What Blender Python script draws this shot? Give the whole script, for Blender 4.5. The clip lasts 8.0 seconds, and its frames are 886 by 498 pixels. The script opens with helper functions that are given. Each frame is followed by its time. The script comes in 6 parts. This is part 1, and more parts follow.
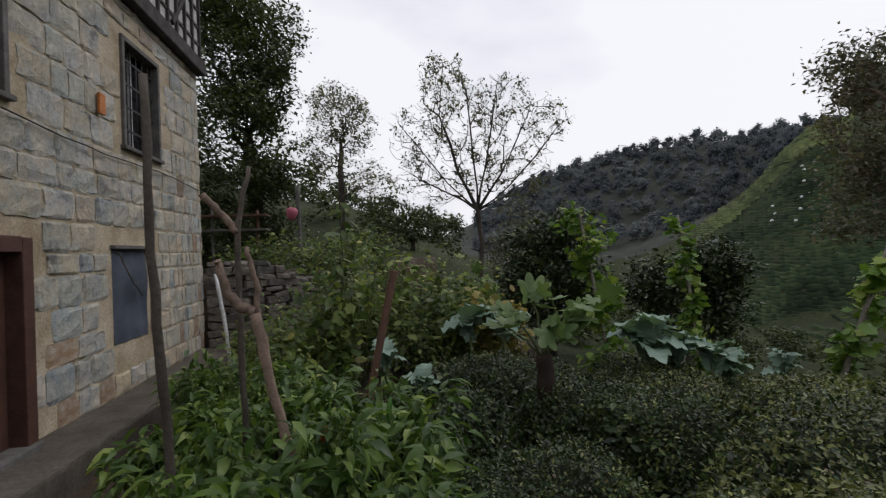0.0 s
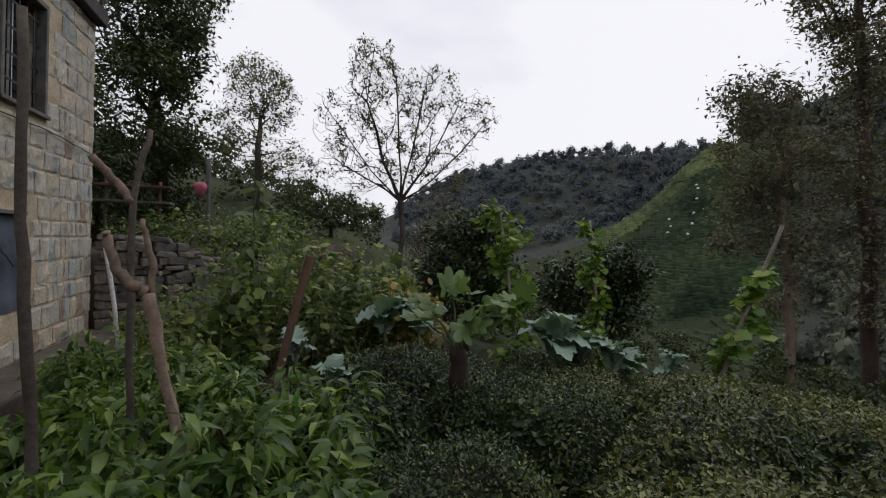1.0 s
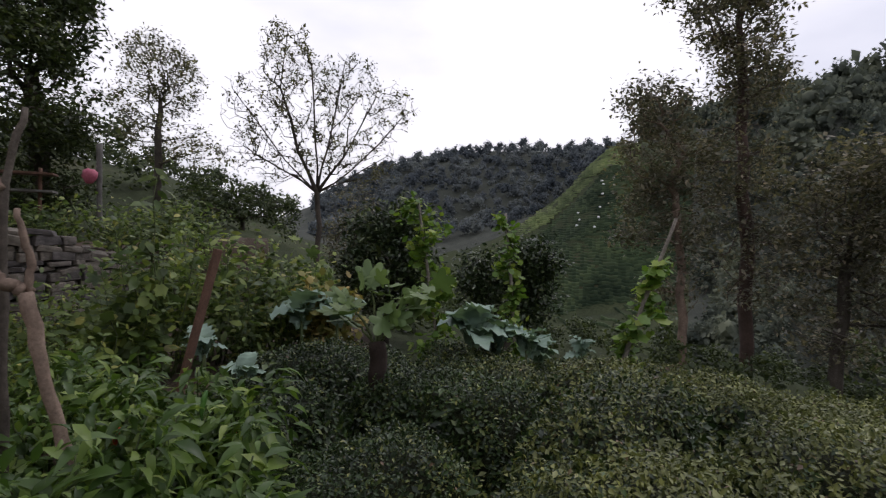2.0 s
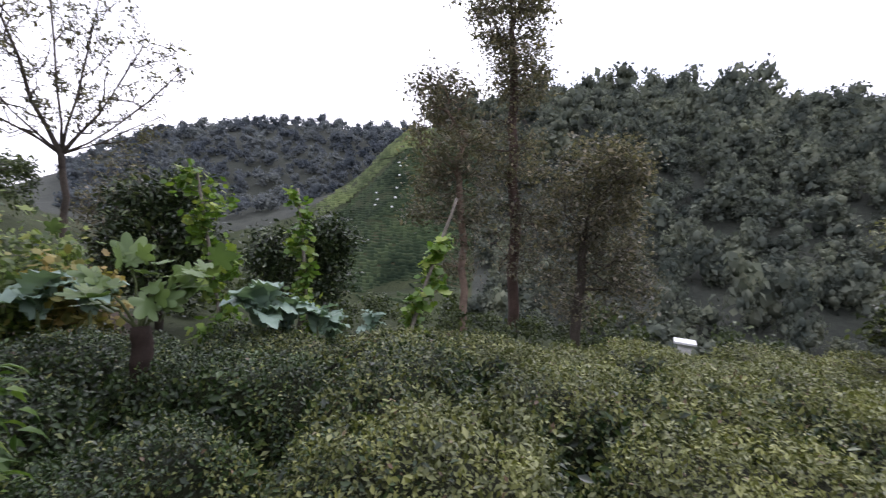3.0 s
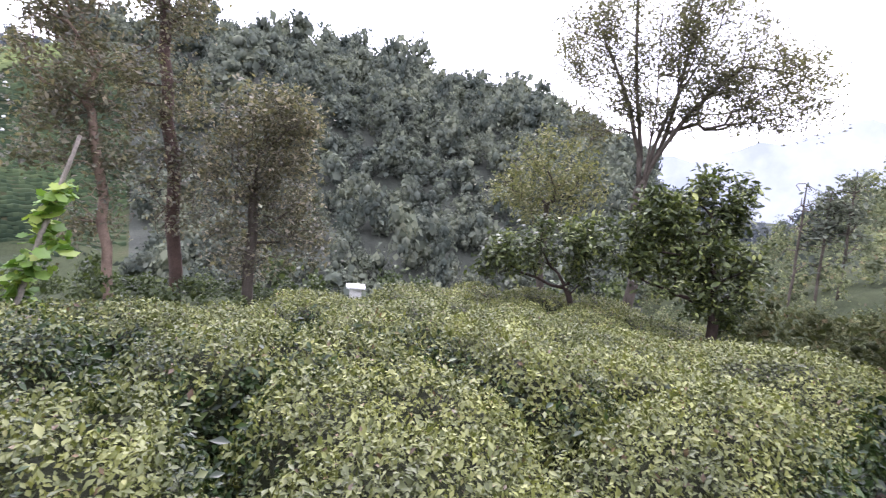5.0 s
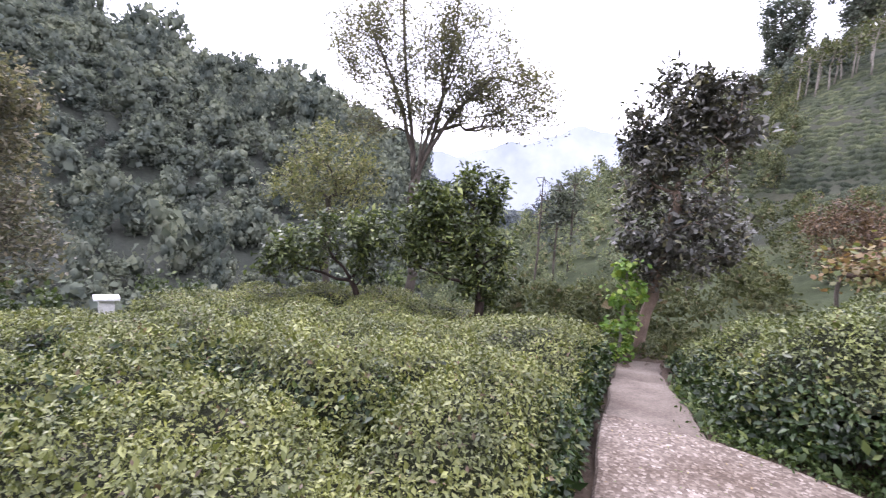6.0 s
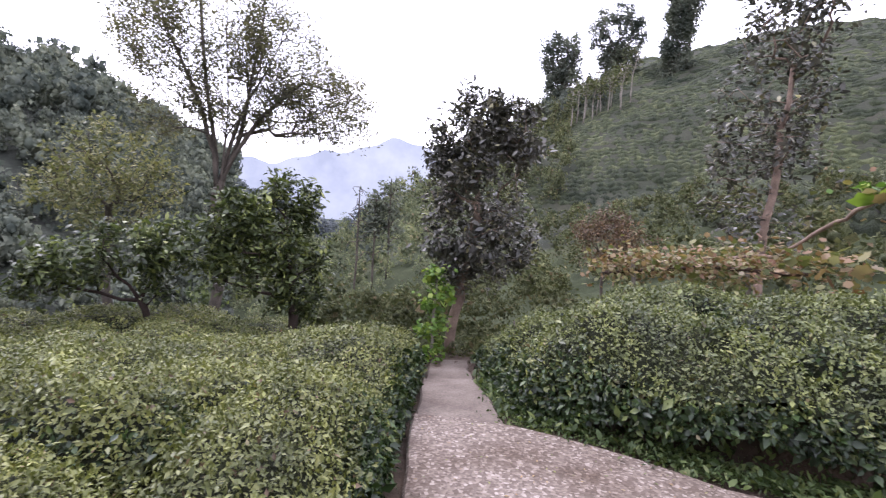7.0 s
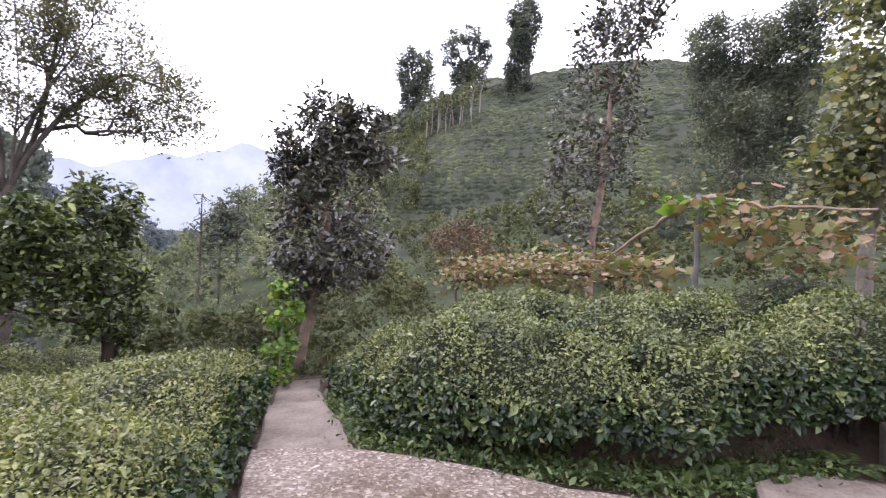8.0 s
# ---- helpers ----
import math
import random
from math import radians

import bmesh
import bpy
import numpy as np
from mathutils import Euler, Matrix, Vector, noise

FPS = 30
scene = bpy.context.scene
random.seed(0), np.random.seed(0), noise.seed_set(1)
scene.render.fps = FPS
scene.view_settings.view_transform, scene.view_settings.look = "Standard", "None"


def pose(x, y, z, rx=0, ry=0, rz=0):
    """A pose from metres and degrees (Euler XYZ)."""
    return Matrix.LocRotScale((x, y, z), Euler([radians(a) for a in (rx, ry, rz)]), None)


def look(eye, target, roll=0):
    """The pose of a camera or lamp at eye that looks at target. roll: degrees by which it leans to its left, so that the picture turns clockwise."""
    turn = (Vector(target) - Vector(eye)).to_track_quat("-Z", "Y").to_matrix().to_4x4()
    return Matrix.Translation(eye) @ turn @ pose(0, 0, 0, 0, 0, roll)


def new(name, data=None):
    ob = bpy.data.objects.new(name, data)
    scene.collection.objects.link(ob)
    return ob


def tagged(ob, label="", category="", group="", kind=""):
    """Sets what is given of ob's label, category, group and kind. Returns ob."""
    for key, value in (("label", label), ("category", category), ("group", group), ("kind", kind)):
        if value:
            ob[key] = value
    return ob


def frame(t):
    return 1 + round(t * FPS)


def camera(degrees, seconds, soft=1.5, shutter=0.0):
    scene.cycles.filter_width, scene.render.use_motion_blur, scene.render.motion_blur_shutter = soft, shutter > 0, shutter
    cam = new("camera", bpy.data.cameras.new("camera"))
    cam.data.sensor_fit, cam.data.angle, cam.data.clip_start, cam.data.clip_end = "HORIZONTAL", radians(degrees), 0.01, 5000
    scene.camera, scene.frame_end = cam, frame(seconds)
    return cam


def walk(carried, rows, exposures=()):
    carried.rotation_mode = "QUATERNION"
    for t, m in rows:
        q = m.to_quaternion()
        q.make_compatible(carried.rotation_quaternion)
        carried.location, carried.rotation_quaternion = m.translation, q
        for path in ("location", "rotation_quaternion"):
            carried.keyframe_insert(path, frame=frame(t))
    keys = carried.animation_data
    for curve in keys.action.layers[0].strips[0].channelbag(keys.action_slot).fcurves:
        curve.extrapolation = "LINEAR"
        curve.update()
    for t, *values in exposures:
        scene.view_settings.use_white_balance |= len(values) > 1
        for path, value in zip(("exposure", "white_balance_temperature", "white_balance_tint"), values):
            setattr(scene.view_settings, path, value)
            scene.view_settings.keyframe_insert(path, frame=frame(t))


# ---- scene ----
# ---- camera ----
cam = camera(83.3, 8.0, soft=1.2, shutter=0.15)
# seconds, place, yaw, pitch, roll
PATH = [
    (0.0, 0.000, 0.000, 1.649, 0.00, 0.12, -1.87),
    (0.5, 0.000, 0.059, 1.641, -6.62, -0.84, 0.45),
    (1.0, -0.013, 0.077, 1.638, -9.32, -0.80, 1.97),
    (1.2, -0.011, 0.091, 1.639, -10.49, -1.20, 1.80),
    (2.5, -0.006, 0.086, 1.620, -27.89, -1.66, 2.23),
    (3.0, 0.060, 0.030, 1.602, -41.45, -2.83, 2.77),
    (3.5, 0.045, 0.001, 1.601, -55.58, -3.00, 3.77),
    (4.0, 0.060, -0.001, 1.605, -63.20, -2.76, 4.28),
    (4.2, 0.093, -0.025, 1.616, -66.62, -3.12, 4.80),
    (5.3, 0.227, -0.113, 1.607, -83.82, -5.58, 4.05),
    (5.5, 0.220, -0.124, 1.612, -89.71, -4.60, 3.91),
    (6.0, 0.144, -0.100, 1.645, -101.83, -5.14, 3.67),
    (6.5, 0.133, -0.108, 1.649, -112.25, -2.79, 3.93),
    (7.0, 0.100, -0.174, 1.651, -122.30, -2.81, 3.54),
    (7.5, 0.132, -0.315, 1.654, -130.40, -2.25, 1.39),
    (8.0, 0.203, -0.409, 1.671, -138.22, -0.86, 2.79),
]


def eye_pose(x, y, z, yaw, pitch, roll):
    return pose(x, y, z, 0, 0, yaw) @ pose(0, 0, 0, 90 + pitch) @ pose(0, 0, 0, 0, 0, roll)


walk(cam, [(t, eye_pose(*r)) for t, *r in PATH],
     exposures=[(0.0, -1.08, 6300, 14), (1.0, -1.1, 6300, 15), (2.5, -0.55, 6150, 21), (3.0, 0.0, 6000, 23), (3.5, 0.55, 5900, 26), (4.2, 1.04, 5900, 27),
                (5.3, 1.2, 5930, 27), (6.5, 0.92, 5930, 28), (7.0, 0.76, 5930, 28), (8.0, 0.92, 6000, 27)])


# ---- sky and sun: a bright overcast day ----
SUN_AZ, SUN_EL = radians(75), radians(52)
world = bpy.data.worlds.new("sky")
scene.world = world
world.use_nodes = True
wt = world.node_tree
wt.nodes.clear()
w_out, w_bg = wt.nodes.new("ShaderNodeOutputWorld"), wt.nodes.new("ShaderNodeBackground")
w_sky, w_mix = wt.nodes.new("ShaderNodeTexSky"), wt.nodes.new("ShaderNodeMix")
w_noise, w_ramp, w_map, w_tc = (wt.nodes.new(k) for k in ("ShaderNodeTexNoise", "ShaderNodeValToRGB", "ShaderNodeMapping", "ShaderNodeTexCoord"))
w_sky.sky_type, w_sky.sun_disc = "NISHITA", False
w_sky.sun_elevation, w_sky.sun_rotation = SUN_EL, SUN_AZ
w_sky.dust_density, w_sky.air_density = 4.0, 1.0
w_mix.data_type = "RGBA"
w_mix.inputs[0].default_value = 0.88
w_map.inputs["Scale"].default_value = (1.0, 1.0, 2.6)
w_noise.inputs["Scale"].default_value, w_noise.inputs["Detail"].default_value, w_noise.inputs["Roughness"].default_value = 1.6, 6.0, 0.5
w_ramp.color_ramp.elements[0].position, w_ramp.color_ramp.elements[0].color = 0.33, (0.68, 0.71, 0.77, 1)
w_ramp.color_ramp.elements[1].position, w_ramp.color_ramp.elements[1].color = 0.58, (1.0, 1.0, 1.0, 1)
w_gain = wt.nodes.new("ShaderNodeVectorMath")
w_gain.operation = "SCALE"
w_gain.inputs["Scale"].default_value = 18.0
wt.links.new(w_tc.outputs["Generated"], w_map.inputs["Vector"])
wt.links.new(w_map.outputs["Vector"], w_noise.inputs["Vector"])
wt.links.new(w_noise.outputs["Fac"], w_ramp.inputs["Fac"])
wt.links.new(w_ramp.outputs["Color"], w_gain.inputs[0])
wt.links.new(w_sky.outputs["Color"], w_mix.inputs["A"])
wt.links.new(w_gain.outputs["Vector"], w_mix.inputs["B"])
wt.links.new(w_mix.outputs["Result"], w_bg.inputs["Color"])
w_bg.inputs["Strength"].default_value = 0.12
wt.links.new(w_bg.outputs["Background"], w_out.inputs["Surface"])
sun_data = bpy.data.lights.new("sun", "SUN")
sun_data.energy, sun_data.angle, sun_data.color = 1.2, radians(18), (1.0, 0.97, 0.92)
sun = new("sun", sun_data)
sun.matrix_world = look((0, 0, 30), (-math.sin(SUN_AZ) * math.cos(SUN_EL) * 10, -math.cos(SUN_AZ) * math.cos(SUN_EL) * 10, 30 - 10 * math.sin(SUN_EL)))


# ---- materials ----
def nodes_of(name, rough=0.8):
    m = bpy.data.materials.new(name)
    m.use_nodes = True
    nt = m.node_tree
    b = nt.nodes["Principled BSDF"]
    b.inputs["Roughness"].default_value = rough
    return m, nt, b


def ramp_node(nt, stops):
    r = nt.nodes.new("ShaderNodeValToRGB")
    e = r.color_ramp.elements
    while len(e) < len(stops):
        e.new(0.5)
    for k, (p, c) in zip(e, stops):
        k.position, k.color = p, (*c, 1)
    return r


def noise_node(nt, scale, detail=5.0, rough=0.6, where="Object"):
    n = nt.nodes.new("ShaderNodeTexNoise")
    n.inputs["Scale"].default_value, n.inputs["Detail"].default_value, n.inputs["Roughness"].default_value = scale, detail, rough
    tc = nt.nodes.new("ShaderNodeNewGeometry" if where == "Position" else "ShaderNodeTexCoord")
    nt.links.new(tc.outputs[where], n.inputs["Vector"])
    return n


def mix_node(nt, kind, fac, a, b):
    m = nt.nodes.new("ShaderNodeMix")
    m.data_type, m.blend_type = "RGBA", kind
    for sock, v in ((m.inputs[0], fac), (m.inputs["A"], a), (m.inputs["B"], b)):
        if isinstance(v, (float, int)):
            sock.default_value = v
        elif isinstance(v, tuple):
            sock.default_value = (*v, 1)
        else:
            nt.links.new(v, sock)
    return m.outputs["Result"]


def bump(nt, b, height, strength, distance):
    n = nt.nodes.new("ShaderNodeBump")
    n.inputs["Strength"].default_value, n.inputs["Distance"].default_value = strength, distance
    nt.links.new(height, n.inputs["Height"])
    nt.links.new(n.outputs["Normal"], b.inputs["Normal"])


def surface(name, stops, scale, fine, rough=0.85, relief=0.01, strength=0.6, vary=0.0, spec=0.3):
    """A rough surface: a colour ramp over coarse noise, broken up by fine noise, with relief."""
    m, nt, b = nodes_of(name, rough)
    b.inputs["Specular IOR Level"].default_value = spec
    big, small = noise_node(nt, scale), noise_node(nt, fine, 8.0, 0.7)
    r = ramp_node(nt, stops)
    nt.links.new(big.outputs["Fac"], r.inputs["Fac"])
    g = ramp_node(nt, [(0.3, (0.62, 0.62, 0.62)), (0.7, (1.25, 1.25, 1.25))])
    nt.links.new(small.outputs["Fac"], g.inputs["Fac"])
    col = mix_node(nt, "MULTIPLY", 1.0, r.outputs["Color"], g.outputs["Color"])
    if vary:
        oi = nt.nodes.new("ShaderNodeObjectInfo")
        vr = ramp_node(nt, [(0.0, (1 - vary, 1 - vary, 1 - vary * 0.8)), (0.5, (1, 0.97, 0.92)), (1.0, (1 + vary * 0.6, 1 + vary * 0.5, 1 + vary * 0.3))])
        nt.links.new(oi.outputs["Random"], vr.inputs["Fac"])
        col = mix_node(nt, "MULTIPLY", 1.0, col, vr.outputs["Color"])
    nt.links.new(col, b.inputs["Base Color"])
    bump(nt, b, small.outputs["Fac"], strength, relief)
    return m


def leafy(name, stops, rough=0.5, through_light=0.25, patch=0.6, spec=0.4, grain=0.0, clump=0.0, glow=(1.1, 1.2, 0.6)):
    """Foliage: each leaf has its own tint, and patches run over the plant."""
    m, nt, b = nodes_of(name, rough)
    b.inputs["Specular IOR Level"].default_value = spec
    geo = nt.nodes.new("ShaderNodeNewGeometry")
    r = ramp_node(nt, stops)
    nt.links.new(geo.outputs["Random Per Island"], r.inputs["Fac"])
    n = noise_node(nt, patch, 3.0)
    g = ramp_node(nt, [(0.3, (0.72, 0.74, 0.75)), (0.7, (1.22, 1.18, 1.05))])
    nt.links.new(n.outputs["Fac"], g.inputs["Fac"])
    col = mix_node(nt, "MULTIPLY", 1.0, r.outputs["Color"], g.outputs["Color"])
    if clump:
        cn = noise_node(nt, clump, 2.0)
        cr = ramp_node(nt, [(0.36, (0.52, 0.56, 0.6)), (0.52, (1.0, 1.0, 1.0)), (0.66, (1.27, 1.26, 1.14))])
        nt.links.new(cn.outputs["Fac"], cr.inputs["Fac"])
        col = mix_node(nt, "MULTIPLY", 1.0, col, cr.outputs["Color"])
    if grain:
        fine = noise_node(nt, grain, 8.0, 0.75)
        fr = ramp_node(nt, [(0.35, (0.5, 0.52, 0.5)), (0.65, (1.35, 1.32, 1.25))])
        nt.links.new(fine.outputs["Fac"], fr.inputs["Fac"])
        col = mix_node(nt, "MULTIPLY", 1.0, col, fr.outputs["Color"])
        bump(nt, b, fine.outputs["Fac"], 1.0, 0.6 / grain)
    nt.links.new(col, b.inputs["Base Color"])
    tr = nt.nodes.new("ShaderNodeBsdfTranslucent")
    nt.links.new(mix_node(nt, "MULTIPLY", 1.0, col, glow), tr.inputs["Color"])
    mx = nt.nodes.new("ShaderNodeMixShader")
    mx.inputs[0].default_value = through_light
    nt.links.new(b.outputs[0], mx.inputs[1])
    nt.links.new(tr.outputs[0], mx.inputs[2])
    nt.links.new(mx.outputs[0], nt.nodes["Material Output"].inputs["Surface"])
    return m


TEA = leafy("tea_leaf", [(0.0, (0.088, 0.106, 0.035)), (0.3, (0.13, 0.148, 0.047)), (0.65, (0.168, 0.184, 0.06)), (0.92, (0.2, 0.214, 0.073)), (0.975, (0.24, 0.246, 0.092)), (0.985, (0.17, 0.115, 0.075)), (1.0, (0.12, 0.08, 0.055))], 0.44, 0.16, 0.9, 0.4, 0.0, 5.0)
TEA_FRESH = leafy("fresh_tea_leaf", [(0.0, (0.075, 0.096, 0.034)), (0.35, (0.115, 0.14, 0.046)), (0.7, (0.152, 0.178, 0.058)), (0.94, (0.2, 0.22, 0.076)), (0.97, (0.24, 0.25, 0.1)), (1.0, (0.15, 0.11, 0.07))], 0.42, 0.16, 0.9, 0.45, 0.0, 4.0)
TEA_DARK = leafy("mature_shaded_tea_leaf", [(0.0, (0.013, 0.027, 0.009)), (0.5, (0.027, 0.051, 0.017)), (0.85, (0.05, 0.084, 0.027)), (1.0, (0.12, 0.15, 0.045))], 0.38, 0.12, 0.9, 0.36, 0.0, 5.0)
FOREST_FLOOR = surface("forest_floor", [(0.3, (0.025, 0.03, 0.024)), (0.7, (0.05, 0.056, 0.042))], 0.2, 1.5, 0.95, 0.1, 0.8)
# inner green taken near black: shade between the leaves painted into the colour
TEA_CORE = leafy("tea_inner_shade", [(0.0, (0.016, 0.02, 0.009)), (1.0, (0.03, 0.037, 0.015))], 0.6, 0.0, 2.0, 0.15, 26.0)
PEPPER = leafy("pepper_leaf", [(0.0, (0.04, 0.08, 0.02)), (0.6, (0.085, 0.15, 0.034)), (0.9, (0.165, 0.24, 0.056)), (1.0, (0.26, 0.33, 0.09))], 0.4, 0.35, 1.5)
GARDEN = leafy("garden_leaf", [(0.0, (0.07, 0.115, 0.04)), (0.55, (0.15, 0.21, 0.066)), (0.9, (0.25, 0.31, 0.1)), (1.0, (0.4, 0.37, 0.13))], 0.45, 0.42, 1.2, 0.4, 0.0, 3.0)
HOP = leafy("climber_leaf", [(0.0, (0.08, 0.16, 0.03)), (0.6, (0.16, 0.27, 0.05)), (1.0, (0.3, 0.36, 0.08))], 0.5, 0.35, 1.5)
AUTUMN = leafy("grape_leaf", [(0.0, (0.1, 0.13, 0.05)), (0.3, (0.2, 0.2, 0.08)), (0.55, (0.28, 0.2, 0.12)), (0.8, (0.22, 0.11, 0.07)), (1.0, (0.34, 0.29, 0.2))], 0.55, 0.3, 1.5)
KALE = leafy("kale_leaf", [(0.0, (0.14, 0.22, 0.17)), (0.6, (0.23, 0.33, 0.28)), (1.0, (0.38, 0.48, 0.43))], 0.5, 0.2, 2.0)
FIG = leafy("fig_leaf", [(0.0, (0.08, 0.135, 0.05)), (0.6, (0.14, 0.21, 0.075)), (1.0, (0.25, 0.32, 0.15))], 0.5, 0.3, 2.0)
GLOSSY = leafy("glossy_dark_leaf", [(0.0, (0.018, 0.035, 0.014)), (0.7, (0.04, 0.065, 0.025)), (1.0, (0.1, 0.13, 0.04))], 0.38, 0.12, 0.8, 0.5)
CITRUS = leafy("citrus_leaf", [(0.0, (0.035, 0.05, 0.024)), (0.55, (0.07, 0.092, 0.038)), (0.82, (0.13, 0.165, 0.055)), (1.0, (0.25, 0.28, 0.1))], 0.4, 0.2, 0.8)
RUST = leafy("rusty_leaf", [(0.0, (0.07, 0.045, 0.035)), (0.6, (0.13, 0.085, 0.06)), (1.0, (0.2, 0.13, 0.08))], 0.6, 0.2, 0.8)
OLIVE = leafy("olive_brown_leaf", [(0.0, (0.072, 0.069, 0.056)), (0.6, (0.14, 0.133, 0.104)), (0.9, (0.232, 0.208, 0.165)), (1.0, (0.33, 0.275, 0.215))], 0.5, 0.35, 0.7)
DARKTREE = leafy("dark_tree_leaf", [(0.0, (0.042, 0.043, 0.04)), (0.6, (0.085, 0.084, 0.075)), (0.92, (0.15, 0.145, 0.128)), (1.0, (0.22, 0.21, 0.09))], 0.4, 0.12, 0.8, 0.5)
WALNUT = leafy("walnut_leaf", [(0.0, (0.03, 0.045, 0.02)), (0.7, (0.06, 0.085, 0.032)), (1.0, (0.11, 0.135, 0.045))], 0.5, 0.25, 0.5)
EVERGREEN = leafy("evergreen_leaf", [(0.0, (0.11, 0.124, 0.1)), (0.7, (0.165, 0.18, 0.14)), (1.0, (0.215, 0.23, 0.165))], 0.9, 0.3, 0.12, 0.03, 0.0, 0.35, (1.0, 1.05, 0.85))
VINE = leafy("vine_leaf", [(0.0, (0.09, 0.1, 0.065)), (0.5, (0.165, 0.175, 0.105)), (0.85, (0.26, 0.27, 0.125)), (0.95, (0.36, 0.34, 0.14)), (1.0, (0.28, 0.19, 0.12))], 0.5, 0.25, 0.9)
BEAN_YELLOW = leafy("yellow_bean_leaf", [(0.0, (0.17, 0.17, 0.05)), (0.6, (0.28, 0.25, 0.08)), (1.0, (0.38, 0.27, 0.11))], 0.5, 0.35, 2.0)
THIN = leafy("thin_tree_leaf", [(0.0, (0.08, 0.078, 0.058)), (0.7, (0.14, 0.134, 0.095)), (1.0, (0.21, 0.19, 0.12))], 0.5, 0.5, 0.6)
YELLOWISH = leafy("yellowing_leaf", [(0.0, (0.12, 0.13, 0.066)), (0.7, (0.2, 0.205, 0.1)), (1.0, (0.28, 0.26, 0.13))], 0.5, 0.3, 0.6)
GRASS = leafy("grass_blade", [(0.0, (0.035, 0.056, 0.02)), (0.6, (0.068, 0.11, 0.034)), (1.0, (0.15, 0.185, 0.066))], 0.55, 0.3, 2.0)
# forest green, lightened and greyed: some haze is painted into the colour
FOREST = leafy("hazy_forest_crown", [(0.0, (0.095, 0.112, 0.096)), (0.5, (0.132, 0.15, 0.126)), (1.0, (0.174, 0.19, 0.152))], 0.95, 0.24, 0.05, 0.02, 0.0, 0.16, (1.0, 1.04, 0.96))
# distance haze is painted into this pale bluish crown colour
HAZY_RIDGE = leafy("hazy_ridge_crown", [(0.0, (0.13, 0.148, 0.168)), (0.6, (0.15, 0.17, 0.19)), (1.0, (0.17, 0.19, 0.21))], 0.95, 0.45, 0.03, 0.02, 0.0, 0.05, (1.0, 1.02, 1.05))
SCRUB = leafy("scrub_leaf", [(0.0, (0.08, 0.095, 0.055)), (0.5, (0.125, 0.143, 0.08)), (0.9, (0.18, 0.19, 0.105)), (1.0, (0.19, 0.145, 0.1))], 0.7, 0.15, 0.2, 0.08, 2.6)
VALLEY = leafy("valley_scrub_leaf", [(0.0, (0.12, 0.14, 0.09)), (0.5, (0.175, 0.2, 0.125)), (0.9, (0.235, 0.255, 0.155)), (1.0, (0.24, 0.2, 0.15))], 0.8, 0.35, 0.12, 0.05, 0.0, 0.5, (1.05, 1.08, 0.85))
BARK = surface("bark", [(0.3, (0.05, 0.042, 0.034)), (0.7, (0.13, 0.11, 0.09))], 2, 40, 0.9, 0.012, 0.8)
PALE_BARK = surface("pale_bark", [(0.3, (0.16, 0.14, 0.115)), (0.7, (0.32, 0.29, 0.25))], 3, 30, 0.9, 0.01, 0.7)
DARK_BARK = surface("dark_bark", [(0.3, (0.02, 0.014, 0.011)), (0.7, (0.05, 0.035, 0.028))], 3, 30, 0.9, 0.01, 0.7)
RED_BARK = surface("red_bark", [(0.3, (0.05, 0.034, 0.028)), (0.7, (0.12, 0.08, 0.065))], 3, 30, 0.9, 0.01, 0.7)
STICK = surface("weathered_stick", [(0.3, (0.12, 0.085, 0.065)), (0.7, (0.32, 0.235, 0.18))], 4, 60, 0.85, 0.005, 0.6)
# terrace soil, its colour darkened to paint the shadow lines between rows
SHADED_SOIL = surface("shaded_terrace_soil", [(0.3, (0.018, 0.025, 0.013)), (0.7, (0.034, 0.034, 0.02))], 0.15, 2.5, 0.95, 0.05, 0.8)
SOIL = surface("soil", [(0.3, (0.042, 0.03, 0.021)), (0.7, (0.105, 0.075, 0.052))], 1.2, 18, 0.95, 0.03, 0.8)
CONCRETE, _nt, _b = nodes_of("pebbly_concrete", 0.9)
_b.inputs["Specular IOR Level"].default_value = 0.25
_v = _nt.nodes.new("ShaderNodeTexVoronoi")
_v.inputs["Scale"].default_value = 46.0
_tc = _nt.nodes.new("ShaderNodeTexCoord")
_nt.links.new(_tc.outputs["Object"], _v.inputs["Vector"])
_pr = ramp_node(_nt, [(0.0, (0.1, 0.082, 0.069)), (0.5, (0.15, 0.126, 0.108)), (0.85, (0.215, 0.187, 0.163)), (1.0, (0.33, 0.305, 0.28))])
_sep = _nt.nodes.new("ShaderNodeSeparateColor")
_nt.links.new(_v.outputs["Color"], _sep.inputs["Color"])
_nt.links.new(_sep.outputs["Red"], _pr.inputs["Fac"])
_big = noise_node(_nt, 1.6, 6.0)
_br = ramp_node(_nt, [(0.3, (0.6, 0.52, 0.45)), (0.6, (1.1, 1.06, 1.02))])
_nt.links.new(_big.outputs["Fac"], _br.inputs["Fac"])
_nt.links.new(mix_node(_nt, "MULTIPLY", 1.0, _pr.outputs["Color"], _br.outputs["Color"]), _b.inputs["Base Color"])
bump(_nt, _b, _v.outputs["Distance"], 0.7, 0.008)
EARTHY = surface("earthy_concrete", [(0.3, (0.1, 0.076, 0.06)), (0.5, (0.155, 0.126, 0.104)), (0.7, (0.22, 0.185, 0.155))], 1.8, 34, 0.92, 0.01, 0.7)
LEDGE = surface("mossy_ledge_concrete", [(0.3, (0.06, 0.05, 0.04)), (0.7, (0.145, 0.125, 0.103))], 2.0, 30, 0.9, 0.01, 0.6)
STONE, _nt, _b = nodes_of("house_stone", 0.9)
_b.inputs["Specular IOR Level"].default_value = 0.2
_oi = _nt.nodes.new("ShaderNodeObjectInfo")
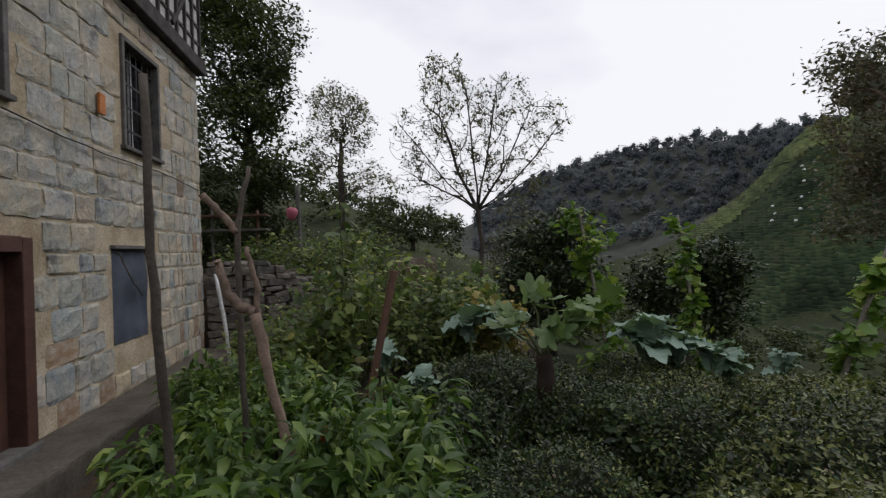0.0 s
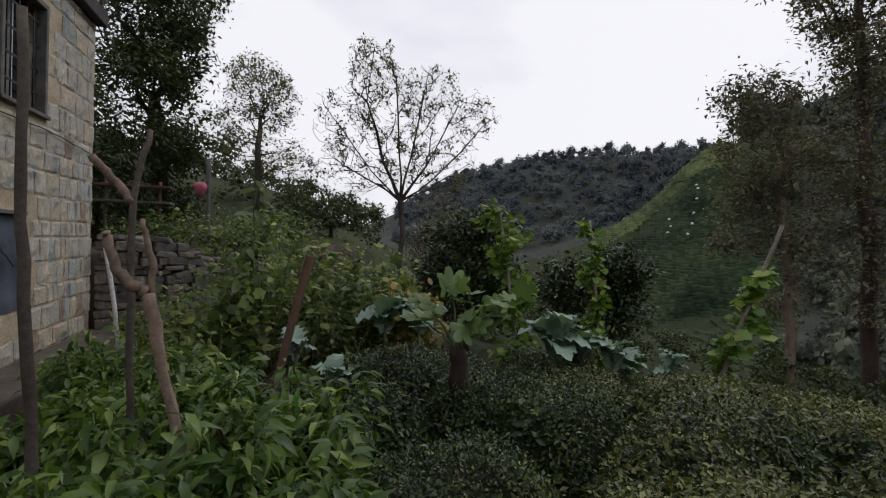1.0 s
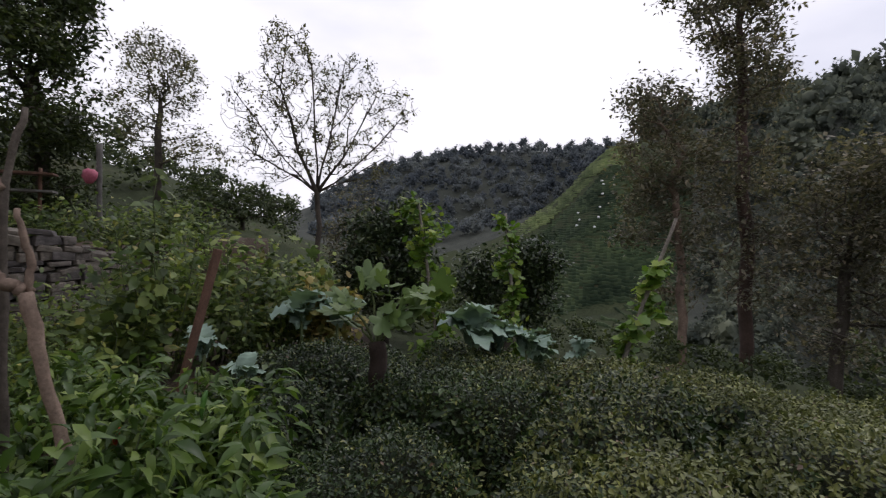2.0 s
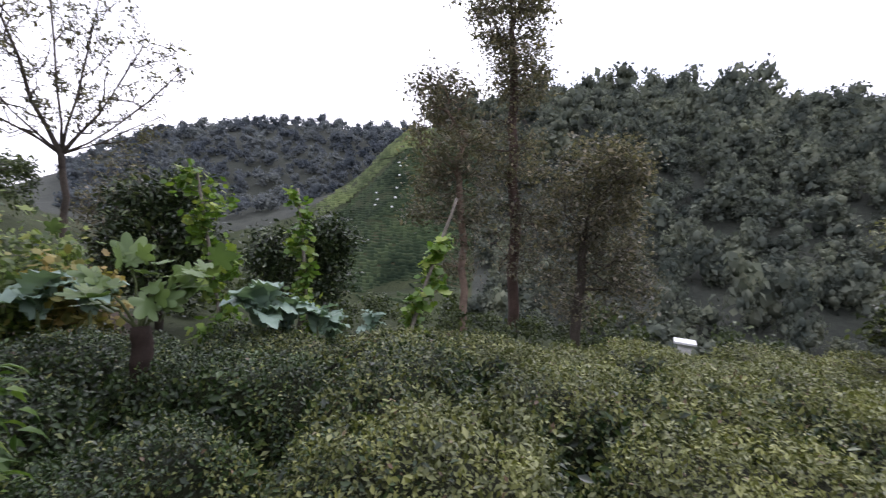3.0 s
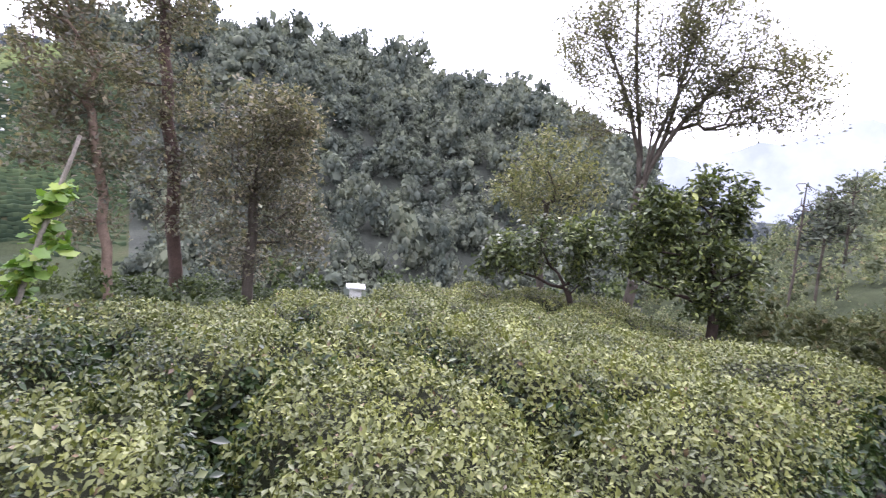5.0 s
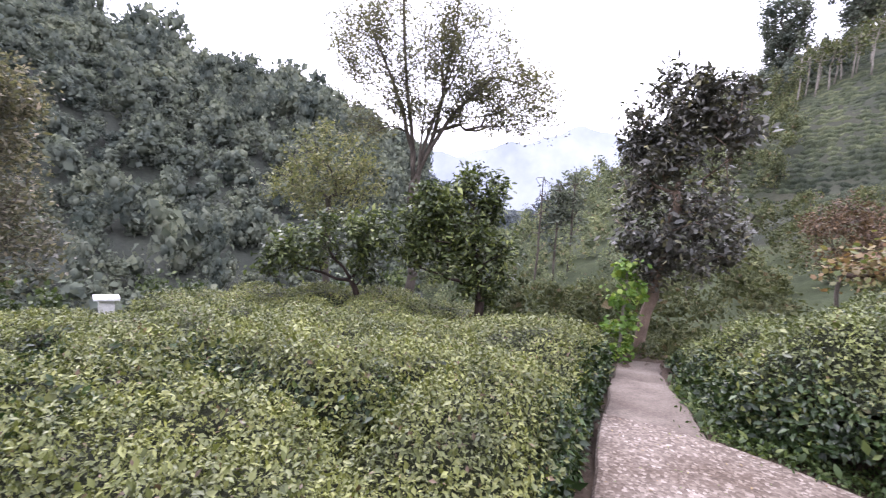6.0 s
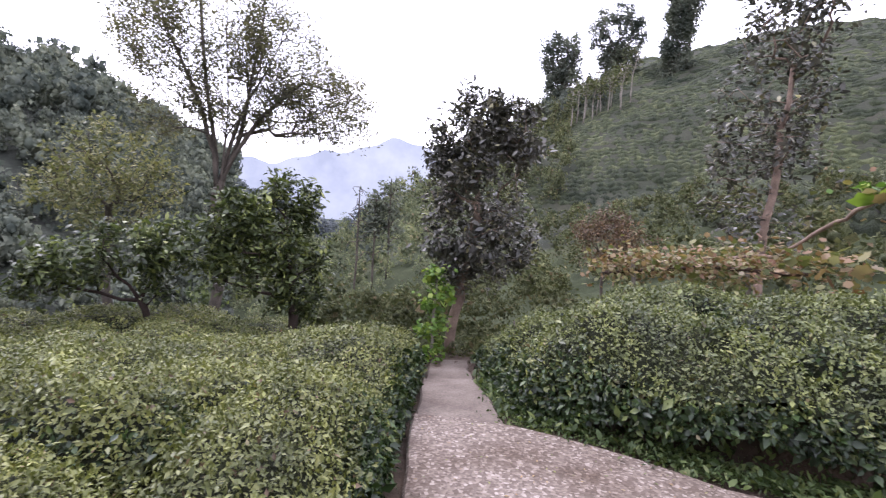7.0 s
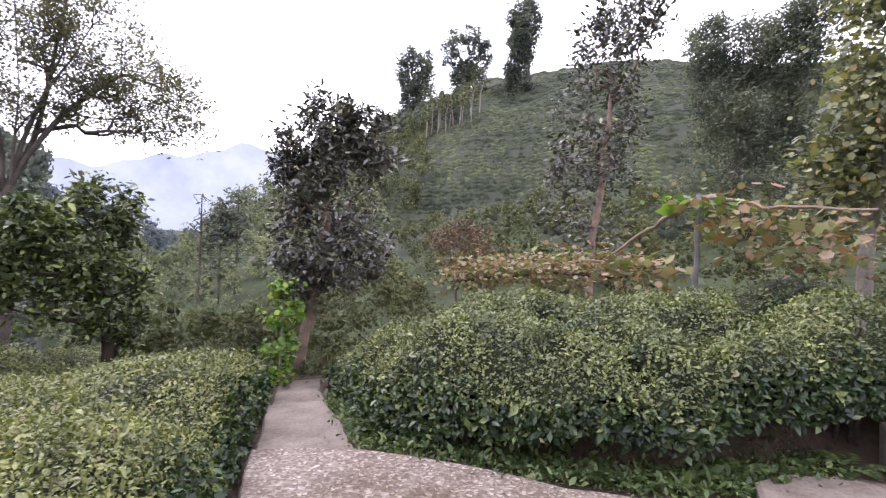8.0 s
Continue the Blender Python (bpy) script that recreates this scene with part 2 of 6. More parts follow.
_tint = ramp_node(_nt, [(0.0, (0.36, 0.4, 0.42)), (0.18, (0.52, 0.48, 0.4)), (0.36, (0.46, 0.5, 0.5)), (0.52, (0.54, 0.48, 0.38)), (0.7, (0.48, 0.47, 0.44)), (0.85, (0.58, 0.56, 0.52)), (1.0, (0.42, 0.36, 0.3))])
_nt.links.new(_oi.outputs["Random"], _tint.inputs["Fac"])
_s1, _s2 = noise_node(_nt, 3.2, 7.0, 0.7, "Position"), noise_node(_nt, 17.0, 8.0, 0.75, "Position")
_w1 = ramp_node(_nt, [(0.34, (0.48, 0.51, 0.54)), (0.44, (0.92, 0.95, 0.96)), (0.54, (1.02, 0.96, 0.86)), (0.66, (1.32, 1.26, 1.14))])
_w2 = ramp_node(_nt, [(0.3, (0.7, 0.7, 0.7)), (0.7, (1.2, 1.2, 1.2))])
_nt.links.new(_s1.outputs["Fac"], _w1.inputs["Fac"])
_nt.links.new(_s2.outputs["Fac"], _w2.inputs["Fac"])
_nt.links.new(mix_node(_nt, "MULTIPLY", 1.0, mix_node(_nt, "MULTIPLY", 1.0, _tint.outputs["Color"], _w1.outputs["Color"]), _w2.outputs["Color"]), _b.inputs["Base Color"])
bump(_nt, _b, _s2.outputs["Fac"], 1.0, 0.03)
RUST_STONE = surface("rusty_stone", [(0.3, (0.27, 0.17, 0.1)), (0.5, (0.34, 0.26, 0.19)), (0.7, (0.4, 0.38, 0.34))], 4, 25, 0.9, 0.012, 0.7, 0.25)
MORTAR = surface("mortar", [(0.3, (0.32, 0.25, 0.16)), (0.7, (0.58, 0.5, 0.37))], 2.5, 40, 0.95, 0.008, 0.6)
DRY_STONE = surface("dry_stone", [(0.3, (0.12, 0.112, 0.1)), (0.7, (0.29, 0.265, 0.24))], 2.2, 24, 0.95, 0.015, 0.7, 0.35)
DARK_WOOD = surface("dark_timber", [(0.3, (0.035, 0.03, 0.028)), (0.7, (0.09, 0.08, 0.075))], 5, 60, 0.8, 0.004, 0.5)
GREY_WOOD = surface("grey_timber", [(0.3, (0.09, 0.085, 0.08)), (0.7, (0.19, 0.18, 0.17))], 5, 60, 0.85, 0.004, 0.5)
BROWN_WOOD = surface("brown_door_paint", [(0.3, (0.06, 0.03, 0.022)), (0.7, (0.12, 0.06, 0.045))], 4, 50, 0.6, 0.003, 0.4)
REDWOOD = surface("reddish_plank", [(0.3, (0.09, 0.05, 0.035)), (0.7, (0.18, 0.1, 0.07))], 4, 50, 0.8, 0.003, 0.4)
IRON = surface("black_iron", [(0.3, (0.012, 0.012, 0.013)), (0.7, (0.03, 0.03, 0.032))], 6, 60, 0.55, 0.002, 0.3)
CLOTH = surface("blue_grey_sheet", [(0.3, (0.05, 0.062, 0.085)), (0.7, (0.1, 0.115, 0.145))], 3, 60, 0.7, 0.006, 0.5)
PLASTER = surface("pale_infill", [(0.3, (0.42, 0.42, 0.41)), (0.7, (0.66, 0.65, 0.63))], 3, 30, 0.95, 0.01, 0.5)
PINK = surface("pink_plastic", [(0.3, (0.42, 0.1, 0.16)), (0.7, (0.62, 0.2, 0.27))], 8, 40, 0.4, 0.004, 0.4)
WHITE = surface("white_plastic", [(0.3, (0.62, 0.62, 0.62)), (0.7, (0.8, 0.8, 0.8))], 6, 40, 0.45, 0.002, 0.2)
ORANGE = surface("orange_paint", [(0.3, (0.4, 0.12, 0.03)), (0.7, (0.6, 0.22, 0.06))], 6, 40, 0.6, 0.002, 0.2)
RED = surface("red_pepper_skin", [(0.3, (0.4, 0.04, 0.02)), (0.7, (0.6, 0.08, 0.03))], 9, 40, 0.3, 0.001, 0.2)
GREENSKIN = surface("green_pepper_skin", [(0.3, (0.05, 0.14, 0.03)), (0.7, (0.09, 0.2, 0.04))], 9, 40, 0.3, 0.001, 0.2)
STEM = surface("green_stem", [(0.3, (0.06, 0.09, 0.03)), (0.7, (0.12, 0.14, 0.06))], 6, 40, 0.7, 0.002, 0.3)
GLASS_M, _nt, _b = nodes_of("window_glass", 0.06)
_b.inputs["Base Color"].default_value = (0.02, 0.022, 0.025, 1)
_b.inputs["Specular IOR Level"].default_value = 0.9
GROUND_M, _nt, _b = nodes_of("hill_ground", 0.95)
_b.inputs["Specular IOR Level"].default_value = 0.1
_n1, _n2 = noise_node(_nt, 0.05, 8.0, 0.65), noise_node(_nt, 1.7, 8.0, 0.7)
_r1 = ramp_node(_nt, [(0.35, (0.026, 0.034, 0.018)), (0.55, (0.045, 0.055, 0.026)), (0.75, (0.08, 0.066, 0.042))])
_r2 = ramp_node(_nt, [(0.3, (0.6, 0.6, 0.6)), (0.7, (1.25, 1.25, 1.25))])
_nt.links.new(_n1.outputs["Fac"], _r1.inputs["Fac"])
_nt.links.new(_n2.outputs["Fac"], _r2.inputs["Fac"])
_nt.links.new(mix_node(_nt, "MULTIPLY", 1.0, _r1.outputs["Color"], _r2.outputs["Color"]), _b.inputs["Base Color"])
bump(_nt, _b, _n2.outputs["Fac"], 0.8, 0.08)


# ---- building helpers ----
ORIGIN = {}


def thing(name, at, label, category, group="", kind=""):
    """An Empty at the base of a thing; its parts are modelled in world metres."""
    ob = new(name)
    ob.location = at
    ob.empty_display_size = 0.1
    ORIGIN[ob] = Vector(at)
    return tagged(ob, label, category, group, kind)


def mesh_data(name, verts, faces, mats, smooth=False):
    """A mesh from arrays of corners and faces (all of one length)."""
    me = bpy.data.meshes.new(name)
    verts, faces = np.asarray(verts, np.float32), np.asarray(faces, np.int32)
    k = faces.shape[1]
    me.vertices.add(len(verts))
    me.vertices.foreach_set("co", verts.ravel())
    me.loops.add(faces.size)
    me.loops.foreach_set("vertex_index", faces.ravel())
    me.polygons.add(len(faces))
    me.polygons.foreach_set("loop_start", np.arange(0, faces.size, k, dtype=np.int32))
    me.polygons.foreach_set("loop_total", np.full(len(faces), k, np.int32))
    if smooth:
        me.polygons.foreach_set("use_smooth", np.ones(len(faces), bool))
    me.update(calc_edges=True)
    me.validate()
    for m in mats if isinstance(mats, (list, tuple)) else [mats]:
        me.materials.append(m)
    return me


def adopt(ob, parent):
    if parent is not None:
        o = ORIGIN.get(parent, Vector((0, 0, 0)))
        ob.parent = parent
        ob.matrix_parent_inverse = Matrix.Translation(-o)
        ORIGIN[ob] = Vector((0, 0, 0))
    return ob


def part(name, verts, faces, mats, parent=None, label="", smooth=False):
    ob = adopt(new(name, mesh_data(name, verts, faces, mats, smooth)), parent)
    return tagged(ob, label) if label else ob


def bm_part(name, bm, mats, parent=None, label="", smooth=False):
    me = bpy.data.meshes.new(name)
    for f in bm.faces:
        f.smooth = smooth
    bm.to_mesh(me)
    bm.free()
    for m in mats if isinstance(mats, (list, tuple)) else [mats]:
        me.materials.append(m)
    ob = adopt(new(name, me), parent)
    return tagged(ob, label) if label else ob


def box_bm(m, size, bevel=0.0, jitter=0.0, rng=None):
    """A box of a size about the pose m, with bevelled, worn edges."""
    bm = bmesh.new()
    bmesh.ops.create_cube(bm, size=1.0)
    bmesh.ops.scale(bm, vec=size, verts=bm.verts)
    if jitter:
        for v in bm.verts:
            v.co += Vector(rng.uniform(-jitter, jitter, 3))
    if bevel:
        bmesh.ops.bevel(bm, geom=bm.edges[:], offset=bevel, segments=2, profile=0.6, affect="EDGES")
    bmesh.ops.transform(bm, matrix=m, verts=bm.verts)
    return bm


def box_part(name, m, size, mat, parent=None, label="", bevel=0.006, jitter=0.0, rng=None):
    return bm_part(name, box_bm(m, size, bevel, jitter, rng), mat, parent, label)


def tube(points, radii, sides=7):
    """Corners and faces of a tube through points."""
    pts, radii = np.asarray(points, float), np.asarray(radii, float)
    n = len(pts)
    d = np.gradient(pts, axis=0)
    d /= np.linalg.norm(d, axis=1, keepdims=True) + 1e-9
    ref = np.where(np.abs(d[:, 2:3]) > 0.9, [[1.0, 0, 0]], [[0, 0, 1.0]])
    u = np.cross(d, ref)
    u /= np.linalg.norm(u, axis=1, keepdims=True) + 1e-9
    v = np.cross(d, u)
    a = np.arange(sides) * 2 * np.pi / sides
    ring = pts[:, None] + radii[:, None, None] * (np.cos(a)[None, :, None] * u[:, None] + np.sin(a)[None, :, None] * v[:, None])
    V = np.concatenate([ring.reshape(-1, 3), pts[:1], pts[-1:]])
    i, j = np.meshgrid(np.arange(n - 1), np.arange(sides), indexing="ij")
    q = np.stack([i * sides + j, i * sides + (j + 1) % sides, (i + 1) * sides + (j + 1) % sides, (i + 1) * sides + j], -1).reshape(-1, 4)
    F = np.concatenate([q[:, [0, 1, 2]], q[:, [0, 2, 3]]])
    k = np.arange(sides)
    caps = np.concatenate([np.stack([(k + 1) % sides, k, np.full(sides, n * sides)], 1),
                           np.stack([(n - 1) * sides + k, (n - 1) * sides + (k + 1) % sides, np.full(sides, n * sides + 1)], 1)])
    return V, np.concatenate([F, caps])


def join(pieces):
    V, F, n = [], [], 0
    for v, f in pieces:
        V.append(v)
        F.append(np.asarray(f) + n)
        n += len(v)
    return np.concatenate(V), np.concatenate(F)


def bent(points, rng, steps=6, wobble=0.02):
    """Points along a crooked line through a few corners."""
    pts = np.asarray(points, float)
    t = np.linspace(0, len(pts) - 1, steps * (len(pts) - 1) + 1)
    out = np.stack([np.interp(t, np.arange(len(pts)), pts[:, k]) for k in range(3)], 1)
    out[1:-1] += rng.normal(0, wobble, (len(t) - 2, 3))
    return out


# leaf shapes: unit length along y, z is the upper side
OVAL = (np.array([(0, 0, 0), (0.2, 0.32, 0.05), (0.18, 0.7, 0.03), (0, 1, -0.06), (-0.18, 0.7, 0.03), (-0.2, 0.32, 0.05)]), np.array([(0, 1, 5), (1, 2, 4), (1, 4, 5), (2, 3, 4)]))
KITE = (np.array([(0, 0, 0), (0.23, 0.45, 0.06), (0, 1, -0.05), (-0.23, 0.45, 0.06)]), np.array([(0, 1, 2), (0, 2, 3)]))
TEALEAF = (np.array([(0, 0, 0), (0.26, 0.48, 0.08), (0, 1, -0.06), (-0.26, 0.48, 0.08)]), np.array([(0, 1, 2), (0, 2, 3)]))
TUFT = (np.array([(0, 0, 0), (0.4, 0.42, 0.12), (0.05, 1, -0.05), (-0.36, 0.55, 0.1)]), np.array([(0, 1, 2), (0, 2, 3)]))
LANCE = (np.array([(0, 0, 0), (0.17, 0.3, 0.07), (0, 0.35, 0.0), (-0.17, 0.3, 0.07), (0.14, 0.62, -0.02), (0, 0.66, -0.08), (-0.14, 0.62, -0.02), (0, 1, -0.34)]),
         np.array([(0, 1, 2), (0, 2, 3), (1, 4, 5), (1, 5, 2), (3, 2, 5), (3, 5, 6), (4, 7, 5), (5, 7, 6)]))


def lobed(lobes, depth, cup, fine=2):
    """A lobed leaf as a fan about a point near its stalk."""
    k = lobes * fine
    a = np.linspace(-2.5, 2.5, k + 1)
    bulge = 0.5 - 0.5 * np.cos(np.arange(k + 1) / fine * 2 * np.pi)
    r = (1 - depth + depth * bulge ** 0.6) * (0.42 + 0.16 * np.cos(a))
    ring = np.stack([np.sin(a) * r, 0.35 + np.cos(a) * r, cup * (bulge - 0.4) - 0.12 * r * r], 1)
    V = np.concatenate([[(0, 0.3, 0), (0, 0, 0)], ring])
    F = [(0, 2 + i + 1, 2 + i) for i in range(k)] + [(0, 2, 1), (0, 1, 2 + k)]
    return V, np.array(F)


def arched(rows=11, wide=0.36, sag=0.3, wave=0.06):
    """A broad arching leaf with a midrib and wavy margins."""
    V, F = [], []
    for i in range(rows):
        y = i / (rows - 1)
        w = wide * math.sin(math.pi * min(1, 0.1 + 0.8 * y ** 0.9)) ** 0.8 * (1 + 0.12 * (-1) ** i) if i < rows - 1 else 0.14
        z = 0.3 * math.sin(math.pi * y * 0.8) - sag * y * y
        ripple = wave * (1 if i % 2 else -1)
        V += [(-w, y * 0.95, z + 0.07 * w / wide + ripple), (0, y * 0.95, z), (w, y * 0.95, z + 0.07 * w / wide - ripple)]
        if i:
            k = 3 * i
            for s in (0, 1):
                F += [(k - 3 + s, k - 2 + s, k + 1 + s), (k - 3 + s, k + 1 + s, k + s)]
    return np.array(V), np.array(F)


GRAPE, FIGLEAF, KALELEAF = lobed(5, 0.22, 0.06), lobed(5, 0.42, 0.05, 6), arched()


def unit(v):
    return v / (np.linalg.norm(v, axis=-1, keepdims=True) + 1e-9)


def leaves(shape, pos, axis, up, size):
    """Corners and faces of many leaves: where, along what, which side up, how long."""
    tv, tf = shape
    axis = unit(axis)
    x = unit(np.cross(axis, up))
    n = np.cross(x, axis)
    size = np.broadcast_to(np.asarray(size, float), (len(pos),))[:, None, None]
    V = pos[:, None] + size * (tv[None, :, 0:1] * x[:, None] + tv[None, :, 1:2] * axis[:, None] + tv[None, :, 2:3] * n[:, None])
    F = tf[None] + (np.arange(len(pos)) * len(tv))[:, None, None]
    return V.reshape(-1, 3), F.reshape(-1, 3)


# ---- the lie of the land ----
AZ = [-180, -40, -12, 0, 12, 22, 30, 37, 45, 55, 63, 76, 87, 92, 101, 110, 117, 124, 133, 143, 155, 180]
LAND = {
    28: [2, 6, 4, 1.5, -2, -4, -4.5, -4.5, -4.5, -4.5, -4.5, -4.5, -4.5, -4.5, -5, -5, -4, -2.5, -1, 0.5, 1.5, 2],
    60: [8, 12, 7, 3, -9, -13, -14, -15, -16, -17, -17, -17, -17, -16, -13, -7, -1.5, 1.5, 2.5, 6, 8, 8],
    100: [20, 20, 8, 2, -18, -22, -14, -11, -6, -2, 0, -1, -2, -3, -11, -5, 4.5, 12, 22, 29, 33, 28],
    160: [40, 30, 10, 2, -16, -8, 11.5, 31, 35, 35, 35, 29, 25, 17, 6, -8, 0, 14, 37, 53, 58, 50],
    240: [55, 40, 12, 2, 4, 8, 14, 40, 46, 55, 57, 45, 40, 29, 8, -6, -2, 16, 45, 60, 64, 56],
    350: [60, 50, 14, 10, 50, 63, 64, 62, 53, 56, 58, 44, 38, 26, 6, -8, -5, 14, 45, 60, 64, 56],
}
RADII = np.array(sorted(LAND))
TABLE = np.array([LAND[r] for r in RADII], float)
WAVES = [(math.cos(a) * f, math.sin(a) * f, ph) for a, f, ph in ((0.3, 0.11, 1.0), (1.9, 0.17, 2.0), (2.7, 0.23, 0.4), (1.2, 0.41, 3.0), (0.1, 0.67, 5.0))]


def waves(x, y):
    return sum(np.sin(a * x + b * y + p) for a, b, p in WAVES) / len(WAVES)


def smooth01(t):
    t = np.clip(t, 0, 1)
    return t * t * (3 - 2 * t)


def inside(poly, x, y):
    """Signed distance to a polygon, positive inside."""
    P = np.asarray(poly, float)
    x, y = np.asarray(x, float), np.asarray(y, float)
    best = np.full(x.shape, 1e9)
    odd = np.zeros(x.shape, bool)
    for (ax, ay), (bx, by) in zip(P, np.roll(P, -1, 0)):
        dx, dy = bx - ax, by - ay
        t = np.clip(((x - ax) * dx + (y - ay) * dy) / (dx * dx + dy * dy), 0, 1)
        best = np.minimum(best, np.hypot(x - ax - t * dx, y - ay - t * dy))
        cross = (ay > y) != (by > y)
        odd ^= cross & (x < (bx - ax) * (y - ay) / (by - ay + 1e-12) + ax)
    return np.where(odd, best, -best)


HEDGE = [(6.2, -4.75), (4.6, -3.9), (3.55, -3.3), (2.65, -3.5), (1.95, -3.75), (1.2, -4.3), (0.75, -5.0), (0.2, -5.75), (-1.3, -6.3), (-1.3, -9.0), (1.0, -9.0), (3.2, -7.9), (5.0, -6.9), (6.8, -5.9)]
TERRACE = [(4.6, -4.3), (3.5, -3.62), (2.7, -3.72), (2.05, -3.92), (1.3, -4.42), (0.92, -5.05), (0.4, -5.85), (-1.3, -6.5), (-4, -9), (-4, -16), (9, -16), (9, -8)]
UPPER_GARDEN = [(-9, 9.5), (-4.5, 9.55), (-3.7, 9.65), (-3.0, 9.95), (-2.5, 10.4), (-1.0, 11.2), (0, 13), (0, 20), (-9, 20)]


def land(x, y):
    """The ground's height."""
    x, y = np.asarray(x, float), np.asarray(y, float)
    r, az = np.hypot(x, y), np.degrees(np.arctan2(x, y))
    near = np.interp(x, [0, 3, 6, 12, 18], [0, -0.08, -0.5, -1.05, -2.2])
    near = near - 0.24 * smooth01((-x - 0.9) / 0.9) * smooth01((y - 1.5) / 0.5)
    near = near + 0.36 * smooth01(inside(TERRACE, x, y) / 0.25)
    near = near + 1.45 * smooth01(inside(UPPER_GARDEN, x, y) / 0.3 + 0.2)
    near = near - 0.06 * np.clip(y, 0, 8) * smooth01(x / 3.2)
    i = np.clip(np.searchsorted(AZ, az) - 1, 0, len(AZ) - 2)
    a0, a1 = np.asarray(AZ)[i], np.asarray(AZ)[i + 1]
    t = smooth01((az - a0) / (a1 - a0)) * 0.5 + 0.5 * (az - a0) / (a1 - a0)
    prof = TABLE[:, i] * (1 - t) + TABLE[:, i + 1] * t
    lr = np.log(np.maximum(r, 28))
    k = np.clip(np.searchsorted(np.log(RADII), lr) - 1, 0, len(RADII) - 2)
    s = np.clip((lr - np.log(RADII)[k]) / (np.log(RADII)[k + 1] - np.log(RADII)[k]), 0, 1)
    p0, p1 = np.take_along_axis(prof, k[None], 0)[0], np.take_along_axis(prof, k[None] + 1, 0)[0]
    far = p0 + (p1 - p0) * s + np.clip(r - 40, 0, 80) / 80 * 1.6 * waves(x, y)
    w = smooth01((r - 13) / 15)
    return near * (1 - w) + far * w


def ground_at(x, y):
    return float(land(np.array([x]), np.array([y]))[0])


rng = np.random.default_rng(4)
rings = np.concatenate([np.arange(0.3, 15, 0.3), np.geomspace(15, 400, 90), np.geomspace(430, 3600, 14)])
spokes = np.radians(np.concatenate([np.arange(-180, -45, 5), np.arange(-45, 180, 0.9)]))
ns = len(spokes)
RR, AA = np.meshgrid(rings, spokes, indexing="ij")
gx, gy = RR * np.sin(AA), RR * np.cos(AA)
gz = land(gx, gy) + 0.03 * rng.normal(size=gx.shape) * np.clip(RR / 8 - 0.5, 0.1, 4)
gv = np.concatenate([np.stack([gx, gy, gz], -1).reshape(-1, 3), [(0, 0, 0)]])
i, j = np.meshgrid(np.arange(len(rings) - 1), np.arange(ns), indexing="ij")
q = np.stack([i * ns + j, (i + 1) * ns + j, (i + 1) * ns + (j + 1) % ns, i * ns + (j + 1) % ns], -1).reshape(-1, 4)
gf = np.concatenate([q[:, [0, 2, 1]], q[:, [0, 3, 2]], np.stack([np.full(ns, len(gv) - 1), (np.arange(ns) + 1) % ns, np.arange(ns)], 1)])
ground = part("ground", gv, gf, [GROUND_M, SOIL, SHADED_SOIL, FOREST_FLOOR], None, "", True)
centre = gv[gf].mean(1)
FAZ = np.degrees(np.arctan2(centre[:, 0], centre[:, 1]))
TILLED = (FAZ > 129) & (np.hypot(centre[:, 0], centre[:, 1]) > 36) & (np.hypot(centre[:, 0], centre[:, 1]) < 178)
FAR = np.hypot(centre[:, 0], centre[:, 1])
WOODED = ((FAZ > 45) & (FAZ < 100) & (FAR > 50)) | ((FAZ > -3) & (FAZ <= 45) & (FAR > 185))
ground.data.polygons.foreach_set("material_index", ((np.hypot(centre[:, 0], centre[:, 1]) < 14) & ((centre[:, 0] < 1.8) | (centre[:, 1] < 3)) & (centre[:, 0] < 7.5)).astype(np.int32) + 2 * TILLED + 3 * WOODED)
tagged(ground, "green hilly ground falling from a garden into a valley", "ground", "", "structure")

# mountains at the valley's far end; their haze is painted as a pale blue glow
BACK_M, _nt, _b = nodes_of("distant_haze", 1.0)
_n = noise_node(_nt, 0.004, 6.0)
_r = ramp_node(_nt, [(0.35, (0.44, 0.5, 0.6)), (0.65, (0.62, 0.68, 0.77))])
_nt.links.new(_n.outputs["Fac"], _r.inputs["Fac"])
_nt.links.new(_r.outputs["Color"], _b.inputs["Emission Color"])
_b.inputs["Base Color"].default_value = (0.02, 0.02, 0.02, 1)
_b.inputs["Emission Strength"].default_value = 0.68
a = np.radians(np.linspace(84, 132, 60))
crest = 3000 * np.tan(np.radians(5.8 + 3.4 * np.exp(-((np.degrees(a) - 117) / 9) ** 2) + 0.35 * np.sin(a * 41) + 0.2 * np.sin(a * 97)))
bv = np.concatenate([np.stack([3000 * np.sin(a), 3000 * np.cos(a), np.full(60, -60.0)], 1), np.stack([3080 * np.sin(a), 3080 * np.cos(a), crest], 1), np.stack([3300 * np.sin(a), 3300 * np.cos(a), np.full(60, -60.0)], 1)])
k = np.arange(59)
bf = np.concatenate([np.stack([k, k + 60, k + 61, k + 1], 1), np.stack([k + 60, k + 120, k + 121, k + 61], 1)])
tagged(part("backdrop", bv, bf, BACK_M, None, "", True), "mountains at the valley's end, painted with glowing pale blue haze", "mountains", "", "structure")


# ---- far trees ----
CORE = bmesh.new()
bmesh.ops.create_icosphere(CORE, subdivisions=1, radius=1.0)
CORE_V, CORE_F = np.array([v.co[:] for v in CORE.verts]), np.array([[v.index for v in f.verts] for f in CORE.faces])
CORE.free()


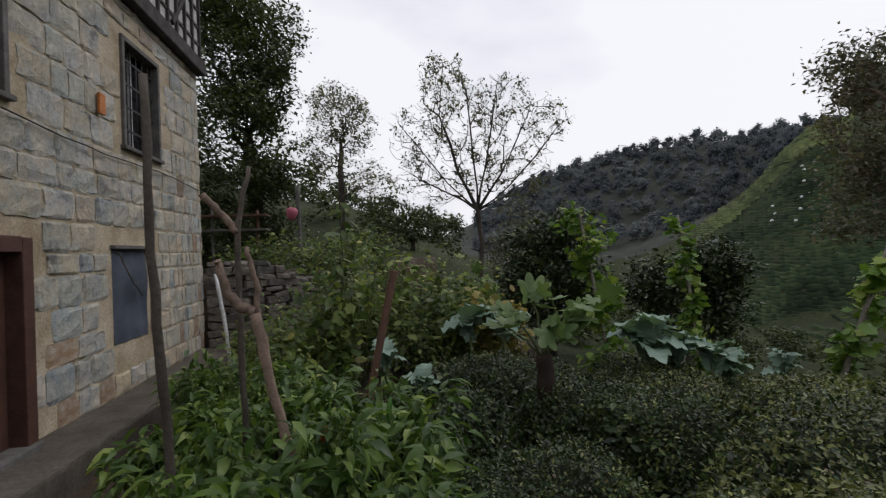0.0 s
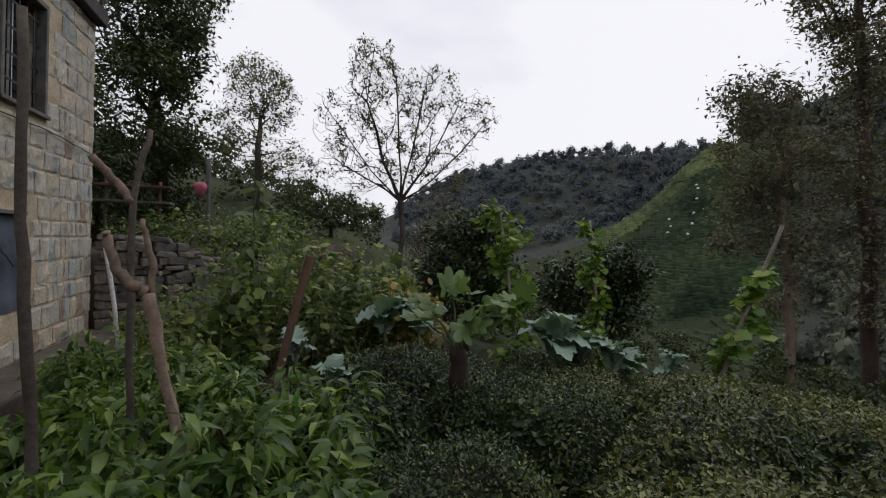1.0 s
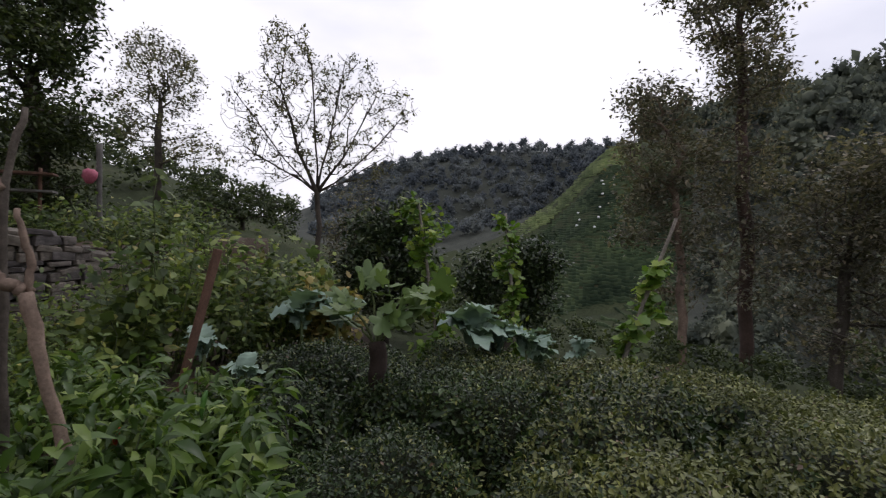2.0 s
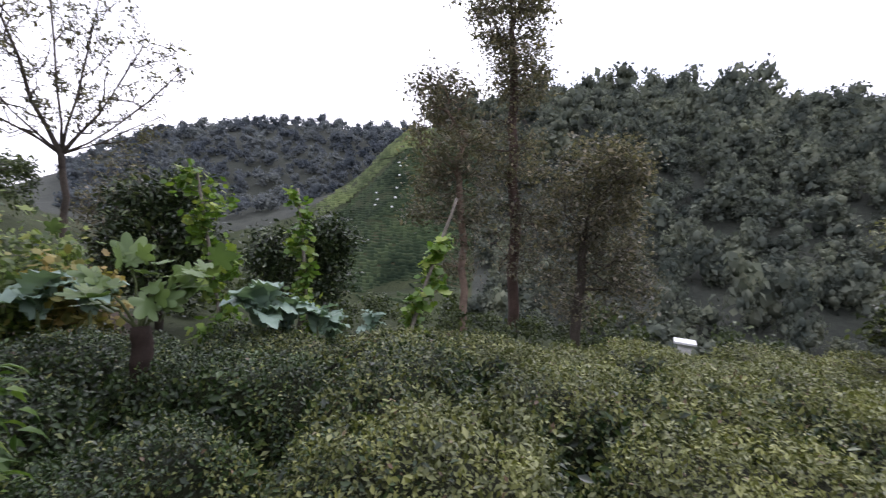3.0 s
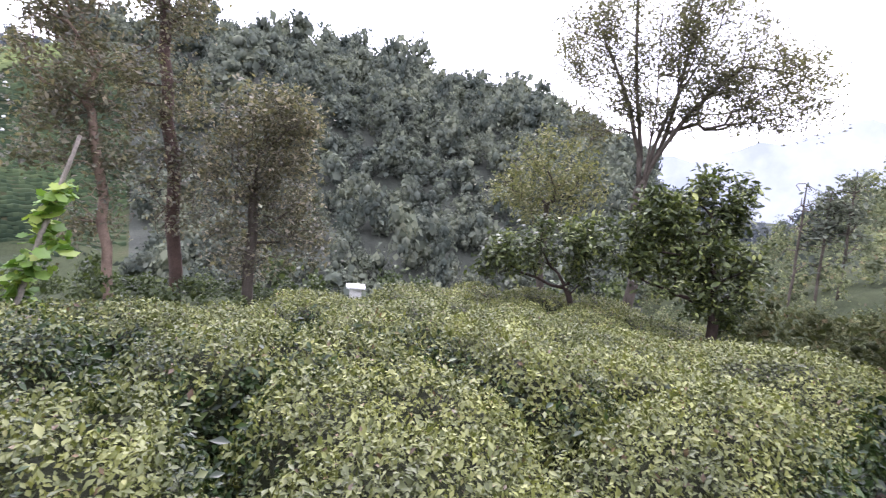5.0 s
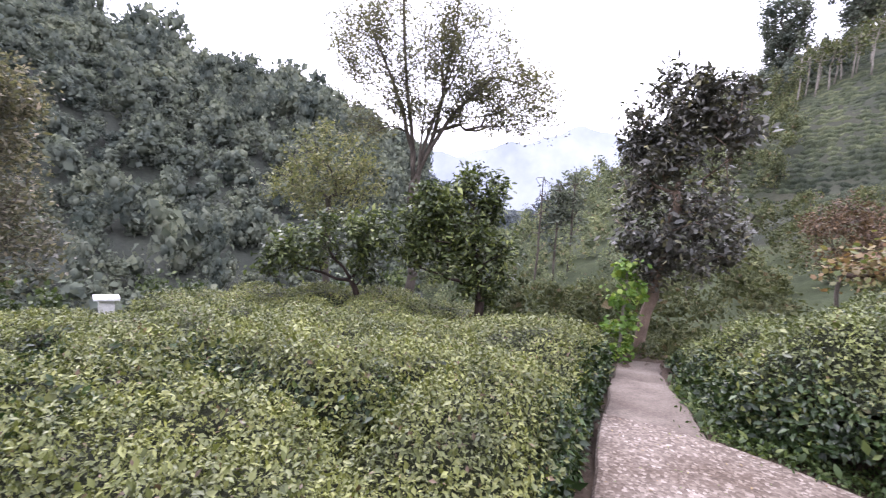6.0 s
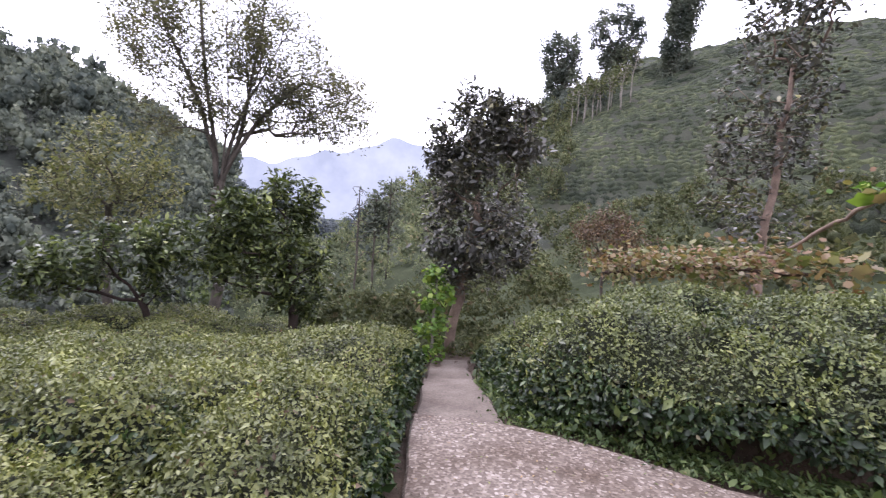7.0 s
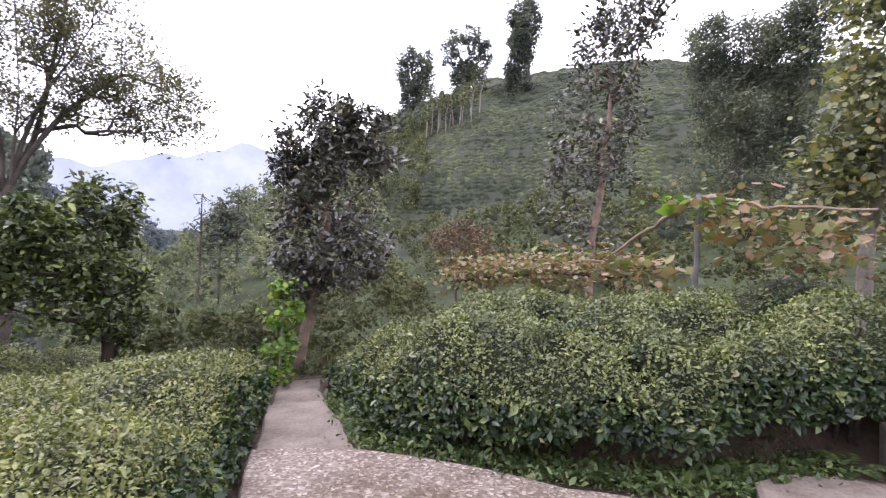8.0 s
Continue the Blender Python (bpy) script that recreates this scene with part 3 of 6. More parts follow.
def crown_shape(seed, lobes=6, tufts=130, tall=1.0, leaf=(0.08, 0.16), airy=0.0, core=0.55):
    """A small far tree of unit radius: rounded clusters of leafy tufts about a middle mass."""
    g = np.random.default_rng(seed)
    up = np.concatenate([[0.55], g.uniform(0.0, 1.0, lobes - 1)])
    turn = np.arange(lobes) * 2.4 + g.normal(0, 0.4, lobes)
    out = np.concatenate([[0.0], g.uniform(0.3, 0.6, lobes - 1)]) * (1.15 - 0.75 * up)
    c = np.stack([np.cos(turn) * out, np.sin(turn) * out, tall * (0.25 + 0.85 * up)], 1)
    rad = np.concatenate([[0.5], g.uniform(0.26, 0.42, lobes - 1)])
    which = g.choice(lobes, tufts, p=rad ** 2 / (rad ** 2).sum())
    d = unit(g.normal(size=(tufts, 3)) + (0, 0, 0.25))
    pos = c[which] + d * rad[which, None] * (1 - g.uniform(0, 0.35 + airy, (tufts, 1)) ** 1.6)
    cover = leaves(TUFT, pos, unit(g.normal(size=(tufts, 3)) - d * 0.1), unit(d + g.normal(0, 0.45, (tufts, 3)) + (0, 0, 0.2)), g.gamma(8, 1 / 8, tufts) * g.uniform(*leaf, tufts))
    inner = [(CORE_V * (core * rad[k] * g.uniform(0.75, 1.1, (len(CORE_V), 1))) + c[k], CORE_F) for k in range(lobes)]
    return join(inner + [cover])


def spread_trees(name, shapes, xy, radius, tallness, mat, label, category, sink=0.1):
    pieces = []
    g = np.random.default_rng(len(xy))
    z = land(xy[:, 0], xy[:, 1])
    turn = g.uniform(0, 6.28, len(xy))
    for k in range(len(xy)):
        v, f = shapes[g.integers(len(shapes))]
        c, s = math.cos(turn[k]), math.sin(turn[k])
        w = np.stack([v[:, 0] * c - v[:, 1] * s, v[:, 0] * s + v[:, 1] * c, (v[:, 2] - sink) * tallness[k]], 1) * radius[k]
        pieces.append((w + (xy[k, 0], xy[k, 1], z[k]), f))
    V, F = join(pieces)
    return tagged(part(name, V, F, mat, None, "", True), label, category, "", "stuff")


def sector(n, a0, a1, r0, r1, g):
    rows = max(2, int(round(math.sqrt(n * (r1 - r0) / (radians(a1 - a0) * (r0 + r1) / 2)))))
    cols = int(math.ceil(n / rows))
    i, j = np.meshgrid(np.arange(rows), np.arange(cols), indexing="ij")
    a = np.radians(a0 + (a1 - a0) * (j.ravel() + g.uniform(0, 1, rows * cols)) / cols)
    r = np.sqrt(r0 ** 2 + (r1 ** 2 - r0 ** 2) * (i.ravel() + g.uniform(0, 1, rows * cols)) / rows)
    return np.stack([r * np.sin(a), r * np.cos(a)], 1), np.degrees(a), r


SHAPES = [crown_shape(s, 10, 320, (0.9, 1.15, 1.5)[s % 3], (0.1, 0.2), 0.1) for s in range(12)]
MIDDLE = [crown_shape(80 + s, 8, 200, (0.95, 1.2, 1.6)[s % 3], (0.11, 0.23), 0.1) for s in range(12)]
TALL = [crown_shape(20 + s, 9, 280, 1.8, (0.09, 0.19), 0.1) for s in range(6)]
DISTANT = [crown_shape(60 + s, 7, 140, (0.9, 1.1, 1.3)[s % 3], (0.13, 0.24), 0.1) for s in range(9)]
LOOSE = [crown_shape(40 + s, 7, 280, (0.9, 1.2, 1.7)[s % 3], (0.08, 0.16), 0.3, 0.28) for s in range(9)]
xy, a, r = sector(1650, 40, 99, 55, 262, rng)
keep = ~((a < 46) & (r < 175)) & ~((np.abs(a - 81) < 1.8) & (np.abs(r - 112) < 6)) & ~((np.abs(a - 59) < 4) & (r > 215) & (r < 240))
xy, r = xy[keep], r[keep]
for lot, shapes in ((r < 140, SHAPES), (r >= 140, MIDDLE)):
    spread_trees("hillside_forest", shapes, xy[lot], (1.6 + rng.gamma(3.0, 0.5, lot.sum())) * (0.62 + r[lot] / 230), rng.uniform(0.8, 1.5, lot.sum()), FOREST, "dense green broadleaf forest covering the facing hillside", "forest")
xy, a, r = sector(40, 46, 97, 222, 262, rng)
spread_trees("skyline_trees", TALL, xy, rng.uniform(2.2, 3.8, len(xy)), rng.uniform(0.6, 0.95, len(xy)), FOREST, "taller dark trees along the crest of the facing hill", "trees")
xy, a, r = sector(1050, -2, 44, 120, 385, rng)
keep = (r > 205) & (a > 4) & ((a < 30) | (r > 240))
xy, r = xy[keep], r[keep]
spread_trees("ridge_forest", DISTANT, xy, 2.8 + np.minimum(rng.gamma(3.0, 0.55, len(xy)), 3.0), rng.uniform(0.7, 1.15, len(xy)), HAZY_RIDGE, "distant forest on the back ridge, bluish with painted haze", "forest")
xy, a, r = sector(360, 98, 131, 26, 120, rng)
spread_trees("valley_scrub", LOOSE, xy, rng.uniform(0.8, 2.2, len(xy)) * (0.55 + r / 110), rng.uniform(0.7, 1.3, len(xy)), VALLEY, "light green scrub and young trees on the valley slope", "scrub")
xy, a, r = sector(140, 10, 100, 27, 58, rng)
spread_trees("slope_scrub", LOOSE, xy, rng.uniform(0.9, 1.9, len(xy)), rng.uniform(0.7, 1.2, len(xy)), WALNUT, "green scrub on the slope below the tea garden", "scrub")
xy, a, r = sector(170, 96, 124, 120, 330, rng)
spread_trees("valley_forest", DISTANT, xy, rng.uniform(2.5, 5.0, len(xy)), rng.uniform(0.8, 1.3, len(xy)), HAZY_RIDGE, "forest deep in the valley, bluish with painted haze", "forest")
xy, a, r = sector(60, 129.5, 140, 98, 128, rng)
spread_trees("crest_wood", TALL, xy, rng.uniform(1.3, 2.3, len(xy)), rng.uniform(0.9, 1.4, len(xy)), FOREST, "dark wood along the crest below the tall trees", "wood")
xy, a, r = sector(90, 127, 136, 62, 112, rng)
spread_trees("hill_thicket", LOOSE, xy, rng.uniform(1.0, 2.3, len(xy)), rng.uniform(0.9, 1.6, len(xy)), SCRUB, "pale thicket at the edge of the tea terraces", "thicket")
xy, a, r = sector(60, 108, 136, 9.8, 24, rng)
spread_trees("path_end_scrub", LOOSE, xy, rng.uniform(0.4, 0.95, len(xy)), rng.uniform(0.8, 1.3, len(xy)), SCRUB, "low scrub beyond the end of the path", "scrub")
xy, a, r = sector(110, 14, 62, 7.8, 20, rng)
keep = ~((a < 33) & (r < 11)) & ~((a > 45) & (r < 9.5))
xy = xy[keep]
spread_trees("garden_edge_scrub", LOOSE, xy, rng.uniform(0.3, 0.7, len(xy)), rng.uniform(0.7, 1.2, len(xy)), WALNUT, "low dark green growth below the vegetable garden", "scrub")
xy, a, r = sector(80, -30, 1, 19, 60, rng)
spread_trees("upper_scrub", LOOSE, xy, rng.uniform(0.8, 1.7, len(xy)), rng.uniform(0.7, 1.2, len(xy)), WALNUT, "dark shrubs on the rise behind the garden", "scrub")
xy, a, r = sector(150, 131, 180, 15, 46, rng)
spread_trees("hill_foot_scrub", LOOSE, xy, rng.uniform(0.7, 1.5, len(xy)), rng.uniform(0.7, 1.2, len(xy)), SCRUB, "mixed green and rusty scrub at the foot of the terraces", "scrub")


def terrace_rows(name, a0, a1, levels, r0, r1, width, height, mat, label, tuft, g, bald=0.16, jolt=0.35, step=0.0):
    """Clipped tea rows along the contours of a slope, with gaps."""
    pieces = []
    az = np.radians(np.arange(a0, a1, 0.4))
    rr = np.geomspace(r0, r1, 220)
    H = land(rr[None] * np.sin(az)[:, None], rr[None] * np.cos(az)[:, None])
    for z in levels:
        up = np.argmax(H > z, axis=1)
        ok = (up > 0) & (up < len(rr) - 1)
        runs = np.where(ok)[0]
        if len(runs) < 3:
            continue
        deep = np.clip(0.62 * (rr[np.minimum(np.argmax(H > z + step, axis=1), len(rr) - 1)] - rr[up]), 0.6, 2.4) if step else np.full(len(az), width)
        rad = rr[up] + np.interp(np.arange(len(az)), np.arange(0, len(az), 6), g.normal(0, jolt, len(np.arange(0, len(az), 6))))
        gap = np.interp(np.arange(len(az)), np.arange(0, len(az), 4), g.uniform(0, 1, len(np.arange(0, len(az), 4)))) < bald
        for s in runs[:-1]:
            if not ok[s + 1] or gap[s] or abs(rad[s + 1] - rad[s]) > 6:
                continue
            prof = []
            for m in (s, s + 1):
                for off, hh in ((-0.5, -0.7), (-0.42, 0.75), (0.1, 1.0), (0.5, 0.35)):
                    q = rad[m] + off * deep[m]
                    x, y = q * math.sin(az[m]), q * math.cos(az[m])
                    prof.append((x, y, z + 0.74 * step * off + hh * height * (0.85 + 0.3 * math.sin(m * 1.7 + z))))
            pieces.append((np.array(prof), np.array([(0, 4, 5), (0, 5, 1), (1, 5, 6), (1, 6, 2), (2, 6, 7), (2, 7, 3)])))
            if tuft:
                n = tuft
                t = g.uniform(0, 1, (n, 1))
                p = np.array(prof[1])[None] * (1 - t) + np.array(prof[5])[None] * t
                p = p + g.normal(0, 0.22, (n, 3)) * (1, 1, 0.7)
                d = unit(g.normal(size=(n, 3)) + (0, 0, 0.7))
                pieces.append(leaves(KITE, p, g.normal(size=(n, 3)), d, g.uniform(0.25, 0.5, n)))
    V, F = join(pieces)
    return tagged(part(name, V, F, mat), label, "tea rows", "", "stuff")


FIELD = leafy("tea_field", [(0.0, (0.042, 0.053, 0.036)), (0.6, (0.06, 0.073, 0.047)), (1.0, (0.085, 0.098, 0.062))], 0.8, 0.08, 0.04, 0.08, 1.6, 0.12)
terrace_rows("tea_terraces", 126, 179, np.arange(2.5, 61, 0.62), 30, 175, 1.2, 0.52, FIELD, "rows of clipped tea on the steep terraced hillside", 0, rng, 0.1, 0.22, 0.62)
FAR_FIELD = leafy("far_tea_field", [(0.0, (0.026, 0.042, 0.024)), (0.6, (0.042, 0.062, 0.034)), (1.0, (0.065, 0.088, 0.046))], 0.8, 0.05, 0.03, 0.05, 0.0, 0.08)
BRIGHT_FIELD = leafy("young_tea_field", [(0.0, (0.085, 0.115, 0.052)), (0.6, (0.118, 0.15, 0.07)), (1.0, (0.15, 0.18, 0.086))], 0.8, 0.05, 0.03, 0.05, 0.0, 0.08)
terrace_rows("far_tea_field", 26, 45, np.arange(-14, 36, 0.62), 84, 146, 1.25, 0.5, FAR_FIELD, "steep distant tea field in fine contour rows", 0, rng, 0.06, 0.12)
terrace_rows("young_tea_field", 21, 40, np.arange(-14, 36, 0.62), 146, 176, 1.5, 0.45, BRIGHT_FIELD, "lighter green strip of young tea along the spur", 0, rng, 0.05)

# ---- the tea garden ----
TEA_PLOT = [(0.62, 1.35), (0.95, 0.75), (1.12, 0.0), (1.28, -0.55), (1.75, -1.0), (2.75, -1.5), (3.25, -1.85), (4.2, -2.48), (6.4, -3.95), (7.4, -4.35), (9.3, -4.3),
            (11.2, -3.2), (11.8, 0.0), (10.4, 3.2), (7.6, 4.6), (6.0, 5.9), (4.3, 6.9), (2.6, 7.3), (0.9, 7.0), (-0.5, 6.0), (-0.75, 3.7), (-0.1, 2.1)]


def bush_centres(poly, gap, g):
    P = np.array(poly)
    x0, y0, x1, y1 = *P.min(0), *P.max(0)
    pts = [(x + (n % 2) * gap / 2 + g.normal(0, gap * 0.12), y + g.normal(0, gap * 0.12)) for n, y in enumerate(np.arange(y0, y1 + gap, gap * 0.87)) for x in np.arange(x0, x1 + gap, gap)]
    pts = np.array(pts)
    return pts[inside(poly, pts[:, 0], pts[:, 1]) > gap * 0.12]


def tea_bushes(poly, gap, tall, dip, g, dense, group, label, base=None, brim=0.5, step=0.1, fine=1.0, young=None, hang=-1.0):
    """A plot of clipped tea: bushes that meet in one canopy, each an object with its shade-coloured body and its
    leaves.
    """
    C = bush_centres(poly, gap, g)
    lift = g.normal(0, 0.06, len(C))
    P = np.array(poly)
    xs, ys = np.arange(P[:, 0].min() - step, P[:, 0].max() + step, step), np.arange(P[:, 1].min() - step, P[:, 1].max() + step, step)
    X, Y = np.meshgrid(xs, ys, indexing="ij")
    d = inside(poly, X, Y)
    gx_, gy_ = np.gradient(d, step)
    rim = (d < 0) & (d > -1.5 * step)
    X, Y = np.where(rim, X - d * gx_, X), np.where(rim, Y - d * gy_, Y)
    d = np.where(rim, 0.0, d)
    warp = 0.22 * np.sin(Y * 3.1 + X), 0.22 * np.sin(X * 2.7 - Y)
    dist = np.hypot(X[..., None] + warp[0][..., None] - C[:, 0], Y[..., None] + warp[1][..., None] - C[:, 1])
    near2 = np.sort(dist, axis=-1)[..., :2]
    own = dist.argmin(-1)
    seam = np.clip((near2[..., 1] - near2[..., 0]) / (gap * 0.42), 0, 1)
    cut = dip * np.interp(np.degrees(np.arctan2(X, Y)), [45, 70, 95, 130, 140], [1.5, 1.15, 0.65, 0.5, 1.0]) * (0.55 + 0.9 * smooth01(0.5 + 1.6 * waves(X * 3 + 5, Y * 3)))
    edge = np.clip(1 - (1 - np.clip(d / brim, 0, 1)) ** 2.6, 0, 1) ** 0.5
    dome = 0.2 * np.interp(np.degrees(np.arctan2(X, Y)), [45, 85, 130, 140], [1.0, 0.55, 0.55, 1.0]) * np.clip(1 - (near2[..., 0] / (gap * 0.62)) ** 2, 0, 1)
    rough = dome - 0.08 + 0.02 * np.sin(X * 7 + 3 * np.sin(Y * 2.3)) * np.sin(Y * 6.1 + 2 * np.sin(X * 1.9)) + 0.1 * waves(X * 5, Y * 5)
    Z = (land(X, Y) if base is None else base(X, Y)) + 0.04 + (tall(X, Y) + lift[own] + rough - cut * (1 - seam) ** 1.8) * edge
    gone = np.zeros_like(Z)
    for k in g.choice(X.size, 420):
        i, j = np.unravel_index(k, X.shape)
        if d[i, j] > 0.35:
            q = np.exp(-(((X - X[i, j]) / g.uniform(0.07, 0.16)) ** 2 + ((Y - Y[i, j]) / g.uniform(0.07, 0.16)) ** 2))
            gone = np.maximum(gone, q * g.uniform(0.5, 1.0))
    Z = Z - 0.2 * gone
    ok = d > -0.001
    quad = ok[:-1, :-1] & ok[1:, :-1] & ok[1:, 1:] & ok[:-1, 1:]
    idx = np.arange(X.size).reshape(X.shape)
    I, J = np.where(quad)
    cells = np.stack([idx[I, J], idx[I + 1, J], idx[I + 1, J + 1], idx[I, J + 1]], 1)
    V = np.stack([X, Y, Z], -1).reshape(-1, 3)
    owner = own.reshape(-1)[cells[:, 0]]
    for k in range(len(C)):
        mine = cells[owner == k]
        if len(mine) < 8:
            continue
        bush = thing("tea_bush", (C[k, 0], C[k, 1], ground_at(*C[k])), label, "tea bush", group)
        used, inv = np.unique(mine, return_inverse=True)
        inv = inv.reshape(mine.shape)
        tri = np.concatenate([inv[:, [0, 1, 2]], inv[:, [0, 2, 3]]])
        part("shaded_body", V[used] - (0, 0, 0.125), tri[(d.reshape(-1)[used][tri] > hang).all(1)], TEA_CORE, bush, "inner body coloured dark for the shade between leaves")
        for q in range(3):
            sx, sy = C[k] + g.normal(0, 0.08, 2)
            zt = float(V[used][:, 2].max()) - 0.25
            zg = ground_at(sx, sy) - 0.02
            if zt > zg + 0.1:
                v, f = tube(bent([(sx, sy, zg), (sx + g.normal(0, 0.05), sy + g.normal(0, 0.05), (zg + zt) / 2), (sx + g.normal(0, 0.12), sy + g.normal(0, 0.12), zt)], g, 3, 0.01), np.linspace(0.022, 0.012, 7), 5)
                part("stem", v, f, BARK, bush)
        A, B, D = V[used][tri[:, 0]], V[used][tri[:, 1]], V[used][tri[:, 2]]
        nrm = np.cross(B - A, D - A)
        area = np.linalg.norm(nrm, axis=1) / 2
        far = math.hypot(C[k, 0], C[k, 1])
        per = dense * np.interp(far, [0, 2.5, 4, 7, 11], [8400, 7800, 5500, 3300, 2100])
        n = int(area.sum() * per * (0.3 if C[k, 1] < -6.4 else 1))
        t = g.choice(len(tri), n, p=area / area.sum())
        u, w = g.uniform(0, 1, (n, 1)), g.uniform(0, 1, (n, 1))
        flip = u + w > 1
        u, w = np.where(flip, 1 - u, u), np.where(flip, 1 - w, w)
        pos = A[t] + u * (B - A)[t] + w * (D - A)[t]
        nn = unit(nrm)[t]
        clear = gone.reshape(-1)[used][tri[t, 0]] < g.uniform(0.3, 1.6, n)
        t, pos, nn, n = t[clear], pos[clear], nn[clear], int(clear.sum())
        nn[nn[:, 2] < 0] *= -1
        clump = 0.036 * np.sin(pos[:, 0] * 31 + 3 * np.sin(pos[:, 1] * 9)) * np.sin(pos[:, 1] * 29 + 3 * np.sin(pos[:, 0] * 11))
        pos = pos + nn * (g.uniform(-0.11, 0.02, (n, 1)) + clump[:, None])
        axis = unit(g.normal(size=(n, 3)) + nn * 0.2 - np.array([0, 0, 0.15]))
        up = unit(nn + g.normal(0, 0.36, (n, 3)) + np.array([0, 0, 0.45]))
        size = g.gamma(7, 1 / 7, n) * fine * np.interp(far, [1.5, 2.5, 4, 7, 11], [0.0215, 0.0235, 0.027, 0.031, 0.037]) * (1 + 0.9 * smooth01((0.62 - np.abs(nn[:, 2])) / 0.55))
        v, f = leaves(OVAL if far < 1.6 else TEALEAF, pos, axis, up, size)
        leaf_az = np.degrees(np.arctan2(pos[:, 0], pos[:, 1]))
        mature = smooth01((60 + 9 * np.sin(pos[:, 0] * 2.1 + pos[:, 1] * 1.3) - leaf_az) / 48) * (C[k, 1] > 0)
        # steep sides take dark leaves: older growth, with side shade put into the colour
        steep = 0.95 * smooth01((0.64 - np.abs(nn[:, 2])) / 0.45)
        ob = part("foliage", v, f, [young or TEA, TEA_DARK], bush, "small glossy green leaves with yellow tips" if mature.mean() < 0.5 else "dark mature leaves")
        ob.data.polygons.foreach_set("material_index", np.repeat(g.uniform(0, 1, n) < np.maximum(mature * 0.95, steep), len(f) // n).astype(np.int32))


def plot_height(x, y):
    """The plot is clipped lower beside the vegetables."""
    az = np.degrees(np.arctan2(x, y))
    return 0.44 + 0.38 * smooth01((az - 6) / 40) - 0.14 * smooth01((np.hypot(x, y) - 4) / 2.5) * (az < 60) - 0.16 * smooth01((np.hypot(x, y) - 4.5) / 4) - 0.4 * smooth01((az - 97) / 9) * smooth01((np.hypot(x, y) - 6.6) / 1.8)


tea_bushes(TEA_PLOT, 1.35, plot_height, 0.34, rng, 1.0, "tea bushes of the garden plot", "clipped green tea bush joined into the garden plot")


def hedge_base(x, y):
    """The hem of the hedge hangs unevenly over the bank."""
    return np.interp(x, [0.5, 2.4, 4.4, 6.4], [0.3, 0.14, -0.26, -0.6]) + 0.03 * np.clip(-4 - y, 0, 5) + 0.09 * np.sin(x * 3.7 + 1.2 * np.sin(y * 2.1)) * np.sin(y * 4.3 + x)


tea_bushes(HEDGE, 1.75, lambda x, y: 0.84 + 0.1 * np.sin(x * 1.9 + 0.4), 0.36, rng, 0.86, "tea bushes above the path", "tall rounded tea bush on the earth bank above the path",
           hedge_base, 0.85, 0.07, 1.12, TEA_FRESH, 0.1)


# ---- path, bank and ledge ----
def slab(name, poly, top, thick, mat, label, category, kind="", step=0.25, wear=0.012):
    """A cast slab over a plan, its top following top(x, y), with a worn rim."""
    P = np.array(poly, float)
    edge = []
    for a, b in zip(P, np.roll(P, -1, 0)):
        n = max(1, int(np.hypot(*(b - a)) / step))
        edge += [a + (b - a) * t / n for t in range(n)]
    edge = np.array(edge) + rng.normal(0, wear, (len(edge), 2))
    bm = bmesh.new()
    low = [bm.verts.new((x, y, top(x, y) - thick)) for x, y in edge]
    mid = edge.mean(0)
    rim = [bm.verts.new((x, y, top(x, y) - 0.025)) for x, y in edge]
    inn = [bm.verts.new((x, y, top(x, y))) for x, y in edge + unit(mid - edge) * 0.03]
    n = len(edge)
    for k in range(n):
        j = (k + 1) % n
        bm.faces.new((low[k], low[j], rim[j], rim[k]))
        bm.faces.new((rim[k], rim[j], inn[j], inn[k]))
    face = bm.faces.new(inn)
    bmesh.ops.triangulate(bm, faces=[face])
    bmesh.ops.recalc_face_normals(bm, faces=bm.faces)
    return tagged(bm_part(name, bm, mat), label, category, "", kind)


slab("path", [(-2.6, 1.4), (0.45, 1.3), (0.78, 0.6), (0.95, -0.1), (1.1, -0.75), (1.65, -1.15), (2.75, -1.66), (3.3, -2.0), (3.92, -2.38), (3.62, -2.72), (3.32, -3.0), (3.0, -3.2), (2.47, -3.42), (1.85, -3.6), (1.4, -3.85), (0.72, -4.4), (0.4, -5.4), (-2.6, -5.6)],
     lambda x, y: 0.03 - 0.012 * max(0, x) ** 1.4, 0.25, CONCRETE, "worn pebbly concrete garden path", "path", "structure")
slab("path_lower", [(3.85, -2.42), (4.25, -2.62), (5.5, -3.4), (5.15, -3.95), (4.4, -3.6), (3.4, -3.05)], lambda x, y: -0.12 - 0.11 * max(0, x - 3.6), 0.3, EARTHY, "lower slab of the earthy concrete path", "path", "structure")
slab("path_end", [(5.48, -3.42), (6.5, -4.08), (7.1, -4.5), (6.75, -5.0), (6.0, -4.5), (5.12, -3.98)], lambda x, y: -0.38 - 0.12 * max(0, x - 5.2), 0.3, EARTHY, "last slab of the path before the slope", "path", "structure")
slab("concrete_step", [(0.86, -4.62), (0.7, -4.95), (0.3, -5.2), (-1.0, -5.5), (-1.2, -4.3), (0.72, -4.2)], lambda x, y: 0.07 + 0.02 * math.sin(7 * x + 4 * y), 0.3, EARTHY, "raised concrete step block beside the path", "step", "structure")
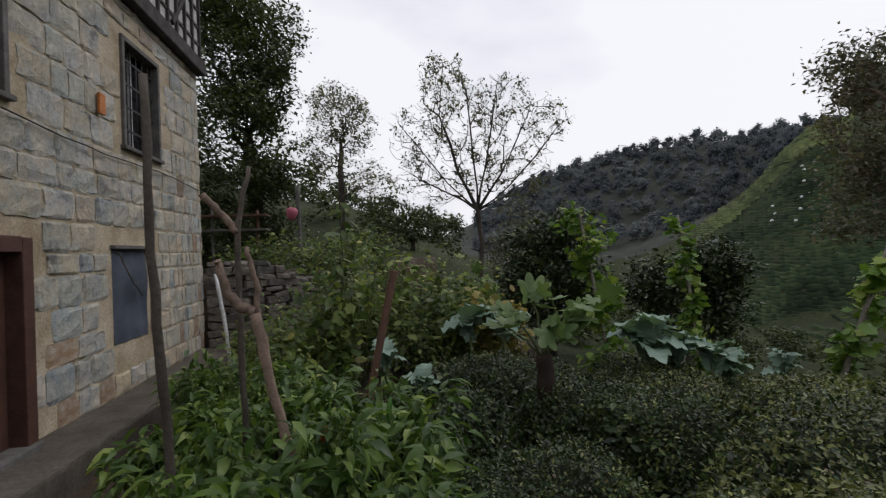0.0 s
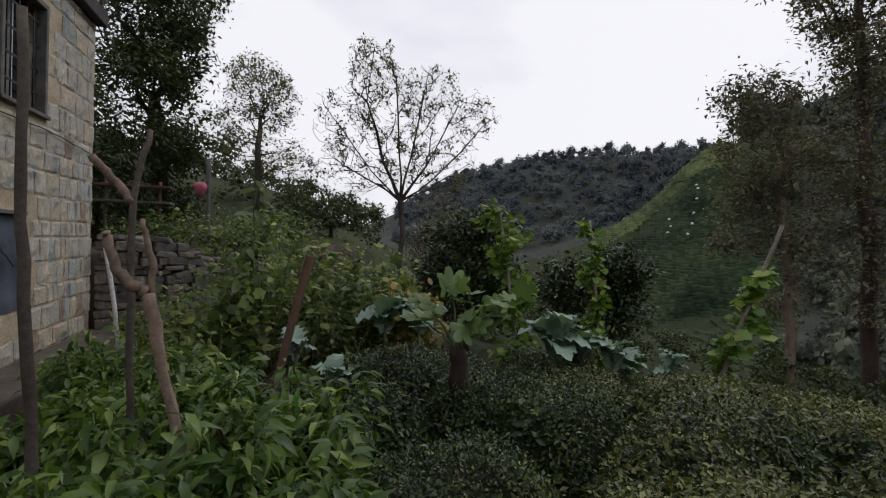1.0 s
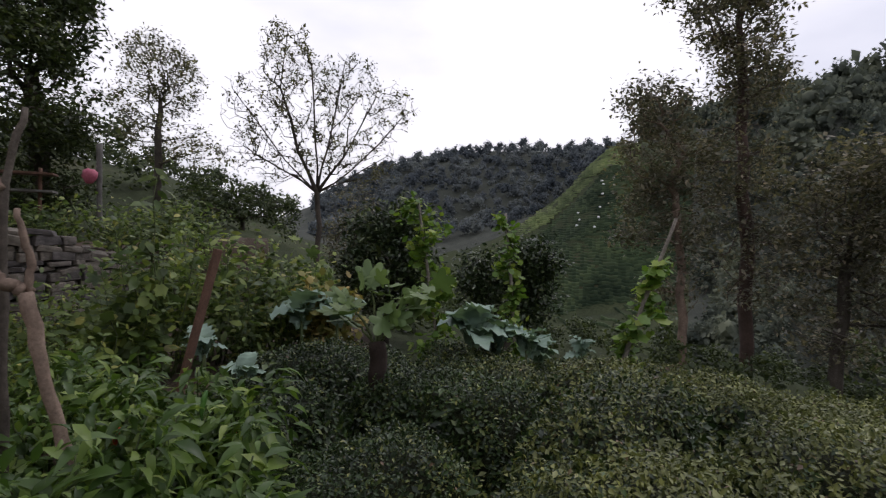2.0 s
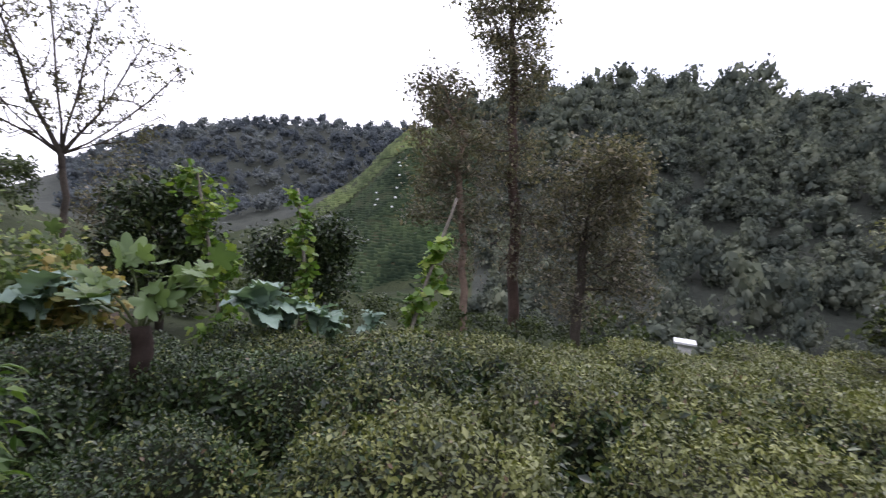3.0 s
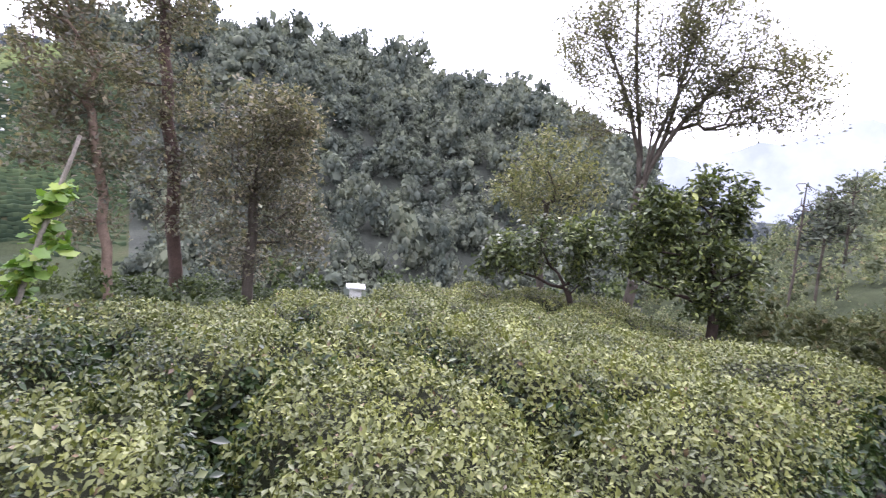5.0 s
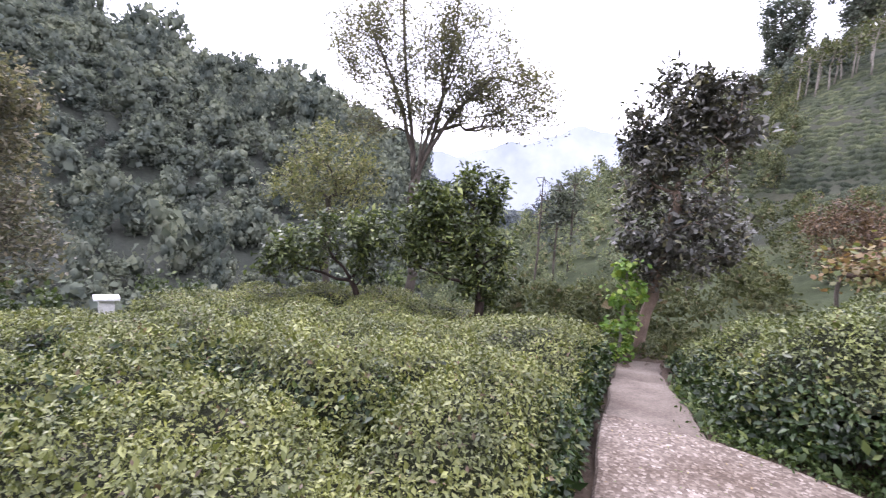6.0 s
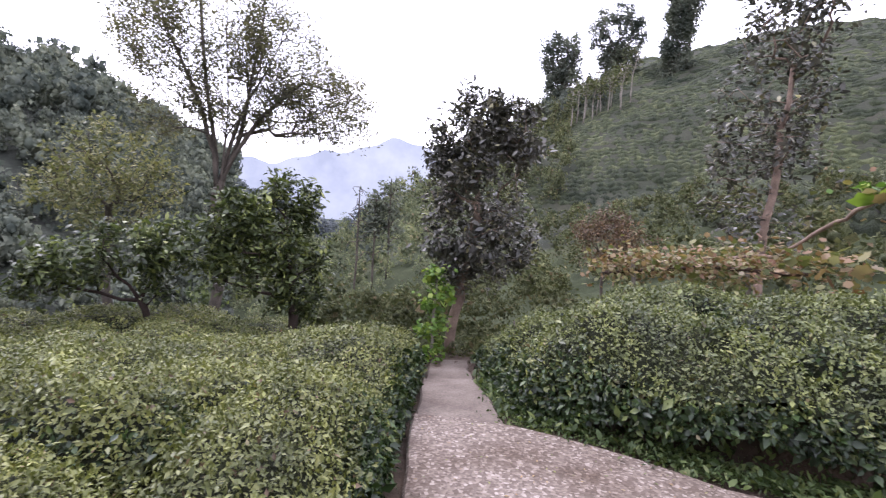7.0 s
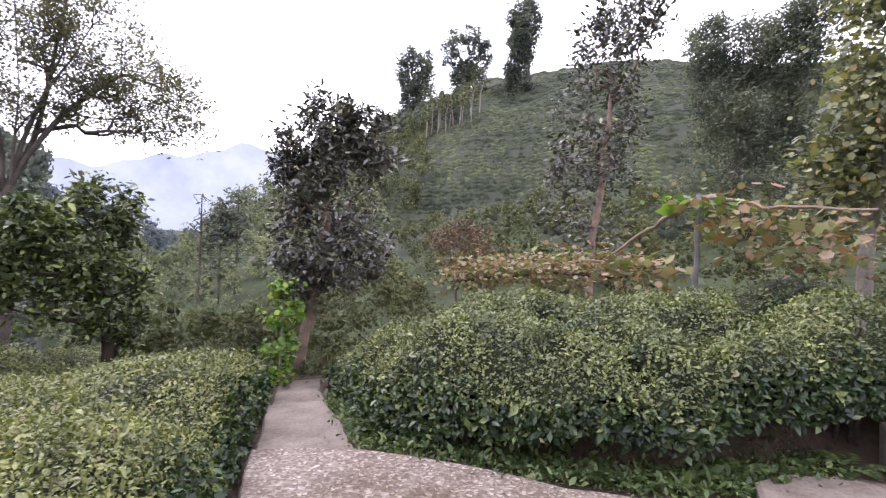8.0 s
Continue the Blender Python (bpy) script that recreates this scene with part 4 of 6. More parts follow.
slab("house_ledge", [(-3.62, 3.0), (-2.98, 3.0), (-3.02, 3.7), (-3.42, 6.6), (-3.75, 8.9), (-4.35, 9.0)], lambda x, y: 0.02, 0.42, LEDGE, "concrete ledge along the foot of the stone house", "ledge", "structure")

# grass and weeds at the foot of the bank
n = 12000
line = np.array([(5.2, -4.15), (4.4, -3.72), (3.45, -3.2), (2.6, -3.55), (1.95, -3.75), (1.35, -4.1), (0.95, -4.6), (0.55, -5.35)])
t = rng.uniform(0, len(line) - 1.001, n)
k = t.astype(int)
p = line[k] + (line[k + 1] - line[k]) * (t - k)[:, None] + rng.normal(0, 0.12, (n, 2)) - (0, 0.08)
pos = np.column_stack([p, land(p[:, 0], p[:, 1]) + rng.uniform(0.0, 0.1, n)])
v, f = leaves(OVAL, pos, rng.normal(size=(n, 3)) * (1, 1, 0.4) + (0, 0, 0.7), rng.normal(size=(n, 3)) + (0, 0, 1.5), rng.gamma(2.5, 0.014, n))
tagged(part("bank_weeds", v, f, GRASS), "low green weeds along the foot of the bank", "weeds", "", "stuff")
n = 5200
p = np.column_stack([rng.uniform(6.3, 10.5, n), rng.uniform(-7.6, -4.3, n)])
p = p[(p[:, 1] < -4.35 - 0.25 * np.abs(p[:, 0] - 7.4)) & (np.hypot(p[:, 0] - 6.6, p[:, 1] + 4.5) > 0.35)]
pos = np.column_stack([p, land(p[:, 0], p[:, 1]) + rng.uniform(0.0, 0.16, len(p))])
v, f = leaves(OVAL, pos, rng.normal(size=pos.shape) * (1, 1, 0.5) + (0, 0, 0.6), rng.normal(size=pos.shape) + (0, 0, 1.2), rng.gamma(4, 0.022, len(p)))
tagged(part("path_end_weeds", v, f, SCRUB), "tangled low weeds at the end of the path", "weeds", "", "stuff")
def fern(base, g, n, size):
    """A small fern: arching fronds, each a midrib with paired leaflets."""
    z = ground_at(*base)
    ob = thing("fern", (*base, z), "small bright green fern rooted in the earth bank", "fern", "ferns of the bank")
    for k in range(n):
        a, lift = k * 2.4 + g.normal(0, 0.3), g.uniform(0.5, 1.3)
        t = np.linspace(0, 1, 12)[:, None]
        rib = np.array([*base, z]) + size * (t * (math.cos(a), math.sin(a), lift) - t ** 2 * (0, 0, 0.75))
        along = np.gradient(rib, axis=0)
        side = unit(np.cross(along, (0, 0, 1.0)))
        pos, axis = np.concatenate([rib[1:]] * 2), np.concatenate([side[1:] + 0.5 * unit(along[1:]), -side[1:] + 0.5 * unit(along[1:])])
        width = size * 0.32 * np.concatenate([np.sin(np.pi * (0.12 + 0.85 * t[1:, 0]))] * 2)
        part("frond", *join([leaves(KITE, pos, axis, np.tile((0, 0, 1.0), (len(pos), 1)), width + 0.01), tube(rib, np.full(12, 0.002), 4)]), GRASS, ob)


for b, k, size in (((1.22, -4.32), 7, 0.26), ((1.0, -4.62), 8, 0.3), ((2.3, -3.78), 6, 0.2), ((0.35, -5.5), 7, 0.26)):
    fern(b, rng, k, size)
box_part("bank_stone", pose(-0.05, -5.72, 0.2, 4, -3, 18), (0.4, 0.3, 0.42), LEDGE, None, "", 0.035, 0.03, rng)
tagged(bpy.data.objects["bank_stone"], "upright rough stone block set in the earth bank", "stone")
# fallen leaves on the path
n = 420
p = np.column_stack([rng.uniform(0.6, 4.2, n), rng.uniform(-3.6, -0.6, n)])
ok = inside([(0.95, -0.1), (1.65, -1.15), (2.75, -1.66), (3.92, -2.38), (3.0, -3.2), (1.4, -3.85), (0.72, -4.4), (0, -3)], p[:, 0], p[:, 1]) > 0.02
p = p[ok]
pos = np.column_stack([p, 0.03 - 0.012 * np.maximum(0, p[:, 0]) ** 1.4 + 0.006])
v, f = leaves(KITE, pos, rng.normal(size=(len(p), 3)) * (1, 1, 0.1), rng.normal(0, 0.15, (len(p), 3)) + (0, 0, 1), rng.uniform(0.012, 0.04, len(p)))
tagged(part("fallen_leaves", v, f, AUTUMN), "dry leaf litter scattered on the path", "leaf litter", "", "stuff")

# ---- stone house ----
FOOT, CORNER = Vector((-3.74, 4.43, 0)), Vector((-4.41, 9.16, 0))
ALONG = (CORNER - FOOT).normalized()
OUT = Vector((ALONG.y, -ALONG.x, 0))
S_END = (CORNER - FOOT).length


def wall_pose(s, out, z):
    """A pose on the house's front: x along it, y into it, z up."""
    m = Matrix((ALONG, -OUT, Vector((0, 0, 1)))).transposed().to_4x4()
    m.translation = FOOT + ALONG * s + OUT * out + Vector((0, 0, z))
    return m


HOUSE_LABEL = "old two-storey stone house with a timber-framed upper floor"
house = thing("stone_house", FOOT, HOUSE_LABEL, "house")
# openings in the front: s0, s1, z0, z1
WINDOW, LOW, DOOR, WINDOW2 = (1.93, 3.05, 3.07, 4.55), (1.58, 2.5, 0.62, 1.8), (-1.0, 0.0, 0.0, 1.89), (-1.25, -0.1, 3.07, 4.6)
OPENINGS = [WINDOW, LOW, DOOR, WINDOW2]
cuts_s = sorted({-3.0, S_END} | {o[0] for o in OPENINGS} | {o[1] for o in OPENINGS})
cuts_z = sorted({-0.3, 5.0} | {o[2] for o in OPENINGS} | {o[3] for o in OPENINGS})
bm = bmesh.new()
grid = {(i, j, k): bm.verts.new(wall_pose(s, -0.03 - 0.44 * k, z).translation) for i, s in enumerate(cuts_s) for j, z in enumerate(cuts_z) for k in (0, 1)}


def solid(i, j):
    if not (0 <= i < len(cuts_s) - 1 and 0 <= j < len(cuts_z) - 1):
        return False
    sm, zm = (cuts_s[i] + cuts_s[i + 1]) / 2, (cuts_z[j] + cuts_z[j + 1]) / 2
    return not any(o[0] < sm < o[1] and o[2] < zm < o[3] for o in OPENINGS)


for i in range(len(cuts_s) - 1):
    for j in range(len(cuts_z) - 1):
        if not solid(i, j):
            continue
        for k in (0, 1):
            bm.faces.new([grid[q] for q in ((i, j, k), (i + 1, j, k), (i + 1, j + 1, k), (i, j + 1, k))])
        for di, dj, a, b in ((-1, 0, (i, j), (i, j + 1)), (1, 0, (i + 1, j), (i + 1, j + 1)), (0, -1, (i, j), (i + 1, j)), (0, 1, (i, j + 1), (i + 1, j + 1))):
            if not solid(i + di, j + dj):
                bm.faces.new([grid[(*a, 0)], grid[(*b, 0)], grid[(*b, 1)], grid[(*a, 1)]])
loose = [v for v in bm.verts if not v.link_faces]
bmesh.ops.delete(bm, geom=loose, context="VERTS")
bmesh.ops.recalc_face_normals(bm, faces=bm.faces)
wall = bm_part("wall", bm, MORTAR, house, "mortared wall of squared stone")
box_part("side_wall", wall_pose(S_END - 0.22, -3.3, 2.35), (0.44, 5.6, 5.3), STONE, house)
box_part("back_wall", wall_pose((S_END - 3.0) / 2, -6.1, 2.35), (S_END + 3.0, 0.3, 5.3), STONE, house)
box_part("far_wall", wall_pose(-2.8, -3.3, 2.35), (0.4, 5.3, 5.3), STONE, house)


def barred_window(o, sheet=False):
    s0, s1, z0, z1 = o
    sm, zm, w, h = (s0 + s1) / 2, (z0 + z1) / 2, s1 - s0, z1 - z0
    win = tagged(adopt(new("window"), house), "dark timber window with iron bars" if not sheet else "low opening covered by a blue-grey sheet")
    if sheet:
        bm = bmesh.new()
        bmesh.ops.create_grid(bm, x_segments=10, y_segments=14, size=0.5)
        for v in bm.verts:
            x, y = v.co.x * w * 0.98, v.co.y * h * 0.98
            v.co = Vector((x, -0.012 * math.sin(x * 17 + y * 3) - 0.01 * math.sin(y * 9), y))
        bmesh.ops.transform(bm, matrix=wall_pose(sm, -0.03, zm), verts=bm.verts)
        bm_part("sheet", bm, CLOTH, win, "blue-grey plastic sheet", True)
        box_part("frame", wall_pose(sm, -0.0, z1 + 0.015), (w + 0.06, 0.07, 0.045), GREY_WOOD, win)
        v, f = tube(bent([wall_pose(s0 + 0.05, 0.03, z1 - 0.05).translation, wall_pose(s0 + 0.3, 0.06, z1 - 0.4).translation, wall_pose(s0 + 0.62, 0.04, z1 - 0.62).translation], rng, 5, 0.006), np.full(11, 0.009), 6)
        part("rope", v, f, LEDGE, win, "pale hanging rope")
        return
    fr = 0.065
    for s in (s0 + fr / 2, s1 - fr / 2):
        box_part("frame", wall_pose(s, -0.05, zm), (fr, 0.12, h), GREY_WOOD, win, "", 0.008)
    box_part("frame", wall_pose(sm, -0.05, z1 - fr / 2), (w - 2 * fr, 0.12, fr), GREY_WOOD, win, "", 0.008)
    box_part("sill", wall_pose(sm, -0.03, z0 + 0.025), (w + 0.08, 0.14, 0.05), GREY_WOOD, win, "", 0.01)
    box_part("pane", wall_pose(sm, -0.2, zm), (w - 2 * fr, 0.012, h - fr), GLASS_M, win, "dark window glass", 0.0)
    box_part("mullion", wall_pose(sm, -0.17, zm), (0.05, 0.04, h - fr), WHITE, win, "", 0.004)
    for z in np.linspace(z0 + 0.3, z1 - 0.25, 4):
        box_part("crossbar", wall_pose(sm, -0.08, z), (w - 2 * fr, 0.012, 0.03), IRON, win, "", 0.002)
    for s in np.linspace(s0 + 0.2, s1 - 0.2, 5):
        v, f = tube([wall_pose(s, -0.08, z0 + 0.06).translation, wall_pose(s, -0.08, zm).translation, wall_pose(s, -0.08, z1 - fr).translation], np.full(3, 0.009), 6)
        part("bar", v, f, IRON, win)


barred_window(WINDOW)
barred_window(WINDOW2)
barred_window(LOW, True)
door = tagged(adopt(new("door"), house), "closed brown wooden door")
for s in (-0.93, -0.07):
    box_part("frame", wall_pose(s, 0.0, 0.94), (0.14, 0.18, 1.88), BROWN_WOOD, door, "", 0.01)
box_part("lintel", wall_pose(-0.5, 0.0, 1.82), (0.72, 0.18, 0.14), BROWN_WOOD, door, "", 0.01)
for n in range(6):
    box_part("plank", wall_pose(-0.8 + n * 0.12, -0.08, 0.9), (0.115, 0.04, 1.7), BROWN_WOOD, door, "", 0.004)
box_part("threshold", wall_pose(-0.5, 0.02, 0.035), (0.95, 0.26, 0.07), GREY_WOOD, door, "", 0.01)
# timber-framed upper floor
upper = tagged(adopt(new("upper_floor"), house), "timber lattice with pale stone infill")
box_part("beam", wall_pose((S_END - 3) / 2 + 0.03, -0.02, 5.13), (S_END + 3.1, 0.3, 0.24), DARK_WOOD, upper, "thick dark beam", 0.02)
box_part("beam", wall_pose(S_END - 0.1, -3.2, 5.13), (0.32, 6.0, 0.26), DARK_WOOD, upper, "", 0.02)
box_part("infill", wall_pose((S_END - 3) / 2, -0.12, 6.35), (S_END + 2.9, 0.3, 2.2), PLASTER, upper, "pale infill", 0.0)
box_part("infill", wall_pose(S_END - 0.2, -3.1, 6.35), (0.3, 5.6, 2.2), PLASTER, upper, "", 0.0)
for s in np.arange(-2.8, S_END, 0.36):
    box_part("stud", wall_pose(s, 0.05, 6.35), (0.06, 0.05, 2.2), DARK_WOOD, upper, "", 0.006)
for z in np.arange(5.55, 7.3, 0.32):
    box_part("rail", wall_pose((S_END - 3) / 2, 0.04, z), (S_END + 2.9, 0.03, 0.05), DARK_WOOD, upper, "", 0.004)
for s in (0.6, 2.6, 4.2):
    box_part("brace", wall_pose(s, 0.055, 6.3) @ pose(0, 0, 0, 0, 38, 0), (0.08, 0.05, 2.3), DARK_WOOD, upper, "", 0.006)
box_part("roof", wall_pose((S_END - 3) / 2, -3.0, 7.55), (S_END + 4.0, 7.4, 0.16), DARK_WOOD, house, "", 0.02)

v, f = tube(bent([wall_pose(s, 0.02, z).translation for s, z in ((-2.6, 3.0), (-0.6, 2.98), (1.4, 2.9), (3.2, 2.93), (S_END, 2.86))], rng, 5, 0.006), np.full(21, 0.008), 5)
part("cable", v, f, IRON, house, "thin dark cable slung along the wall")
# squared stones of the front
STONE_MESHES = []
for k in range(9):
    me = bpy.data.meshes.new("stone")
    bmk = bmesh.new()
    cols = (-0.5, -0.4, -0.05, 0.38, 0.5)
    net = {}
    for a, u in enumerate(cols):
        for c, w in enumerate(cols):
            rim = (a in (0, 4)) + (c in (0, 4))
            net[a, c] = bmk.verts.new((u + rng.normal(0, 0.022) - 0.05 * u * (rim == 2), (-0.5, -0.34, -0.1)[rim] + (rng.normal(0, 0.1) if rim == 0 else rng.normal(0, 0.06)), w + rng.normal(0, 0.03) - 0.05 * w * (rim == 2)))
    for a in range(4):
        for c in range(4):
            bmk.faces.new([net[a, c], net[a + 1, c], net[a + 1, c + 1], net[a, c + 1]])
    for q in bmesh.ops.extrude_edge_only(bmk, edges=[e for e in bmk.edges if len(e.link_faces) == 1])["geom"]:
        if isinstance(q, bmesh.types.BMVert):
            q.co.y = 0.5
    bmesh.ops.recalc_face_normals(bmk, faces=bmk.faces)
    bmk.to_mesh(me)
    bmk.free()
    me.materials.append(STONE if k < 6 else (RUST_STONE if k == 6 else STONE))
    STONE_MESHES.append(me)
z = 0.0
while z < 4.95:
    h = min(float(rng.uniform(0.22, 0.36)), 5.0 - z)
    s = -1.9 + float(rng.uniform(0, 0.3))
    while s < S_END - 0.02:
        w = float(rng.uniform(0.26, 0.58)) if s < 3.2 or z > 3 else float(rng.uniform(0.15, 0.28))
        w = min(w, S_END - s)
        sm, zm = s + w / 2, z + h / 2
        if w > 0.08 and not any(o[0] - w * 0.5 < sm < o[1] + w * 0.5 and o[2] - h * 0.55 < zm < o[3] + h * 0.5 for o in OPENINGS):
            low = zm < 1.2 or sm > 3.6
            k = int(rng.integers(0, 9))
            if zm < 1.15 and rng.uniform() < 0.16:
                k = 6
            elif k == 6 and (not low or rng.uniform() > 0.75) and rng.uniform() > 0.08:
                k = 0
            st = new("stone", STONE_MESHES[k])
            st.parent = wall
            ORIGIN[st] = Vector((0, 0, 0))
            m = wall_pose(sm, -0.049 + float(rng.uniform(-0.004, 0.006)), zm) @ pose(0, 0, 0, 0, float(rng.uniform(-1.2, 1.2)), 0)
            st.matrix_basis = m @ Matrix.Diagonal((w - 0.014, 0.075, h - 0.014, 1))
        s += w
    z += h
box_part("brick", wall_pose(1.35, 0.028, 3.47), (0.13, 0.03, 0.24), ORANGE, wall, "orange brick", 0.006)

# dry-stone retaining wall of the upper garden
DRY_MESHES = []
for k in range(6):
    me = bpy.data.meshes.new("stone")
    bmk = box_bm(Matrix(), (1, 1, 1), 0.1, 0.08, rng)
    bmk.to_mesh(me)
    bmk.free()
    me.materials.append(DRY_STONE)
    DRY_MESHES.append(me)
retaining = tagged(new("retaining_wall"), "low dry-stone retaining wall of dark rough stones", "stone wall", "", "")
ORIGIN[retaining] = Vector((0, 0, 0))
RW = [(-4.4, 9.32), (-3.7, 9.42), (-3.1, 9.7), (-2.55, 10.2), (-1.6, 10.8)]
rw = np.array(RW)
run = np.concatenate([[0], np.cumsum(np.hypot(*np.diff(rw, axis=0).T))])
bmc = bmesh.new()
for a, b in zip(RW, RW[1:]):
    d = Vector((b[0] - a[0], b[1] - a[1], 0))
    m = Matrix.Translation(((a[0] + b[0]) / 2, (a[1] + b[1]) / 2, 0.45)) @ pose(0, 0, 0, 0, 0, math.degrees(math.atan2(d.y, d.x)))
    piece = box_bm(m @ Matrix.Translation((0, 0.16, 0)), (d.length + 0.1, 0.2, 1.1))
    me = bpy.data.meshes.new("tmp")
    piece.to_mesh(me)
    piece.free()
    bmc.from_mesh(me)
    bpy.data.meshes.remove(me)
bm_part("rubble_core", bmc, SOIL, retaining)
z = 0.0
while z < 1.5:
    h, s = float(rng.uniform(0.07, 0.17)), 0.0
    while s < run[-1]:
        w = float(rng.uniform(0.12, 0.4))
        c = min(s + w / 2, run[-1])
        x, y = np.interp(c, run, rw[:, 0]), np.interp(c, run, rw[:, 1])
        k = min(int(np.searchsorted(run, c)) - 1, len(RW) - 2)
        ang = math.degrees(math.atan2(rw[k + 1, 1] - rw[k, 1], rw[k + 1, 0] - rw[k, 0]))
        if z < 1.5 - 0.45 * max(0, c - 1.0):
            st = new("stone", DRY_MESHES[int(rng.integers(0, 6))])
            st.parent = retaining
            st.matrix_basis = Matrix.Translation((x, y, z + h / 2)) @ pose(0, 0, 0, float(rng.normal(0, 6)), float(rng.normal(0, 8)), ang + float(rng.normal(0, 9))) @ Matrix.Diagonal((w * 0.96, float(rng.uniform(0.22, 0.34)), h * 0.95, 1))
        s += w
    z += h


# ---- trees ----
def grow(base, trunk, blobs, n, g, tip=0.003, root=0.12, wander=0.12, stems=()):
    """Limbs that reach from a trunk into the crown's masses. Returns joints, parents and thickness."""
    nodes, par = [np.array(base, float)], [-1]
    for p in trunk:
        a = nodes[-1]
        for t in (0.34, 0.67, 1.0):
            nodes.append(a + (np.array(p) - a) * t + (g.normal(0, 0.03, 3) if t < 1 else 0))
            par.append(len(nodes) - 2)
    start = len(nodes) // 3
    fork = len(nodes) - 1
    for line in stems:
        prev = fork
        for p in line:
            a = nodes[prev]
            for t in (0.5, 1.0):
                nodes.append(a + (np.array(p) - a) * t + g.normal(0, 0.025, 3))
                par.append(prev)
                prev = len(nodes) - 1
    weight = np.array([b[2] for b in blobs], float)
    which = g.choice(len(blobs), n, p=weight / weight.sum())
    d = unit(g.normal(size=(n, 3))) * g.uniform(0.15, 1, (n, 1)) ** 0.4
    goals = np.array([blobs[k][0] for k in which]) + d * np.array([np.broadcast_to(blobs[k][1], 3) for k in which])
    top = nodes[fork]
    length = [0.0]
    for k in range(1, len(nodes)):
        length.append(length[par[k]] + np.linalg.norm(nodes[k] - nodes[par[k]]))
    order = np.argsort(np.linalg.norm(goals - top, axis=1))
    tips = []
    for o in order:
        goal = goals[o]
        A = np.array(nodes[start:])
        L = np.array(length[start:])
        gap = np.linalg.norm(A - goal, axis=1)
        rise = np.maximum(0, A[:, 2] - goal[2])
        j = int(np.argmin(gap + 0.22 * L + 0.35 * rise)) + start
        m = max(1, min(4, int(np.linalg.norm(goal - nodes[j]) / 0.35)))
        a = nodes[j]
        prev = j
        for t in range(1, m + 1):
            q = a + (goal - a) * t / m + (g.normal(0, wander * np.linalg.norm(goal - a) / m, 3) if t < m else 0)
            nodes.append(q)
            par.append(prev)
            length.append(length[prev] + np.linalg.norm(q - nodes[prev]))
            prev = len(nodes) - 1
        tips.append(prev)
    power = math.log(n) / math.log(root / tip)
    r = np.zeros(len(nodes))
    for k in range(len(nodes) - 1, -1, -1):
        r[k] = max(r[k], tip ** power) if r[k] == 0 else r[k]
        if par[k] >= 0:
            r[par[k]] += r[k]
    r = r ** (1 / power)
    r = r * root / r[0]
    r = np.maximum(r, tip)
    return np.array(nodes), np.array(par), r, np.array(tips)


def limbs(nodes, par, r):
    """Each limb is one tapering tube that runs on along its thickest shoot."""
    kids = [[] for _ in nodes]
    for k in range(1, len(nodes)):
        kids[par[k]].append(k)
    pieces = []
    heads = [(0, k) for k in kids[0]]
    while heads:
        p, k = heads.pop()
        pts, rad = [nodes[p], nodes[k]], [min(r[p], r[k] * (1.5 if p else 1.15)), r[k]]
        while kids[k]:
            go = max(kids[k], key=lambda q: r[q])
            heads += [(k, q) for q in kids[k] if q != go]
            k = go
            pts.append(nodes[k])
            rad.append(r[k])
        thick = max(rad)
        pieces.append(tube(pts, rad, 8 if thick > 0.05 else (5 if thick > 0.015 else 3)))
    return join(pieces)


def tree(name, base, trunk, blobs, n, leaf, shape, count, size, spread, label, category="tree", root=0.12, bark=None, droop=0.2, tip=0.003, seed=1, group="", bare=0.0, wander=0.12, stems=(), clump=0.9):
    g = np.random.default_rng(seed)
    base = (base[0], base[1], ground_at(base[0], base[1]) - 0.03)
    ob = thing(name, base, label, category, group)
    nodes, par, r, tips = grow(base, trunk, blobs, n, g, tip=tip, root=root, wander=wander, stems=stems)
    v, f = limbs(nodes, par, r)
    part("trunk", v, f, bark or BARK, ob, "bark-covered trunk and limbs", True)
    if bare:
        tips = tips[g.uniform(0, 1, len(tips)) > bare]
    w = g.gamma(clump, 1, len(tips))
    t = tips[g.choice(len(tips), count, p=w / w.sum())]
    back = g.uniform(0, 1, (count, 1)) ** 1.5
    pos = nodes[t] * (1 - back * 0.5) + nodes[par[t]] * back * 0.5 + g.normal(0, spread, (count, 3))
    axis = unit(g.normal(size=(count, 3)) * (1, 1, 0.7) - (0, 0, droop))
    up = unit(g.normal(0, 0.6, (count, 3)) + (0, 0, 1))
    v, f = leaves(shape, pos, axis, up, g.gamma(12, 1 / 12, count) * size)
    part("crown", v, f, leaf, ob, "foliage")
    return ob


tree("walnut_tree", (-5.4, 14.6), [(-5.4, 14.5, 3.6), (-5.5, 14.3, 5.2)],
     [((-5.57, 13.93, 7.41), (1.57, 1.57, 1.75), 3), ((-5.58, 13.38, 4.76), (1.79, 1.79, 1.61), 3), ((-5.18, 15.14, 8.40), (1.16, 1.16, 1.35), 2), ((-5.19, 14.07, 6.18), (1.27, 1.27, 1.09), 2), ((-6.20, 13.66, 8.73), (1.13, 1.13, 1.69), 2), ((-4.83, 14.20, 3.79), (0.90, 0.90, 0.72), 1)],
     520, WALNUT, KITE, 27000, 0.13, 0.2, "large dark green walnut tree behind the stone house", root=0.22, seed=11)
